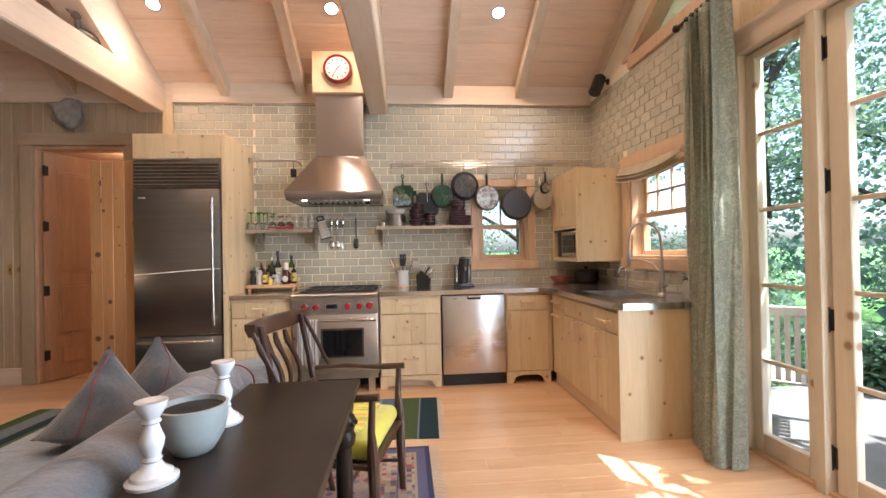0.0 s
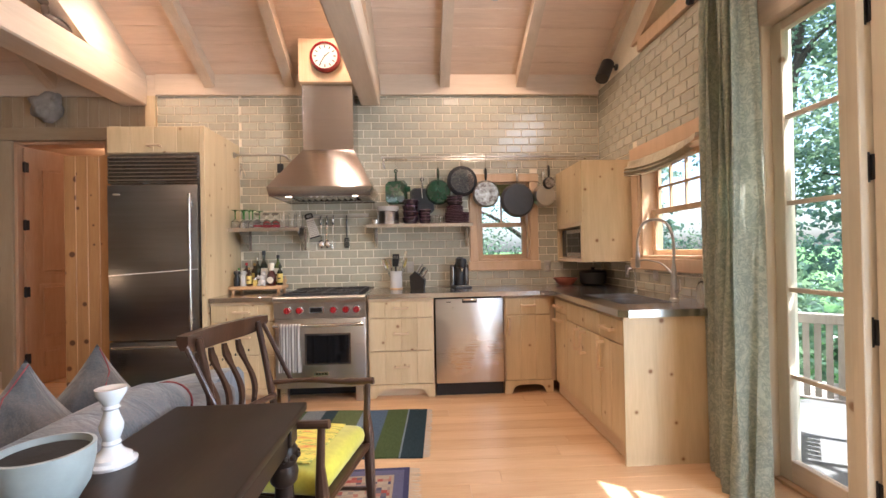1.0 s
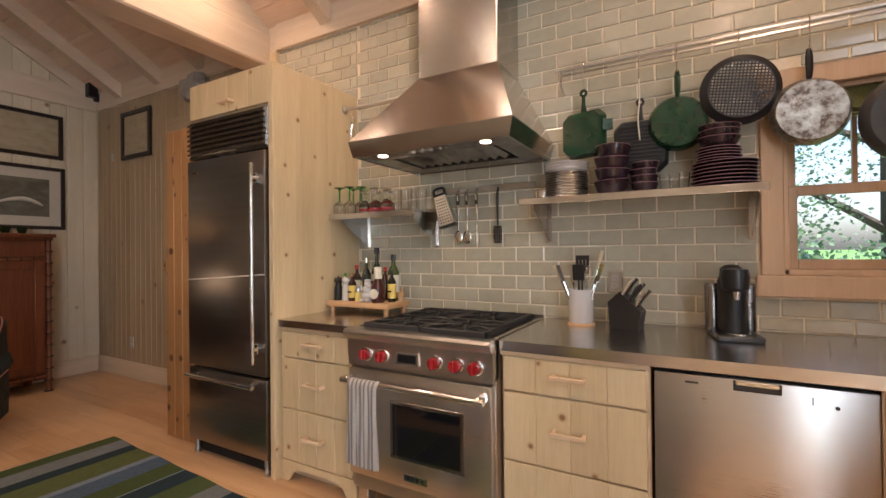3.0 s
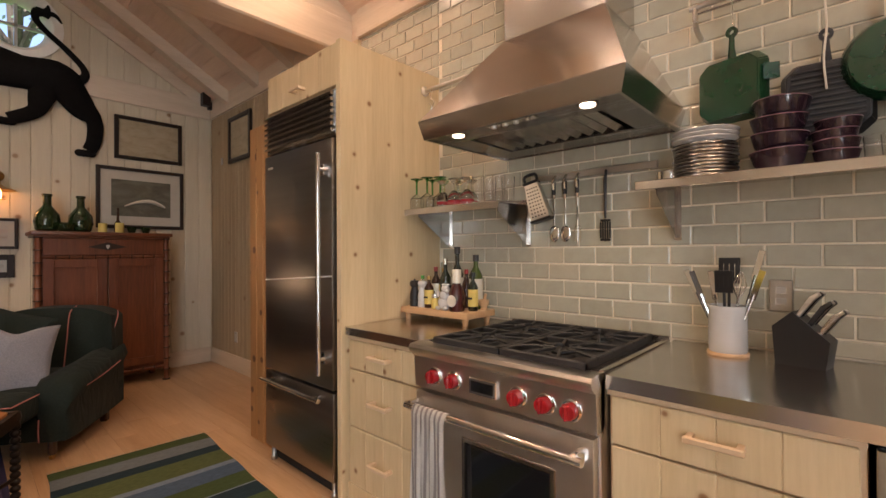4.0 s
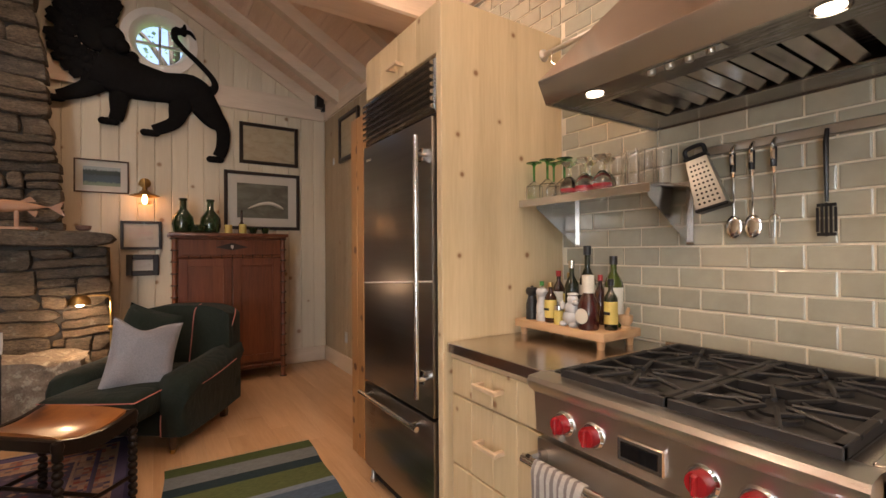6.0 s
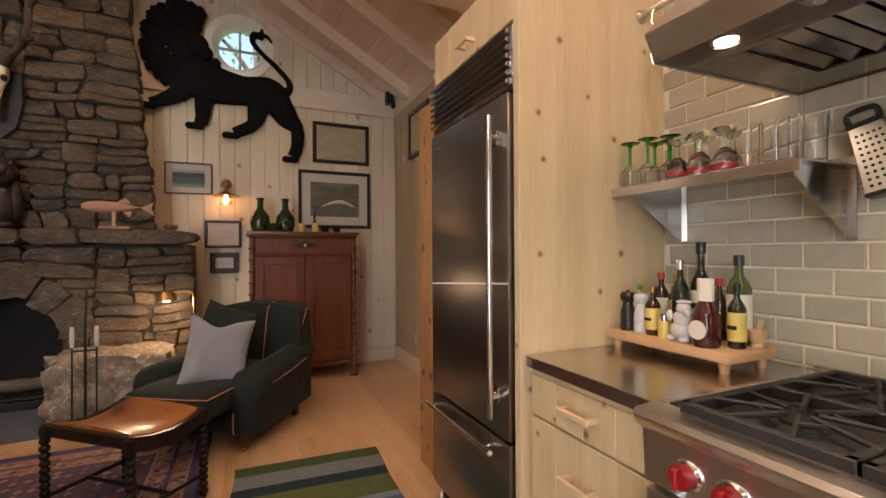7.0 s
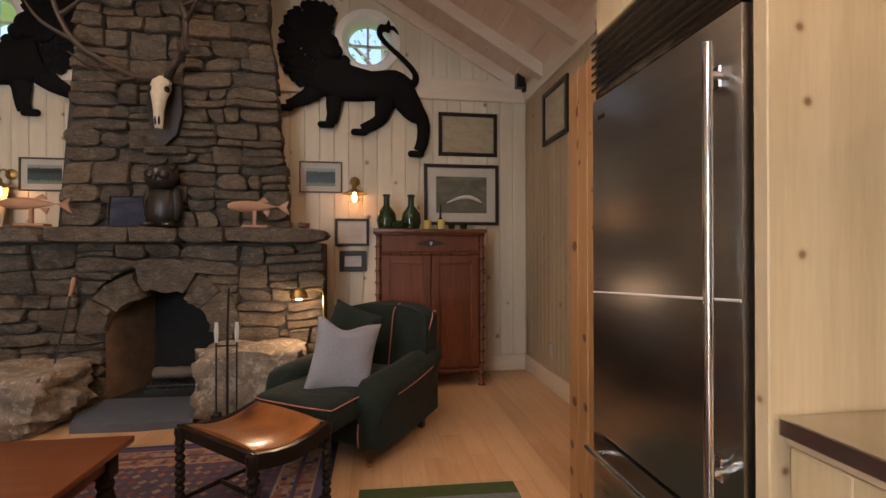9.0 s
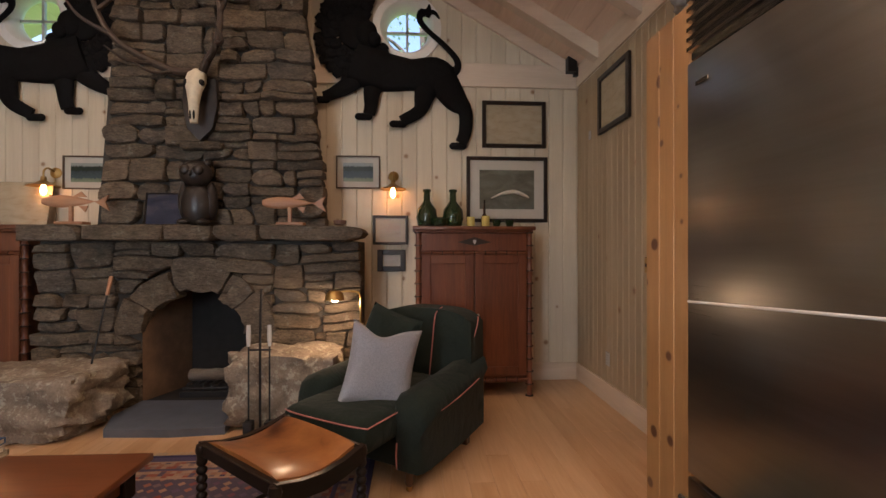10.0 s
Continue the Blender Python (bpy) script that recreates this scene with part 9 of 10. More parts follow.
for s in (-1, 1):
    bm = bmesh.new()
    bmesh.ops.create_icosphere(bm, subdivisions=2, radius=1, matrix=Matrix.LocRotScale((0.125, s * 0.06, 0.15), None, (0.03, 0.022, 0.03)))
    part("eye_socket", bm, DARKGAP, sk)
    bm = bmesh.new()
    bmesh.ops.create_icosphere(bm, subdivisions=2, radius=1, matrix=Matrix.LocRotScale((0.16, s * 0.014, -0.12), None, (0.012, 0.008, 0.04)))
    part("nostril", bm, DARKGAP, sk)
beam = {-1: [(0.07, -0.04, 0.26), (0.12, -0.16, 0.24), (0.16, -0.38, 0.33), (0.18, -0.60, 0.48), (0.14, -0.76, 0.74), (0.1, -0.84, 0.98)],
        1: [(0.07, 0.04, 0.26), (0.12, 0.10, 0.33), (0.16, 0.19, 0.46), (0.18, 0.23, 0.70), (0.14, 0.16, 0.92), (0.1, 0.06, 1.08)]}
tines = {-1: [((0.12, -0.16, 0.24), (0.24, -0.26, 0.18), (0.32, -0.38, 0.24)), ((0.15, -0.30, 0.29), (0.27, -0.44, 0.26), (0.34, -0.56, 0.34)), ((0.18, -0.62, 0.50), (0.26, -0.80, 0.60), (0.24, -0.95, 0.80)), ((0.15, -0.74, 0.70), (0.08, -0.62, 0.88), (0.04, -0.58, 1.0))],
         1: [((0.12, 0.10, 0.33), (0.24, 0.20, 0.36), (0.30, 0.22, 0.48)), ((0.16, 0.19, 0.46), (0.26, 0.28, 0.44), (0.30, 0.24, 0.56)), ((0.18, 0.23, 0.70), (0.26, 0.34, 0.84), (0.22, 0.36, 1.0)), ((0.16, 0.19, 0.85), (0.06, 0.30, 0.98), (0.02, 0.32, 1.1))]}
for s in (-1, 1):
    pts = curve(beam[s], 5)
    bm = tube(bmesh.new(), pts, [0.036 - 0.022 * i / (len(pts) - 1) for i in range(len(pts))], 9)
    a = part("antler", bm, ANTLER, tr)
    for tn in tines[s]:
        pts = curve(tn, 5)
        part("tine", tube(bmesh.new(), pts, [0.020 - 0.015 * i / (len(pts) - 1) for i in range(len(pts))], 7), ANTLER, a)

# lions on the gable
LIONIRON = plain("blackened_sheet_iron", (0.006, 0.0055, 0.0055), 0.8, 0.0, 0.4, 25, 0.5, spec=0.12)


def lion(at, flip):
    """A flat iron lion, head turned, striding; drawn in y and z about its chest."""
    bm = bmesh.new()
    th = 0.30

    def limb(pts, rad):
        p = [(0, y, z) for y, z in pts]
        c = curve(p, 5)
        r = [rad[min(int(i / 5), len(rad) - 1)] * (1 - (i % 5) / 5) + rad[min(int(i / 5) + 1, len(rad) - 1)] * ((i % 5) / 5) for i in range(len(c))]
        tube(bm, c, r, 12)

    limb([(-0.30, 0.10), (-0.05, 0.02), (0.25, -0.01), (0.48, 0.0), (0.60, -0.06)], [0.20, 0.20, 0.155, 0.17, 0.14])
    limb([(-0.26, -0.02), (-0.36, -0.13), (-0.50, -0.21), (-0.58, -0.24)], [0.13, 0.085, 0.06, 0.05])
    limb([(-0.08, -0.04), (-0.12, -0.18), (-0.13, -0.32), (-0.15, -0.40)], [0.14, 0.085, 0.065, 0.06])
    limb([(0.42, -0.06), (0.38, -0.22), (0.33, -0.36), (0.16, -0.46)], [0.15, 0.10, 0.065, 0.055])
    limb([(0.55, -0.05), (0.68, -0.24), (0.78, -0.36), (0.78, -0.55), (0.74, -0.66)], [0.16, 0.12, 0.07, 0.065, 0.06])
    for y, z in ((-0.60, -0.255), (-0.20, -0.41), (0.13, -0.475), (0.71, -0.68)):
        for k in range(4):
            bmesh.ops.create_icosphere(bm, subdivisions=2, radius=1, matrix=Matrix.LocRotScale((0, y - 0.045 + 0.03 * k, z - 0.012), None, (0.05, 0.042, 0.036)))
    limb([(0.60, 0.0), (0.70, 0.06), (0.69, 0.16), (0.56, 0.30), (0.42, 0.42), (0.34, 0.52), (0.36, 0.60), (0.44, 0.56)], [0.075, 0.04, 0.03, 0.028, 0.026, 0.03, 0.04, 0.018])
    limb([(0.36, 0.58), (0.42, 0.62), (0.43, 0.68)], [0.035, 0.03, 0.006])
    limb([(0.40, 0.60), (0.48, 0.60), (0.53, 0.54)], [0.03, 0.022, 0.006])
    bmesh.ops.create_icosphere(bm, subdivisions=3, radius=1, matrix=Matrix.LocRotScale((0.02, -0.28, 0.40), None, (0.10, 0.17, 0.18)))
    bmesh.ops.create_icosphere(bm, subdivisions=3, radius=1, matrix=Matrix.LocRotScale((0.06, -0.18, 0.38), None, (0.12, 0.11, 0.12)))
    bmesh.ops.create_icosphere(bm, subdivisions=2, radius=1, matrix=Matrix.LocRotScale((0.10, -0.10, 0.31), None, (0.12, 0.07, 0.075)))
    q = random.Random(6)
    for ringr, num, cr in ((0.325, 30, 0.042), (0.30, 24, 0.045), (0.24, 22, 0.05), (0.17, 16, 0.05)):
        for i in range(num):
            a = 2 * math.pi * i / num + q.uniform(-0.1, 0.1)
            cy, cz = -0.30 + ringr * 0.95 * math.cos(a), 0.36 + ringr * 1.25 * math.sin(a)
            if math.cos(a) > 0.55 and -0.3 < math.sin(a) < 0.7:
                continue
            rad = cr * q.uniform(0.8, 1.2)
            tw = [(0.03 + 0.02 * (0.3 - ringr) / 0.1, cy + rad * (1 - 0.25 * k) * math.cos(a + k * 1.1), cz + rad * (1 - 0.25 * k) * math.sin(a + k * 1.1)) for k in range(4)]
            tube(bm, curve([(0.0, -0.30 + ringr * 0.7 * math.cos(a), 0.36 + ringr * 0.9 * math.sin(a)), *tw], 3), [0.035] * 4 + [0.03] * 4 + [0.024] * 3 + [0.016, 0.012], 7)
    for v in bm.verts:
        v.co.x = 0.012 + max(v.co.x, -0.04) * th
        if flip:
            v.co.y = -v.co.y
    return solid("iron_lion", bm, LIONIRON, "black sheet-iron striding lion on the gable", "wall sculpture", at, "iron lions", smooth=60)


lion(pose(XW + 0.03, 2.935, 2.99), False)
lion(pose(XW + 0.03, -0.11, 2.99), True)

# wall lamps
EDISON = glow("filament_bulb_glow", (1.0, 0.45, 0.15), 12)


def wall_lamp(y):
    t = thing("wall_lamp", "aged brass wall lamp with a glowing bare bulb", "wall lamp", pose(XW, y, 2.0), "wall lamps")
    part("wall_plate", turned(bmesh.new(), [(0.05, 0.0), (0.05, 0.01), (0.03, 0.022), (0.012, 0.03)], n=22, axis="x"), BRASS, t)
    part("arm", tube(bmesh.new(), curve([(0.02, 0, 0), (0.09, 0, 0.03), (0.14, 0, 0.0), (0.145, 0, -0.06)], 5), 0.008, 8), BRASS, t)
    part("shade", turned(bmesh.new(), [(0.02, -0.055), (0.024, -0.09), (0.06, -0.115), (0.125, -0.14), (0.123, -0.144), (0.058, -0.12), (0.02, -0.10)], 0.145, 0, 0, 26, caps=False), BRASS, t, "shallow dark brass shade")
    part("socket", turned(bmesh.new(), [(0.018, -0.13), (0.02, -0.06)], 0.145, 0, 0, 14), BRASS, t)
    part("bulb", turned(bmesh.new(), [(0.0, -0.225), (0.018, -0.215), (0.024, -0.19), (0.02, -0.15), (0.012, -0.13)], 0.145, 0, 0, 16), EDISON, t, "glowing amber filament bulb")
    part("cage_ring", turned(bmesh.new(), [(0.052, -0.222), (0.056, -0.222), (0.056, -0.218), (0.052, -0.218), (0.052, -0.222)], 0.145, 0, 0, 20, "z", False), BRASS, t)
    bulb("wall_lamp_bulb", (XW + 0.145, y, 1.745), 0.10, (1.0, 0.50, 0.20), 0.03)


wall_lamp(3.02)
wall_lamp(-0.09)

# ---------- armoires ----------


def armoire(at, mat):
    """Bamboo-edged cupboard: local x is its front, y across."""
    t = thing("armoire", "red-brown two-door cupboard with turned bamboo edging", "cupboard", at, "cupboards by the chimney")
    w = 1.02
    knot_ring = mesh_of("ring", turned(bmesh.new(), [(0.028, -0.006), (0.036, -0.004), (0.036, 0.004), (0.028, 0.006)], n=12), DARKWOOD)
    rail_ring = mesh_of("ring", turned(bmesh.new(), [(0.014, -0.004), (0.0205, -0.003), (0.0205, 0.003), (0.014, 0.004)], n=8, axis="y"), DARKWOOD)
    part("carcass", bx(-0.45, -0.02, -w / 2 + 0.02, w / 2 - 0.02, 0.12, 1.44, 0.004), mat, t)
    part("top", bx(-0.47, 0.025, -w / 2 - 0.03, w / 2 + 0.03, 1.46, 1.495, 0.008, 2), mat, t)
    part("moulding", bx(-0.46, 0.008, -w / 2 - 0.01, w / 2 + 0.01, 1.44, 1.46, 0.005), mat, t)
    d = part("drawer", bx(-0.02, 0.0, -w / 2 + 0.05, w / 2 - 0.05, 1.28, 1.43, 0.004), mat, t)
    part("escutcheon", prism(bmesh.new(), [(-0.013, 1.375), (0.013, 1.375), (0.013, 1.355), (0.0, 1.335), (-0.013, 1.355)], "x", 0.0, 0.005), WHITE, d)
    part("inlay", prism(bmesh.new(), [(-0.15, 1.355), (0.0, 1.40), (0.15, 1.355), (0.0, 1.325)], "x", 0.0005, 0.002), FRAMEBLACK, d)
    for s in (-1, 1):
        y0, y1 = (0.006, w / 2 - 0.05) if s > 0 else (-w / 2 + 0.05, -0.006)
        dr = part("door", bx(-0.022, -0.004, y0, y1, 0.19, 1.245, 0.003), mat, t)
        f = 0.075
        for a in ((y0, y0 + f, 0.19, 1.245), (y1 - f, y1, 0.19, 1.245)):
            part("stile", bx(-0.004, 0.008, *a, r=0.003), mat, dr)
        for a in ((0.19, 0.19 + f), (1.245 - f, 1.245)):
            part("rail", bx(-0.004, 0.008, y0 + f, y1 - f, *a, r=0.003), mat, dr)
        part("knob", turned(bmesh.new(), [(0.006, 0.008), (0.012, 0.018), (0.008, 0.026), (0, 0.028)], 0, s * 0.03, 0.72, 12, "x"), WHITE, dr)
        k, prof = 13, []
        for i in range(k):
            z0, z1 = 1.44 * i / k, 1.44 * (i + 1) / k
            prof += [(0.031, z0 + 0.002), (0.023, z0 + 0.016), (0.023, z1 - 0.014), (0.031, z1 - 0.002)]
        bm = turned(bmesh.new(), prof, -0.015, s * (w / 2 - 0.02), 0, 12)
        post = part("bamboo_post", bm, mat, t, "turned bamboo-style corner post")
        for i in range(k + 1):
            part("ring", knot_ring, None, post, at=Matrix.Translation((-0.015, s * (w / 2 - 0.02), max(0.006, 1.44 * i / k - 0.002))))
        part("back_foot", bx(-0.45, -0.40, s * (w / 2 - 0.045) - 0.025, s * (w / 2 - 0.045) + 0.025, 0, 0.13, 0.004), mat, t)
    for z in (1.262, 0.15):
        k, pts, rad = 10, [], []
        for i in range(k):
            a, b = -w / 2 + 0.04 + (w - 0.08) * i / k, -w / 2 + 0.04 + (w - 0.08) * (i + 1) / k
            pts += [(-0.006, a + 0.002, z), (-0.006, a + 0.014, z), (-0.006, b - 0.014, z), (-0.006, b - 0.002, z)]
            rad += [0.018, 0.012, 0.012, 0.018]
        bm = tube(bmesh.new(), pts, rad, 8)
        rail_ = part("bamboo_rail", bm, mat, t, "turned bamboo-style rail")
        for i in range(1, k):
            part("ring", rail_ring, None, rail_, at=Matrix.Translation((-0.006, -w / 2 + 0.04 + (w - 0.08) * i / k, z)))
    return t


am = armoire(pose(-4.96, 3.745, 0), MAHOGANY)
copy_thing(am, pose(-4.96, -0.46, 0))
AT = 1.495
DEMIJOHN = plain("dark_green_glass", (0.014, 0.032, 0.010), 0.07, 0, 0.3, coat=0.5, bumps=0.03)
for y in (3.335, 3.575):
    t = thing("green_jug", "dark green glass demijohn on the cupboard", "bottle", pose(-5.18, y, AT), "green demijohns")
    part("bottle", turned(bmesh.new(), [(0.06, 0), (0.085, 0.02), (0.098, 0.09), (0.09, 0.16), (0.05, 0.215), (0.032, 0.24), (0.03, 0.32), (0.038, 0.325), (0.038, 0.345), (0.028, 0.348), (0.024, 0.33)], n=26), DEMIJOHN, t)
solid("green_bowl", turned(bmesh.new(), [(0.04, 0), (0.065, 0.02), (0.075, 0.07), (0.055, 0.085), (0.05, 0.08), (0.06, 0.06), (0, 0.02)], n=24), DEMIJOHN, "squat dark green glass bowl on the cupboard", "bowl", pose(-5.10, 3.455, AT))
for y, h, m_ in ((3.73, 0.09, YLABEL), (3.865, 0.10, YLABEL)):
    solid("votive_candle", turned(bmesh.new(), [(0.034, 0), (0.036, 0.004), (0.036, h), (0.03, h), (0.028, h - 0.012), (0, h - 0.012)], n=20), m_, "squat yellow candle glass on the cupboard", "candle", pose(-5.10, y, AT), "candles on the cupboard")
solid("bud_vase", turned(bmesh.new(), [(0.03, 0), (0.034, 0.02), (0.03, 0.10), (0.012, 0.13), (0.009, 0.25), (0.011, 0.255)], n=18), BROWNGLASS, "slim brown bud vase on the cupboard", "vase", pose(-5.20, 3.87, AT))
for y in (3.97, 4.09):
    solid("dark_bowl", turned(bmesh.new(), [(0.02, 0), (0.03, 0.012), (0.045, 0.065), (0.04, 0.065), (0.026, 0.02), (0, 0.018)], n=20), DEMIJOHN, "small dark glass bowl on the cupboard", "bowl", pose(-5.12, y, AT), "dark glass bowls")
solid("leaning_map", bx(-0.004, 0.004, -0.42, 0.36, 0, 0.42, 0.002), MAPART, "unframed old map leaning on the far cupboard", "map", pose(-5.30, -0.42, AT, 0, -12, 0))

# ---------- corner details ----------
t = thing("loudspeaker", "small black loudspeaker in the gable corner", "loudspeaker", pose(XW + 0.03, 4.76, 3.0))
part("cabinet", bx(0.0, 0.09, -0.045, 0.045, 0.03, 0.18, 0.006), BLACK, t)
part("mount", bx(0.0, 0.05, 0.03, 0.075, 0.0, 0.09, 0.005), BLACK, t)
solid("thermostat", bx(-0.02, 0.02, -0.012, 0, -0.04, 0.04, 0.004), WHITE, "small white wall sensor by the room corner", "wall sensor", pose(-5.12, YN - 0.001, 2.35))
MASKSTONE = plain("grey_carved_stone", (0.26, 0.245, 0.22), 0.8, 0, 0.35, 16, 0.6)
bm = bmesh.new()
for c, s in (((0, -0.07, 0.0), (0.135, 0.09, 0.14)), ((-0.09, -0.09, 0.06), (0.06, 0.05, 0.05)), ((0.09, -0.09, 0.06), (0.06, 0.05, 0.05)), ((0.01, -0.13, -0.05), (0.06, 0.06, 0.07)), ((0, -0.06, 0.10), (0.11, 0.06, 0.05)), ((-0.1, -0.05, -0.02), (0.06, 0.05, 0.07))):
    bmesh.ops.create_icosphere(bm, subdivisions=3, radius=1, matrix=Matrix.LocRotScale(c, None, s))
for v in bm.verts:
    v.co *= 1 + 0.22 * noise.noise(v.co * 11) + 0.10 * noise.noise(v.co * 34)
    v.co.y = min(v.co.y, 0)
solid("carved_mask", bm, MASKSTONE, "grey weathered carved head over the hall doorway", "carving", pose(-3.49, YN - 0.006, 2.77), smooth=60)
# decoy bird on the tie beam
bm = bmesh.new()
for c, s in (((0, 0.0, 0.055), (0.05, 0.15, 0.05)), ((0, -0.12, 0.11), (0.025, 0.03, 0.05)), ((0, -0.14, 0.165), (0.03, 0.045, 0.03)), ((0, -0.20, 0.165), (0.014, 0.05, 0.010)), ((0, 0.15, 0.06), (0.02, 0.06, 0.015))):
    bmesh.ops.create_icosphere(bm, subdivisions=2, radius=1, matrix=Matrix.LocRotScale(c, None, s))
solid("bird_decoy", bm, plain("brown_decoy_paint", (0.12, 0.085, 0.06), 0.6, 0, 0.5, 22, 0.2), "brown painted wooden bird decoy on the tie beam", "decoy", pose(-2.68, 3.86, 3.062), smooth=60)

# ---------- green club armchair ----------
GREENCLOTH = fabric("dark_green_wool", (0.010, 0.016, 0.013), (0.018, 0.026, 0.021), 260, big=0.4, sheen=0.03)
PIPING = plain("salmon_piping", (0.40, 0.15, 0.125), 0.7)
ac = thing("club_armchair", "dark green upholstered club armchair with salmon piping", "armchair", pose(-3.92, 3.08, 0, 0, 0, 57))
ac.scale = (1.07, 1.13, 1.0)


def pipe(pts, parent, r=0.004):
    return part("piping", tube(bmesh.new(), curve(pts, 6), r, 6), PIPING, parent, "salmon piping")


part("base", bx(-0.36, 0.36, -0.30, 0.36, 0.12, 0.30, 0.03, 3), GREENCLOTH, ac)
seat = part("seat_cushion", soft_box(0.54, 0.84, 0.17, 0.055, 4, 0.03), GREENCLOTH, ac, at=pose(0, -0.14, 0.28))
pipe([(-0.262, -0.39, 0.145), (-0.14, -0.424, 0.155), (0.14, -0.424, 0.155), (0.262, -0.39, 0.145)], seat)
pipe([(-0.262, -0.39, 0.03), (-0.14, -0.423, 0.025), (0.14, -0.423, 0.025), (0.262, -0.39, 0.03)], seat)
pipe([(0.266, -0.39, 0.145), (0.27, 0.0, 0.15), (0.266, 0.3, 0.15)], seat)
for s in (-1, 1):
    bm = bmesh.new()
    prev = None
    rings = []
    for y, top, w in ((-0.32, 0.44, 0.07), (-0.29, 0.505, 0.092), (-0.24, 0.53, 0.10), (-0.12, 0.54, 0.102), (0.1, 0.55, 0.10), (0.26, 0.575, 0.09), (0.40, 0.60, 0.08)):
        c = s * 0.33
        rings.append([bm.verts.new((c + q * w, y, z)) for q, z in ((-0.85, 0.13), (-0.85, top - 0.17), (-1.2, top - 0.10), (-0.95, top - 0.03), (0, top), (0.95, top - 0.03), (1.2, top - 0.10), (0.85, top - 0.17), (0.85, 0.13))])
    for a, b in zip(rings, rings[1:]):
        for i in range(8):
            bm.faces.new((a[i], a[i + 1], b[i + 1], b[i]))
        bm.faces.new((a[8], a[0], b[0], b[8]))
    bm.faces.new(rings[0])
    bm.faces.new(rings[-1])
    a_ = part("arm", bm, GREENCLOTH, ac, smooth=60)
    pipe([(s * 0.33 + s * 0.118, -0.20, 0.432), (s * 0.33 + s * 0.121, 0.0, 0.447), (s * 0.33 + s * 0.115, 0.24, 0.478)], a_, 0.004)
bm = bmesh.new()
n_, k = 22, 12
g = []
for j in range(k + 1):
    v = j / k
    z = 0.24 + 0.64 * v
    line = []
    for i in range(n_ + 1):
        u = 2 * i / n_ - 1
        half = 0.40 * (1 - 0.06 * v)
        topz = z
        drop = 0.07 * abs(u) ** 3 * v
        yb = 0.34 + 0.10 * v - 0.10 * abs(u) ** 4 * (0.4 + 0.6 * v)
        line.append((half * u, yb, topz - drop))
    g.append(line)
fr = [[bm.verts.new((x, y - 0.10 * (1 - 0.3 * abs(u_ / n_ * 2 - 1) ** 3) - 0.0, z)) for u_, (x, y, z) in enumerate(l)] for l in g]
bk = [[bm.verts.new((x * 1.02, y + 0.08, z - 0.0)) for x, y, z in l] for l in g]
for A, rev in ((fr, False), (bk, True)):
    for a, b in zip(A, A[1:]):
        for i in range(n_):
            bm.faces.new((a[i], a[i + 1], b[i + 1], b[i]) if not rev else (a[i], b[i], b[i + 1], a[i + 1]))
for i in range(n_):
    bm.faces.new((fr[-1][i], fr[-1][i + 1], bk[-1][i + 1], bk[-1][i]))
    bm.faces.new((fr[0][i], bk[0][i], bk[0][i + 1], fr[0][i + 1]))
for j in range(k):
    bm.faces.new((fr[j][0], fr[j + 1][0], bk[j + 1][0], bk[j][0]))
    bm.faces.new((fr[j][-1], bk[j][-1], bk[j + 1][-1], fr[j + 1][-1]))
bmesh.ops.bevel(bm, geom=[e for e in bm.edges if e.is_manifold and e.calc_face_angle(0) > 1.0], offset=0.035, segments=3, affect="EDGES")
back = part("back", bm, GREENCLOTH, ac, "tall rounded back", smooth=70)
pipe([(0.10, 0.245, 0.45), (0.105, 0.27, 0.65), (0.10, 0.315, 0.84), (0.10, 0.40, 0.885)], back)
pipe([(0.33, 0.30, 0.56), (0.375, 0.30, 0.70), (0.385, 0.34, 0.80), (0.36, 0.40, 0.84)], back)
pipe([(0.27, -0.32, 0.13), (0.27, -0.325, 0.20), (0.27, -0.32, 0.27)], ac)
for x in (-0.31, 0.31):
    bm = turned(bmesh.new(), [(0.014, 0.03), (0.022, 0.045), (0.02, 0.13)], x, -0.27, 0, 12)
    lg = part("front_leg", bm, BROWN, ac)
    part("caster", turned(bmesh.new(), [(0.018, -0.008), (0.02, 0.0), (0.018, 0.008)], x, -0.27, 0.02, 14, "x"), BRASS, lg, "small brass caster")
    part("back_leg", bx(x - 0.022, x + 0.022, 0.30, 0.345, 0.0, 0.13, 0.006), BROWN, ac)
GREYPILLOW = fabric("pale_grey_wool", (0.20, 0.205, 0.235), (0.29, 0.295, 0.32), 280)
t = thing("grey_pillow", "pale grey wool cushion leaning on the green armchair", "pillow", pose(-3.97, 3.06, 0, 0, 0, 47) @ pose(0.19, -0.25, 0.625, -14, 0, 56) @ Matrix.Rotation(radians(13), 4, "Y"))
bm = cushion(0.41, 0.48, 0.18, 22, 0.10, 0.016, 3)
for v in bm.verts:
    if v.co.z > 0:
        v.co.z -= 0.075 * (v.co.z / 0.25) ** 2 * math.exp(-((v.co.x + 0.03) / 0.10) ** 2)
part("pad", bm, GREYPILLOW, t)
t = thing("green_pillow", "dark green cushion with piping behind the grey one", "pillow", pose(-3.97, 3.06, 0, 0, 0, 47) @ pose(-0.07, 0.05, 0.685, -14, 0, 8) @ Matrix.Rotation(radians(14), 4, "Y"))
part("pad", cushion(0.43, 0.42, 0.15, 16, 0.07, 0.01, 4), GREENCLOTH, t)
pipe([(-0.195, 0.0, 0.195), (0.0, 0.0, 0.185), (0.195, 0.0, 0.195)], t, 0.004)

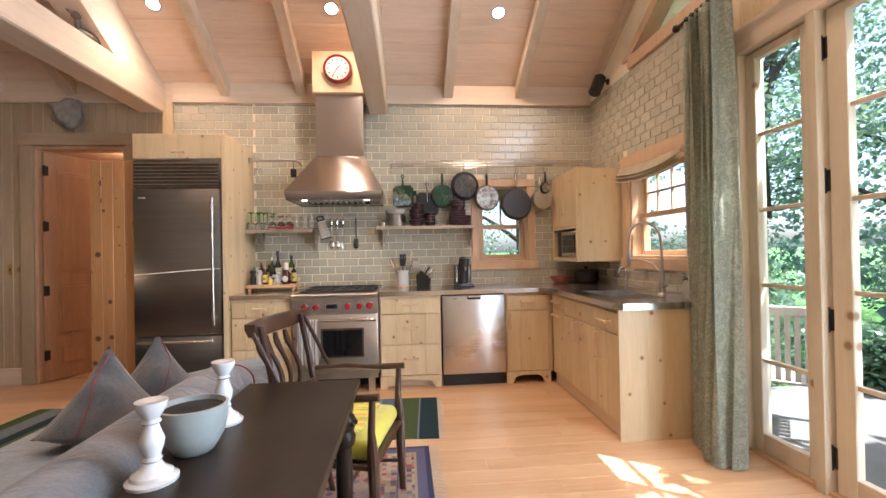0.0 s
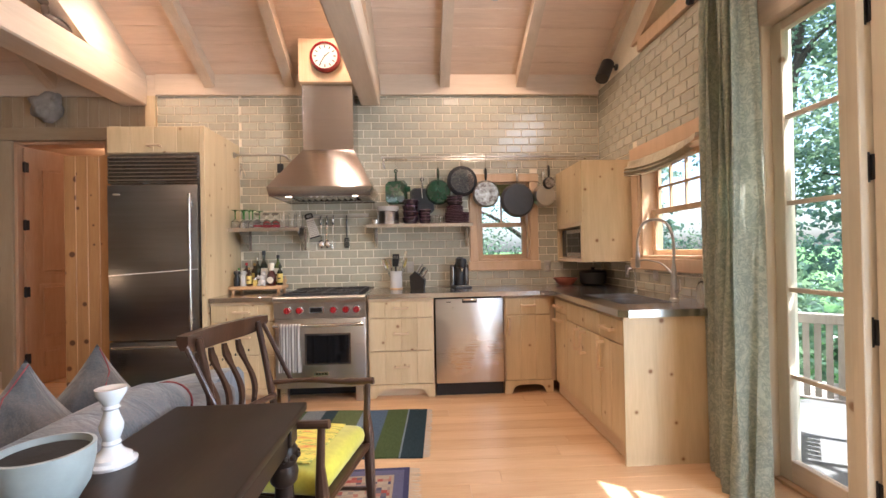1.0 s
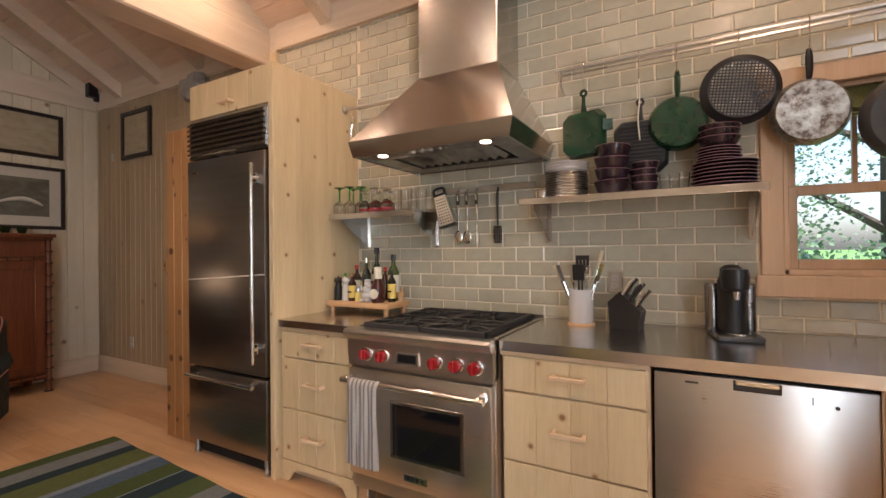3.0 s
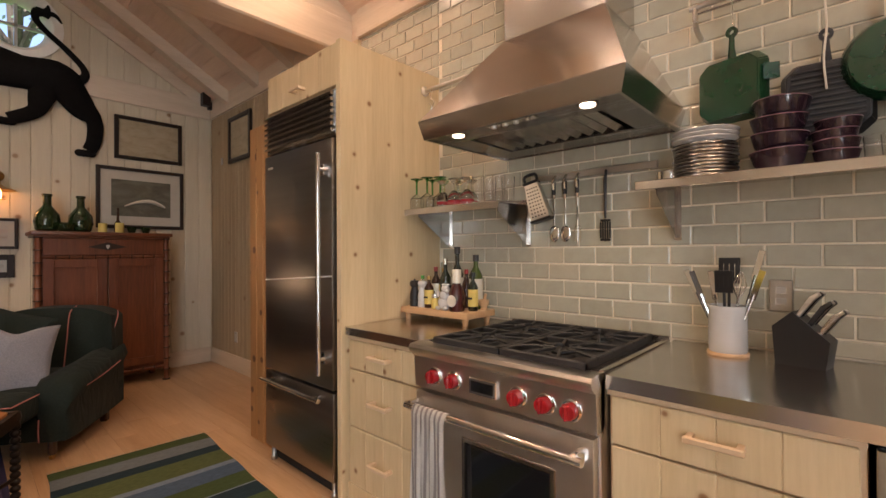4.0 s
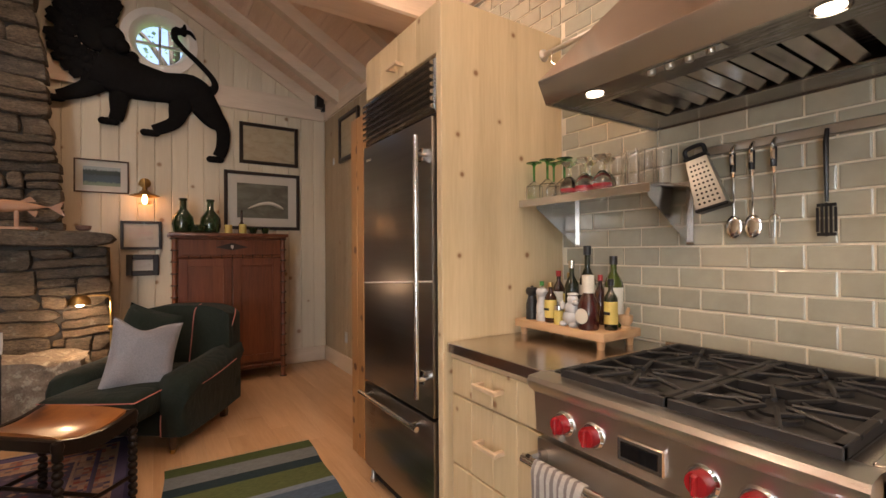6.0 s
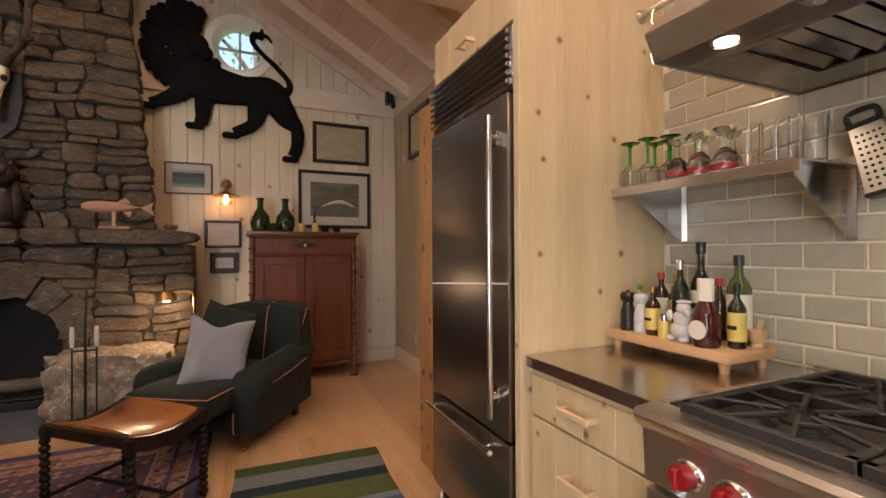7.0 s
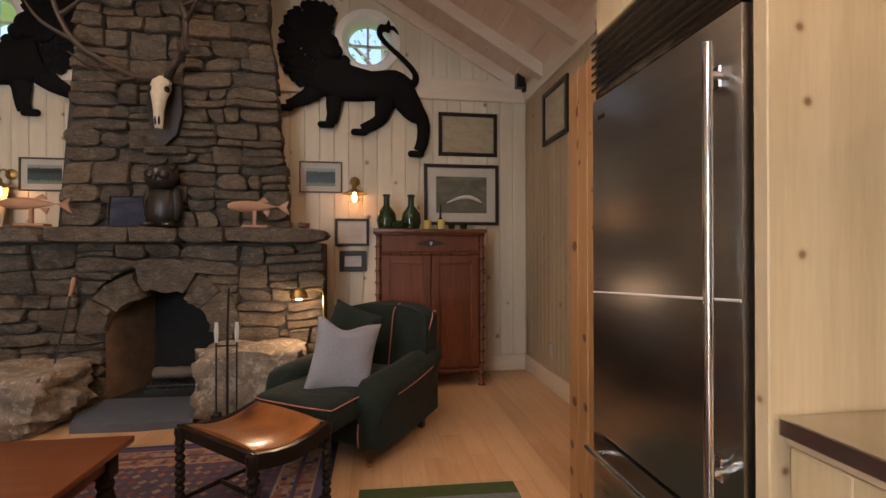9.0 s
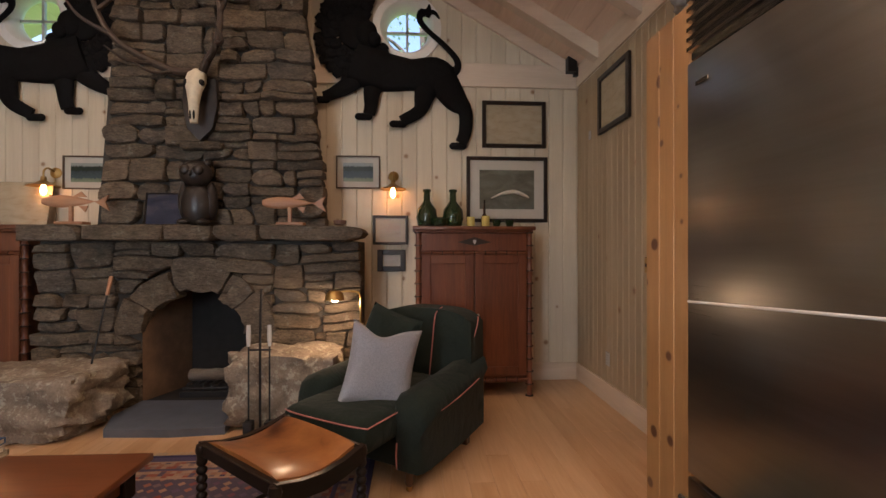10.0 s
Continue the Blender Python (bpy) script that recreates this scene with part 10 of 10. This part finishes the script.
# ---------- leather stool ----------
def leather(name):
    m, nt, b, link = nodes_of(name)
    f = noise_of(nt, coords(nt), 6, 4, 0.6)
    g = noise_of(nt, coords(nt), 90, 3)
    link(ramp(nt, f, [(0.3, (0.075, 0.022, 0.008)), (0.46, (0.22, 0.078, 0.02)), (0.8, (0.36, 0.15, 0.042))]), b.inputs["Base Color"])
    b.inputs["Roughness"].default_value = 0.28
    b.inputs["Coat Weight"].default_value = 0.3
    bump(nt, b, g, 0.15, 0.001)
    return m


LEATHER = leather("worn_tan_leather")
st = thing("leather_stool", "saddle stool with tan leather top and black bobbin legs", "stool", pose(-3.03, 2.655, 0, 0, 0, 49))
SW, SD = 0.56, 0.41
bm = bmesh.new()
k, q_ = 18, 12
tp, lw = [], []
for j in range(q_ + 1):
    v = 2 * j / q_ - 1
    a, b = [], []
    for i in range(k + 1):
        u = 2 * i / k - 1
        sag = 0.055 * (v * v) - 0.045
        edge = (abs(u) ** 8 + abs(v) ** 8) * 0.008
        a.append(bm.verts.new((u * (SW / 2 - 0.026), v * (SD / 2 - 0.022), 0.478 + sag * 0.8 - edge + 0.008 * (1 - u * u))))
        b.append(bm.verts.new((u * (SW / 2 - 0.026), v * (SD / 2 - 0.022), 0.438 + sag * 0.8)))
    tp.append(a)
    lw.append(b)
for A, B in zip(tp, tp[1:]):
    for i in range(k):
        bm.faces.new((A[i], A[i + 1], B[i + 1], B[i]))
for A, B in zip(lw, lw[1:]):
    for i in range(k):
        bm.faces.new((A[i], B[i], B[i + 1], A[i + 1]))
for i in range(k):
    bm.faces.new((tp[0][i], lw[0][i], lw[0][i + 1], tp[0][i + 1]))
    bm.faces.new((tp[-1][i], tp[-1][i + 1], lw[-1][i + 1], lw[-1][i]))
for j in range(q_):
    bm.faces.new((tp[j][0], tp[j + 1][0], lw[j + 1][0], lw[j][0]))
    bm.faces.new((tp[j][-1], lw[j][-1], lw[j + 1][-1], tp[j + 1][-1]))
part("leather_top", bm, LEATHER, st, "worn glossy tan leather top", smooth=60)
for s in (-1, 1):
    part("long_rail", bx(-SW / 2, SW / 2, s * (SD / 2 - 0.012) - 0.014, s * (SD / 2 - 0.012) + 0.014, 0.412, 0.470, 0.006), DARKWOOD, st)
    pts = [(-SD / 2, 0.472), (-SD / 4, 0.445), (0, 0.434), (SD / 4, 0.445), (SD / 2, 0.472), (SD / 2, 0.405), (SD / 4, 0.378), (0, 0.366), (-SD / 4, 0.378), (-SD / 2, 0.405)]
    part("curved_rail", prism(bmesh.new(), pts, "x", s * (SW / 2) - 0.014, s * (SW / 2) + 0.014), DARKWOOD, st)
    for w in (-1, 1):
        prof = []
        for i in range(11):
            z = 0.012 + i * 0.036
            prof += [(0.012, z), (0.021, z + 0.009), (0.023, z + 0.018), (0.021, z + 0.027)]
        prof += [(0.02, 0.412), (0.026, 0.44), (0.022, 0.462), (0.0, 0.468)]
        part("bobbin_leg", turned(bmesh.new(), [(0.016, 0.0)] + prof, s * (SW / 2 - 0.005), w * (SD / 2 - 0.005), 0, 14), DARKWOOD, st, "black bobbin-turned leg")
    part("stretcher", tube(bmesh.new(), [(s * (SW / 2 - 0.005), -SD / 2 + 0.02, 0.12), (s * (SW / 2 - 0.005), SD / 2 - 0.02, 0.12)], 0.011, 8), DARKWOOD, st)
part("stretcher", tube(bmesh.new(), [(-SW / 2, 0, 0.12), (SW / 2, 0, 0.12)], 0.011, 8), DARKWOOD, st)

# ---------- coffee table and books ----------
ct = thing("coffee_table", "red-brown wooden coffee table with turned legs", "table", pose(-2.655, 1.455, 0, 0, 0, -1))
part("tabletop", bx(-0.38, 0.38, -0.68, 0.68, 0.42, 0.45, 0.006, 2), MAHOGANY_Y, ct)
bm = bx(-0.32, 0.32, -0.62, -0.60, 0.34, 0.42)
box(bm, -0.32, 0.32, 0.60, 0.62, 0.34, 0.42)
box(bm, -0.32, -0.30, -0.62, 0.62, 0.34, 0.42)
box(bm, 0.30, 0.32, -0.62, 0.62, 0.34, 0.42)
part("apron", bm, MAHOGANY_Y, ct)
for x in (-0.30, 0.30):
    for y in (-0.60, 0.60):
        bm = turned(bmesh.new(), [(0.025, 0), (0.036, 0.03), (0.024, 0.06), (0.04, 0.12), (0.045, 0.19), (0.03, 0.25), (0.038, 0.27), (0.03, 0.30)], x, y, 0, 16)
        box(bm, x - 0.036, x + 0.036, y - 0.036, y + 0.036, 0.30, 0.42, 0.004)
        part("leg", bm, DARKWOOD, ct, "dark turned leg")
PAGES = plain("book_pages", (0.55, 0.50, 0.40), 0.8, 0, 0.1)
for i, (c, w, d, h, a) in enumerate((((0.30, 0.24, 0.17), 0.26, 0.34, 0.024, 4), ((0.34, 0.28, 0.22), 0.25, 0.32, 0.024, -5), ((0.025, 0.07, 0.17), 0.24, 0.33, 0.024, 6))):
    t = thing("book", ("blue" if i == 2 else "tan") + " cloth-bound book in a pile on the coffee table", "book", pose(-2.90, 1.40, 0.45 + i * 0.025, 0, 0, a), "books on the coffee table")
    cv = plain("book_cover", c, 0.6)
    part("cover", bx(-w / 2, w / 2, -d / 2, d / 2, h - 0.003, h, 0.001), cv, t)
    part("cover", bx(-w / 2, w / 2, -d / 2, d / 2, 0, 0.003, 0.001), cv, t)
    part("spine", bx(-w / 2 - 0.002, -w / 2 + 0.002, -d / 2, d / 2, 0, h, 0.001), cv, t)
    part("page_block", bx(-w / 2 + 0.002, w / 2 - 0.004, -d / 2 + 0.004, d / 2 - 0.004, 0.003, h - 0.003), PAGES, t)

# ---------- hearth tools and reading lamp ----------
ft = thing("fire_tools", "black iron fire tools with pale handles on a stand", "fire tools", pose(-4.24, 2.16, 0))
part("base", turned(bmesh.new(), [(0.10, 0), (0.10, 0.012), (0.03, 0.022), (0.012, 0.03)], n=20), IRON, ft)
part("post", tube(bmesh.new(), [(0, 0, 0.02), (0, 0, 0.72), (0, 0.01, 1.02)], 0.009, 8), IRON, ft)
part("crossbar", tube(bmesh.new(), [(0, -0.075, 0.60), (0, 0.075, 0.60)], 0.007, 8), IRON, ft)
for y in (-0.07, 0.07):
    r_ = part("tool_rod", tube(bmesh.new(), [(0.02, y, 0.05), (0.02, y, 0.64)], 0.006, 8), IRON, ft)
    part("tool_handle", tube(bmesh.new(), [(0.02, y, 0.63), (0.02, y, 0.70), (0.02, y, 0.775)], [0.012, 0.016, 0.013], 10), WHITE, r_, "pale turned handle")
    part("tool_head", bx(-0.01, 0.05, y - 0.03, y + 0.03, 0.03, 0.12, 0.004), IRON, r_)
t = thing("fire_poker", "black iron poker with a wooden handle leaning on the chimney", "poker", pose(-4.60, 0.80, 0.40, 0, -14, 0))
part("rod", tube(bmesh.new(), [(0, 0, 0), (0, 0.03, 0.55)], 0.007, 8), IRON, t)
part("grip", tube(bmesh.new(), [(0, 0.03, 0.55), (0, 0.038, 0.70)], [0.013, 0.015], 10), FISHWOOD, t, "wooden grip")
lp = thing("reading_lamp", "brass pharmacy floor lamp lit beside the armchair", "floor lamp", pose(-4.62, 2.80, 0))
part("base", turned(bmesh.new(), [(0.12, 0), (0.12, 0.012), (0.02, 0.025), (0.012, 0.03)], n=26), BRASS, lp)
part("pole", tube(bmesh.new(), [(0, 0, 0.02), (0, 0, 0.92)], 0.009, 10), BRASS, lp)
part("knuckle", tube(bmesh.new(), [(0, -0.02, 0.70), (0, 0.02, 0.70)], 0.018, 10), BRASS, lp)
part("arm", tube(bmesh.new(), curve([(0, 0, 0.90), (0.0, -0.02, 0.955), (0.0, -0.10, 0.965), (0, -0.16, 0.96)], 5), 0.007, 8), BRASS, lp)
part("shade", turned(bmesh.new(), [(0.075, -0.055), (0.07, -0.02), (0.045, 0.015), (0.0, 0.025)], 0.0, -0.20, 0.955, 24), BRASS, lp, "domed brass shade")
part("bulb", turned(bmesh.new(), [(0.0, -0.075), (0.022, -0.068), (0.028, -0.05), (0.0, -0.045)], 0.0, -0.20, 0.955, 16), glow("reading_bulb_glow", (1.0, 0.72, 0.42), 30), lp, "lit bulb")
bulb("reading_bulb", (-4.62, 2.60, 0.86), 2.6, (1.0, 0.66, 0.36), 0.03)

# ---------- garden outside ----------
GRASS = plain("lawn", (0.08, 0.19, 0.035), 0.9, 0, 0.4, 30, 0.6)
STONEPAVE = plain("patio_paving", (0.15, 0.145, 0.135), 0.85, 0, 0.2, 8, 0.3)
struct("ground", bx(-400, 400, -400, 400, -0.6, -0.30), GRASS, "garden lawn reaching to the horizon", "ground")
struct("pavement", bx(XE + T, 5.2, -3, 4.3, -0.30, -0.20), STONEPAVE, "pale stone terrace outside the garden doors", "pavement")


def leaf_material(name, dark, light):
    """Thin leaves that let part of the sun through."""
    m, nt, b, link = nodes_of(name)
    ge = nt.nodes.new("ShaderNodeNewGeometry")
    c = ramp(nt, ge.outputs["Random Per Island"], [(0, dark), (1, light)])
    link(c, b.inputs["Base Color"])
    b.inputs["Roughness"].default_value = 0.42
    tl = nt.nodes.new("ShaderNodeBsdfTranslucent")
    link(mix(nt, 0.5, c, (0.26, 0.36, 0.17)), tl.inputs[0])
    ms = nt.nodes.new("ShaderNodeMixShader")
    ms.inputs[0].default_value = 0.45
    link(b.outputs[0], ms.inputs[1])
    link(tl.outputs[0], ms.inputs[2])
    link(ms.outputs[0], nt.nodes["Material Output"].inputs[0])
    return m


LEAF1 = leaf_material("maple_leaf", (0.10, 0.17, 0.12), (0.27, 0.38, 0.25))
LEAF2 = leaf_material("spruce_needles", (0.07, 0.13, 0.12), (0.17, 0.26, 0.24))
LEAF3 = leaf_material("ivy_leaf", (0.06, 0.13, 0.085), (0.18, 0.29, 0.19))
BARK2 = wood("tree_bark", (0.04, 0.03, 0.022), (0.08, 0.06, 0.045), (0.13, 0.10, 0.08), "z", 0.9)


def leaf_cloud(seed, blobs, count, size, droop=0.0):
    """Many small leaves in uneven clumps; blobs are (centre, radii)."""
    q = random.Random(seed)
    vs, fs = [], []
    tot = sum(r[0] * r[1] * r[2] for _, r in blobs)
    for c, r in blobs:
        for _ in range(max(8, int(count * r[0] * r[1] * r[2] / tot))):
            d = Vector((q.gauss(0, 1), q.gauss(0, 1), q.gauss(0, 1))).normalized() * q.uniform(0.35, 1.0) ** 0.5
            p = Vector(c) + Vector((d.x * r[0], d.y * r[1], d.z * r[2]))
            a = Vector((q.gauss(0, 1), q.gauss(0, 1), q.gauss(0, 0.6) - droop)).normalized()
            b = a.orthogonal().normalized()
            b = Matrix.Rotation(q.uniform(0, 6.28), 3, a) @ b
            s = size * q.uniform(0.6, 1.3)
            k = len(vs)
            vs += [p, p + a * s * 0.5 + b * s * 0.32, p + a * s, p + a * s * 0.5 - b * s * 0.32]
            fs.append((k, k + 1, k + 2, k + 3))
    me = bpy.data.meshes.new("leaves")
    me.from_pydata([tuple(v) for v in vs], [], fs)
    return me


def tree(label, x, y, h, spread, seed, leaf, count, size):
    t = thing("tree", label, "tree", pose(x, y, -0.30), "garden trees")
    q = random.Random(seed)
    pts = curve([(0, 0, 0), (q.uniform(-0.2, 0.2), q.uniform(-0.2, 0.2), h * 0.35), (q.uniform(-0.3, 0.3), q.uniform(-0.3, 0.3), h * 0.85)], 5)
    part("trunk", tube(bmesh.new(), pts, [0.02 * h * (1 - 0.75 * i / (len(pts) - 1)) for i in range(len(pts))], 10), BARK2, t)
    blobs = []
    for i in range(9):
        a, z = i * 2.4 + q.uniform(-0.3, 0.3), h * q.uniform(0.22, 0.85)
        rr_ = spread * q.uniform(0.4, 0.85) * (1 - 0.4 * z / h)
        e = (rr_ * math.cos(a), rr_ * math.sin(a), z + 0.12 * h)
        part("limb", tube(bmesh.new(), curve([(0, 0, z), (e[0] * 0.5, e[1] * 0.5, z + 0.08 * h), e], 4), [0.008 * h * (1 - 0.1 * k) for k in range(9)], 6), BARK2, t)
        for _ in range(3):
            blobs.append(((e[0] + q.uniform(-0.6, 0.6), e[1] + q.uniform(-0.6, 0.6), e[2] + q.uniform(-0.7, 0.7)), (spread * q.uniform(0.25, 0.42), spread * q.uniform(0.25, 0.42), h * q.uniform(0.05, 0.10))))
    blobs += [((q.uniform(-0.4, 0.4), q.uniform(-0.4, 0.4), h * 0.92), (spread * 0.35, spread * 0.35, h * 0.1))]
    me = leaf_cloud(seed, blobs, count, size)
    me.materials.append(leaf)
    tagged(part("crown", me, None, t), kind="stuff")


def spruce(label, x, y, h, r, seed, count=9000):
    t = thing("tree", label, "tree", pose(x, y, -0.30), "garden trees")
    part("trunk", tube(bmesh.new(), [(0, 0, 0), (0, 0, h * 0.98)], [0.018 * h, 0.02], 8), BARK2, t)
    q = random.Random(seed)
    blobs = []
    for i in range(46):
        v = i / 46
        z = h * (0.06 + 0.92 * v)
        rad = r * (1 - v) ** 0.9 * q.uniform(0.65, 1.05)
        a = i * 2.4
        blobs.append(((rad * 0.55 * math.cos(a), rad * 0.55 * math.sin(a), z), (rad * 0.5 + 0.12, rad * 0.5 + 0.12, h * 0.022)))
    me = leaf_cloud(seed, blobs, count, 0.16, 0.5)
    me.materials.append(LEAF2)
    tagged(part("crown", me, None, t), kind="stuff")


tree("leafy garden tree with pale green foliage", 8.5, 6.5, 8.0, 3.2, 11, LEAF1, 9000, 0.12)
tree("leafy garden tree beyond the terrace", 10.5, 2.0, 9.0, 3.4, 12, LEAF1, 9000, 0.13)
spruce("dark spruce beyond the lawn", 7.8, 3.9, 8.5, 2.2, 13, 5000)
spruce("dark spruce by the fence", 11.5, 5.2, 10.0, 2.6, 14, 4500)
spruce("dark spruce by the fence", 10.0, 9.5, 9.0, 2.6, 15, 4500)
tree("leafy tree close behind the kitchen wall", 2.4, 9.2, 7.0, 3.0, 16, LEAF1, 22000, 0.06)
spruce("dark spruce behind the house", 0.0, 12.0, 9.0, 2.6, 17, 7000)
tree("leafy garden tree west of the house", -11.0, 3.5, 10.0, 3.2, 18, LEAF1, 2500, 0.1)
tree("leafy garden tree west of the house", -11.5, -1.5, 10.0, 3.2, 19, LEAF1, 2500, 0.1)
tree("leafy garden tree south of the terrace", 9.0, -3.5, 8.0, 3.2, 20, LEAF1, 7000, 0.18)
# unseen tree, added so its crown keeps sun off the lower door panes
tree("unseen small tree added to shade the garden doors", 4.1, 0.5, 5.6, 1.7, 24, LEAF1, 6500, 0.17)
tree("pale leafy tree close to the terrace", 6.6, 7.6, 7.0, 2.4, 25, LEAF1, 8000, 0.1)
spruce("dark spruce behind the house", 5.0, 11.5, 8.0, 2.4, 26, 6000)
q = random.Random(31)
for i, (x, y, w, d, h) in enumerate(((9.0, 3.0, 1.2, 3.2, 1.1), (9.2, 6.5, 1.2, 2.8, 1.3), (4.1, 4.9, 0.9, 0.9, 1.3), (4.9, 3.9, 0.6, 0.7, 0.8), (4.6, 6.4, 1.2, 1.0, 1.5), (9.0, -0.5, 1.2, 2.6, 1.0), (2.2, 7.0, 2.2, 0.9, 1.7), (5.2, 7.4, 1.6, 1.4, 2.0), (3.4, 8.6, 2.4, 1.0, 2.4))):
    blobs = [((q.uniform(-w, w) * 0.6, q.uniform(-d, d) * 0.6, q.uniform(0.2, 0.8) * h), (w * 0.35, d * 0.3, h * 0.32)) for _ in range(12)]
    me = leaf_cloud(40 + i, blobs, 9000 if y > 6.8 else 3600, 0.045 if y > 6.8 else 0.09)
    me.materials.append(LEAF3)
    ob = tagged(part("shrub", me, None, None, "", pose(x, y, -0.30)), "dense green shrubs along the garden edge", "shrub", "garden shrubs", "stuff")
FENCEWOOD = wood("weathered_fence", (0.12, 0.09, 0.07), (0.19, 0.15, 0.12), (0.26, 0.21, 0.17), "z", 0.85)
fence = thing("fence", "weathered brown board fence along the garden", "fence", pose(13.0, 3, -0.30))
me = mesh_of("slat", bx(-0.012, 0.012, 0, 0.135, 0, 1.8, 0.003), FENCEWOOD)
for i in range(110):
    part("slat", me, None, fence, at=Matrix.Translation((0, -7.5 + i * 0.142, 0)))
for i in range(8):
    part("post", bx(0.02, 0.11, -7.5 + i * 2.2, -7.41 + i * 2.2, 0, 1.85, 0.005), FENCEWOOD, fence)
# terrace chairs
TEAK = wood("silvered_teak", (0.26, 0.22, 0.19), (0.36, 0.32, 0.28), (0.46, 0.41, 0.36), "z", 0.75)
gc = thing("garden_chair", "silvered wooden slatted garden chair on the terrace", "garden chair", pose(2.98, 3.34, -0.20, 0, 0, 138), "garden chairs")
for s in (-1, 1):
    part("front_leg", bx(s * 0.26 - 0.025, s * 0.26 + 0.025, -0.28, -0.23, 0, 0.62, 0.005), TEAK, gc)
    part("back_leg", prism(bmesh.new(), [(0.22, 0), (0.27, 0), (0.30, 0.42), (0.42, 1.0), (0.37, 1.0), (0.25, 0.44)], "x", s * 0.26 - 0.02, s * 0.26 + 0.02), TEAK, gc)
    part("armrest", bx(s * 0.27 - 0.04, s * 0.27 + 0.04, -0.32, 0.32, 0.62, 0.645, 0.006), TEAK, gc)
for i in range(6):
    part("seat_slat", bx(-0.26, 0.26, -0.27 + i * 0.085, -0.20 + i * 0.085, 0.40, 0.42, 0.004), TEAK, gc)
for i in range(8):
    x = -0.21 + i * 0.06
    part("back_slat", prism(bmesh.new(), [(0.27, 0.44), (0.29, 0.44), (0.385, 0.96), (0.365, 0.96)], "x", x - 0.018, x + 0.018), TEAK, gc)
part("top_rail", bx(-0.27, 0.27, 0.36, 0.40, 0.95, 1.02, 0.006), TEAK, gc)
part("seat_rail", bx(-0.26, 0.26, -0.285, -0.26, 0.34, 0.40, 0.004), TEAK, gc)
STRIPEPAD = fabric("striped_outdoor_pad", (0.16, 0.18, 0.19), (0.42, 0.43, 0.42), 60)
gb = thing("garden_bench", "white garden seat with grey striped cushions on the terrace", "garden seat", pose(3.9, 2.1, -0.20, 0, 0, 100), "garden chairs")
part("frame", bx(-0.55, 0.55, -0.35, 0.35, 0.28, 0.34, 0.01), TEAK, gb)
for x in (-0.5, 0.5):
    for y in (-0.3, 0.3):
        part("leg", bx(x - 0.03, x + 0.03, y - 0.03, y + 0.03, 0, 0.28, 0.004), TEAK, gb)
part("seat_pad", soft_box(1.06, 0.66, 0.11, 0.04, 3, 0.01), STRIPEPAD, gb, "grey striped pad", pose(0, 0, 0.34))
part("back_pad", soft_box(1.06, 0.12, 0.42, 0.05, 3), WHITE, gb, "pale back pad", pose(0, 0.30, 0.45, -12))
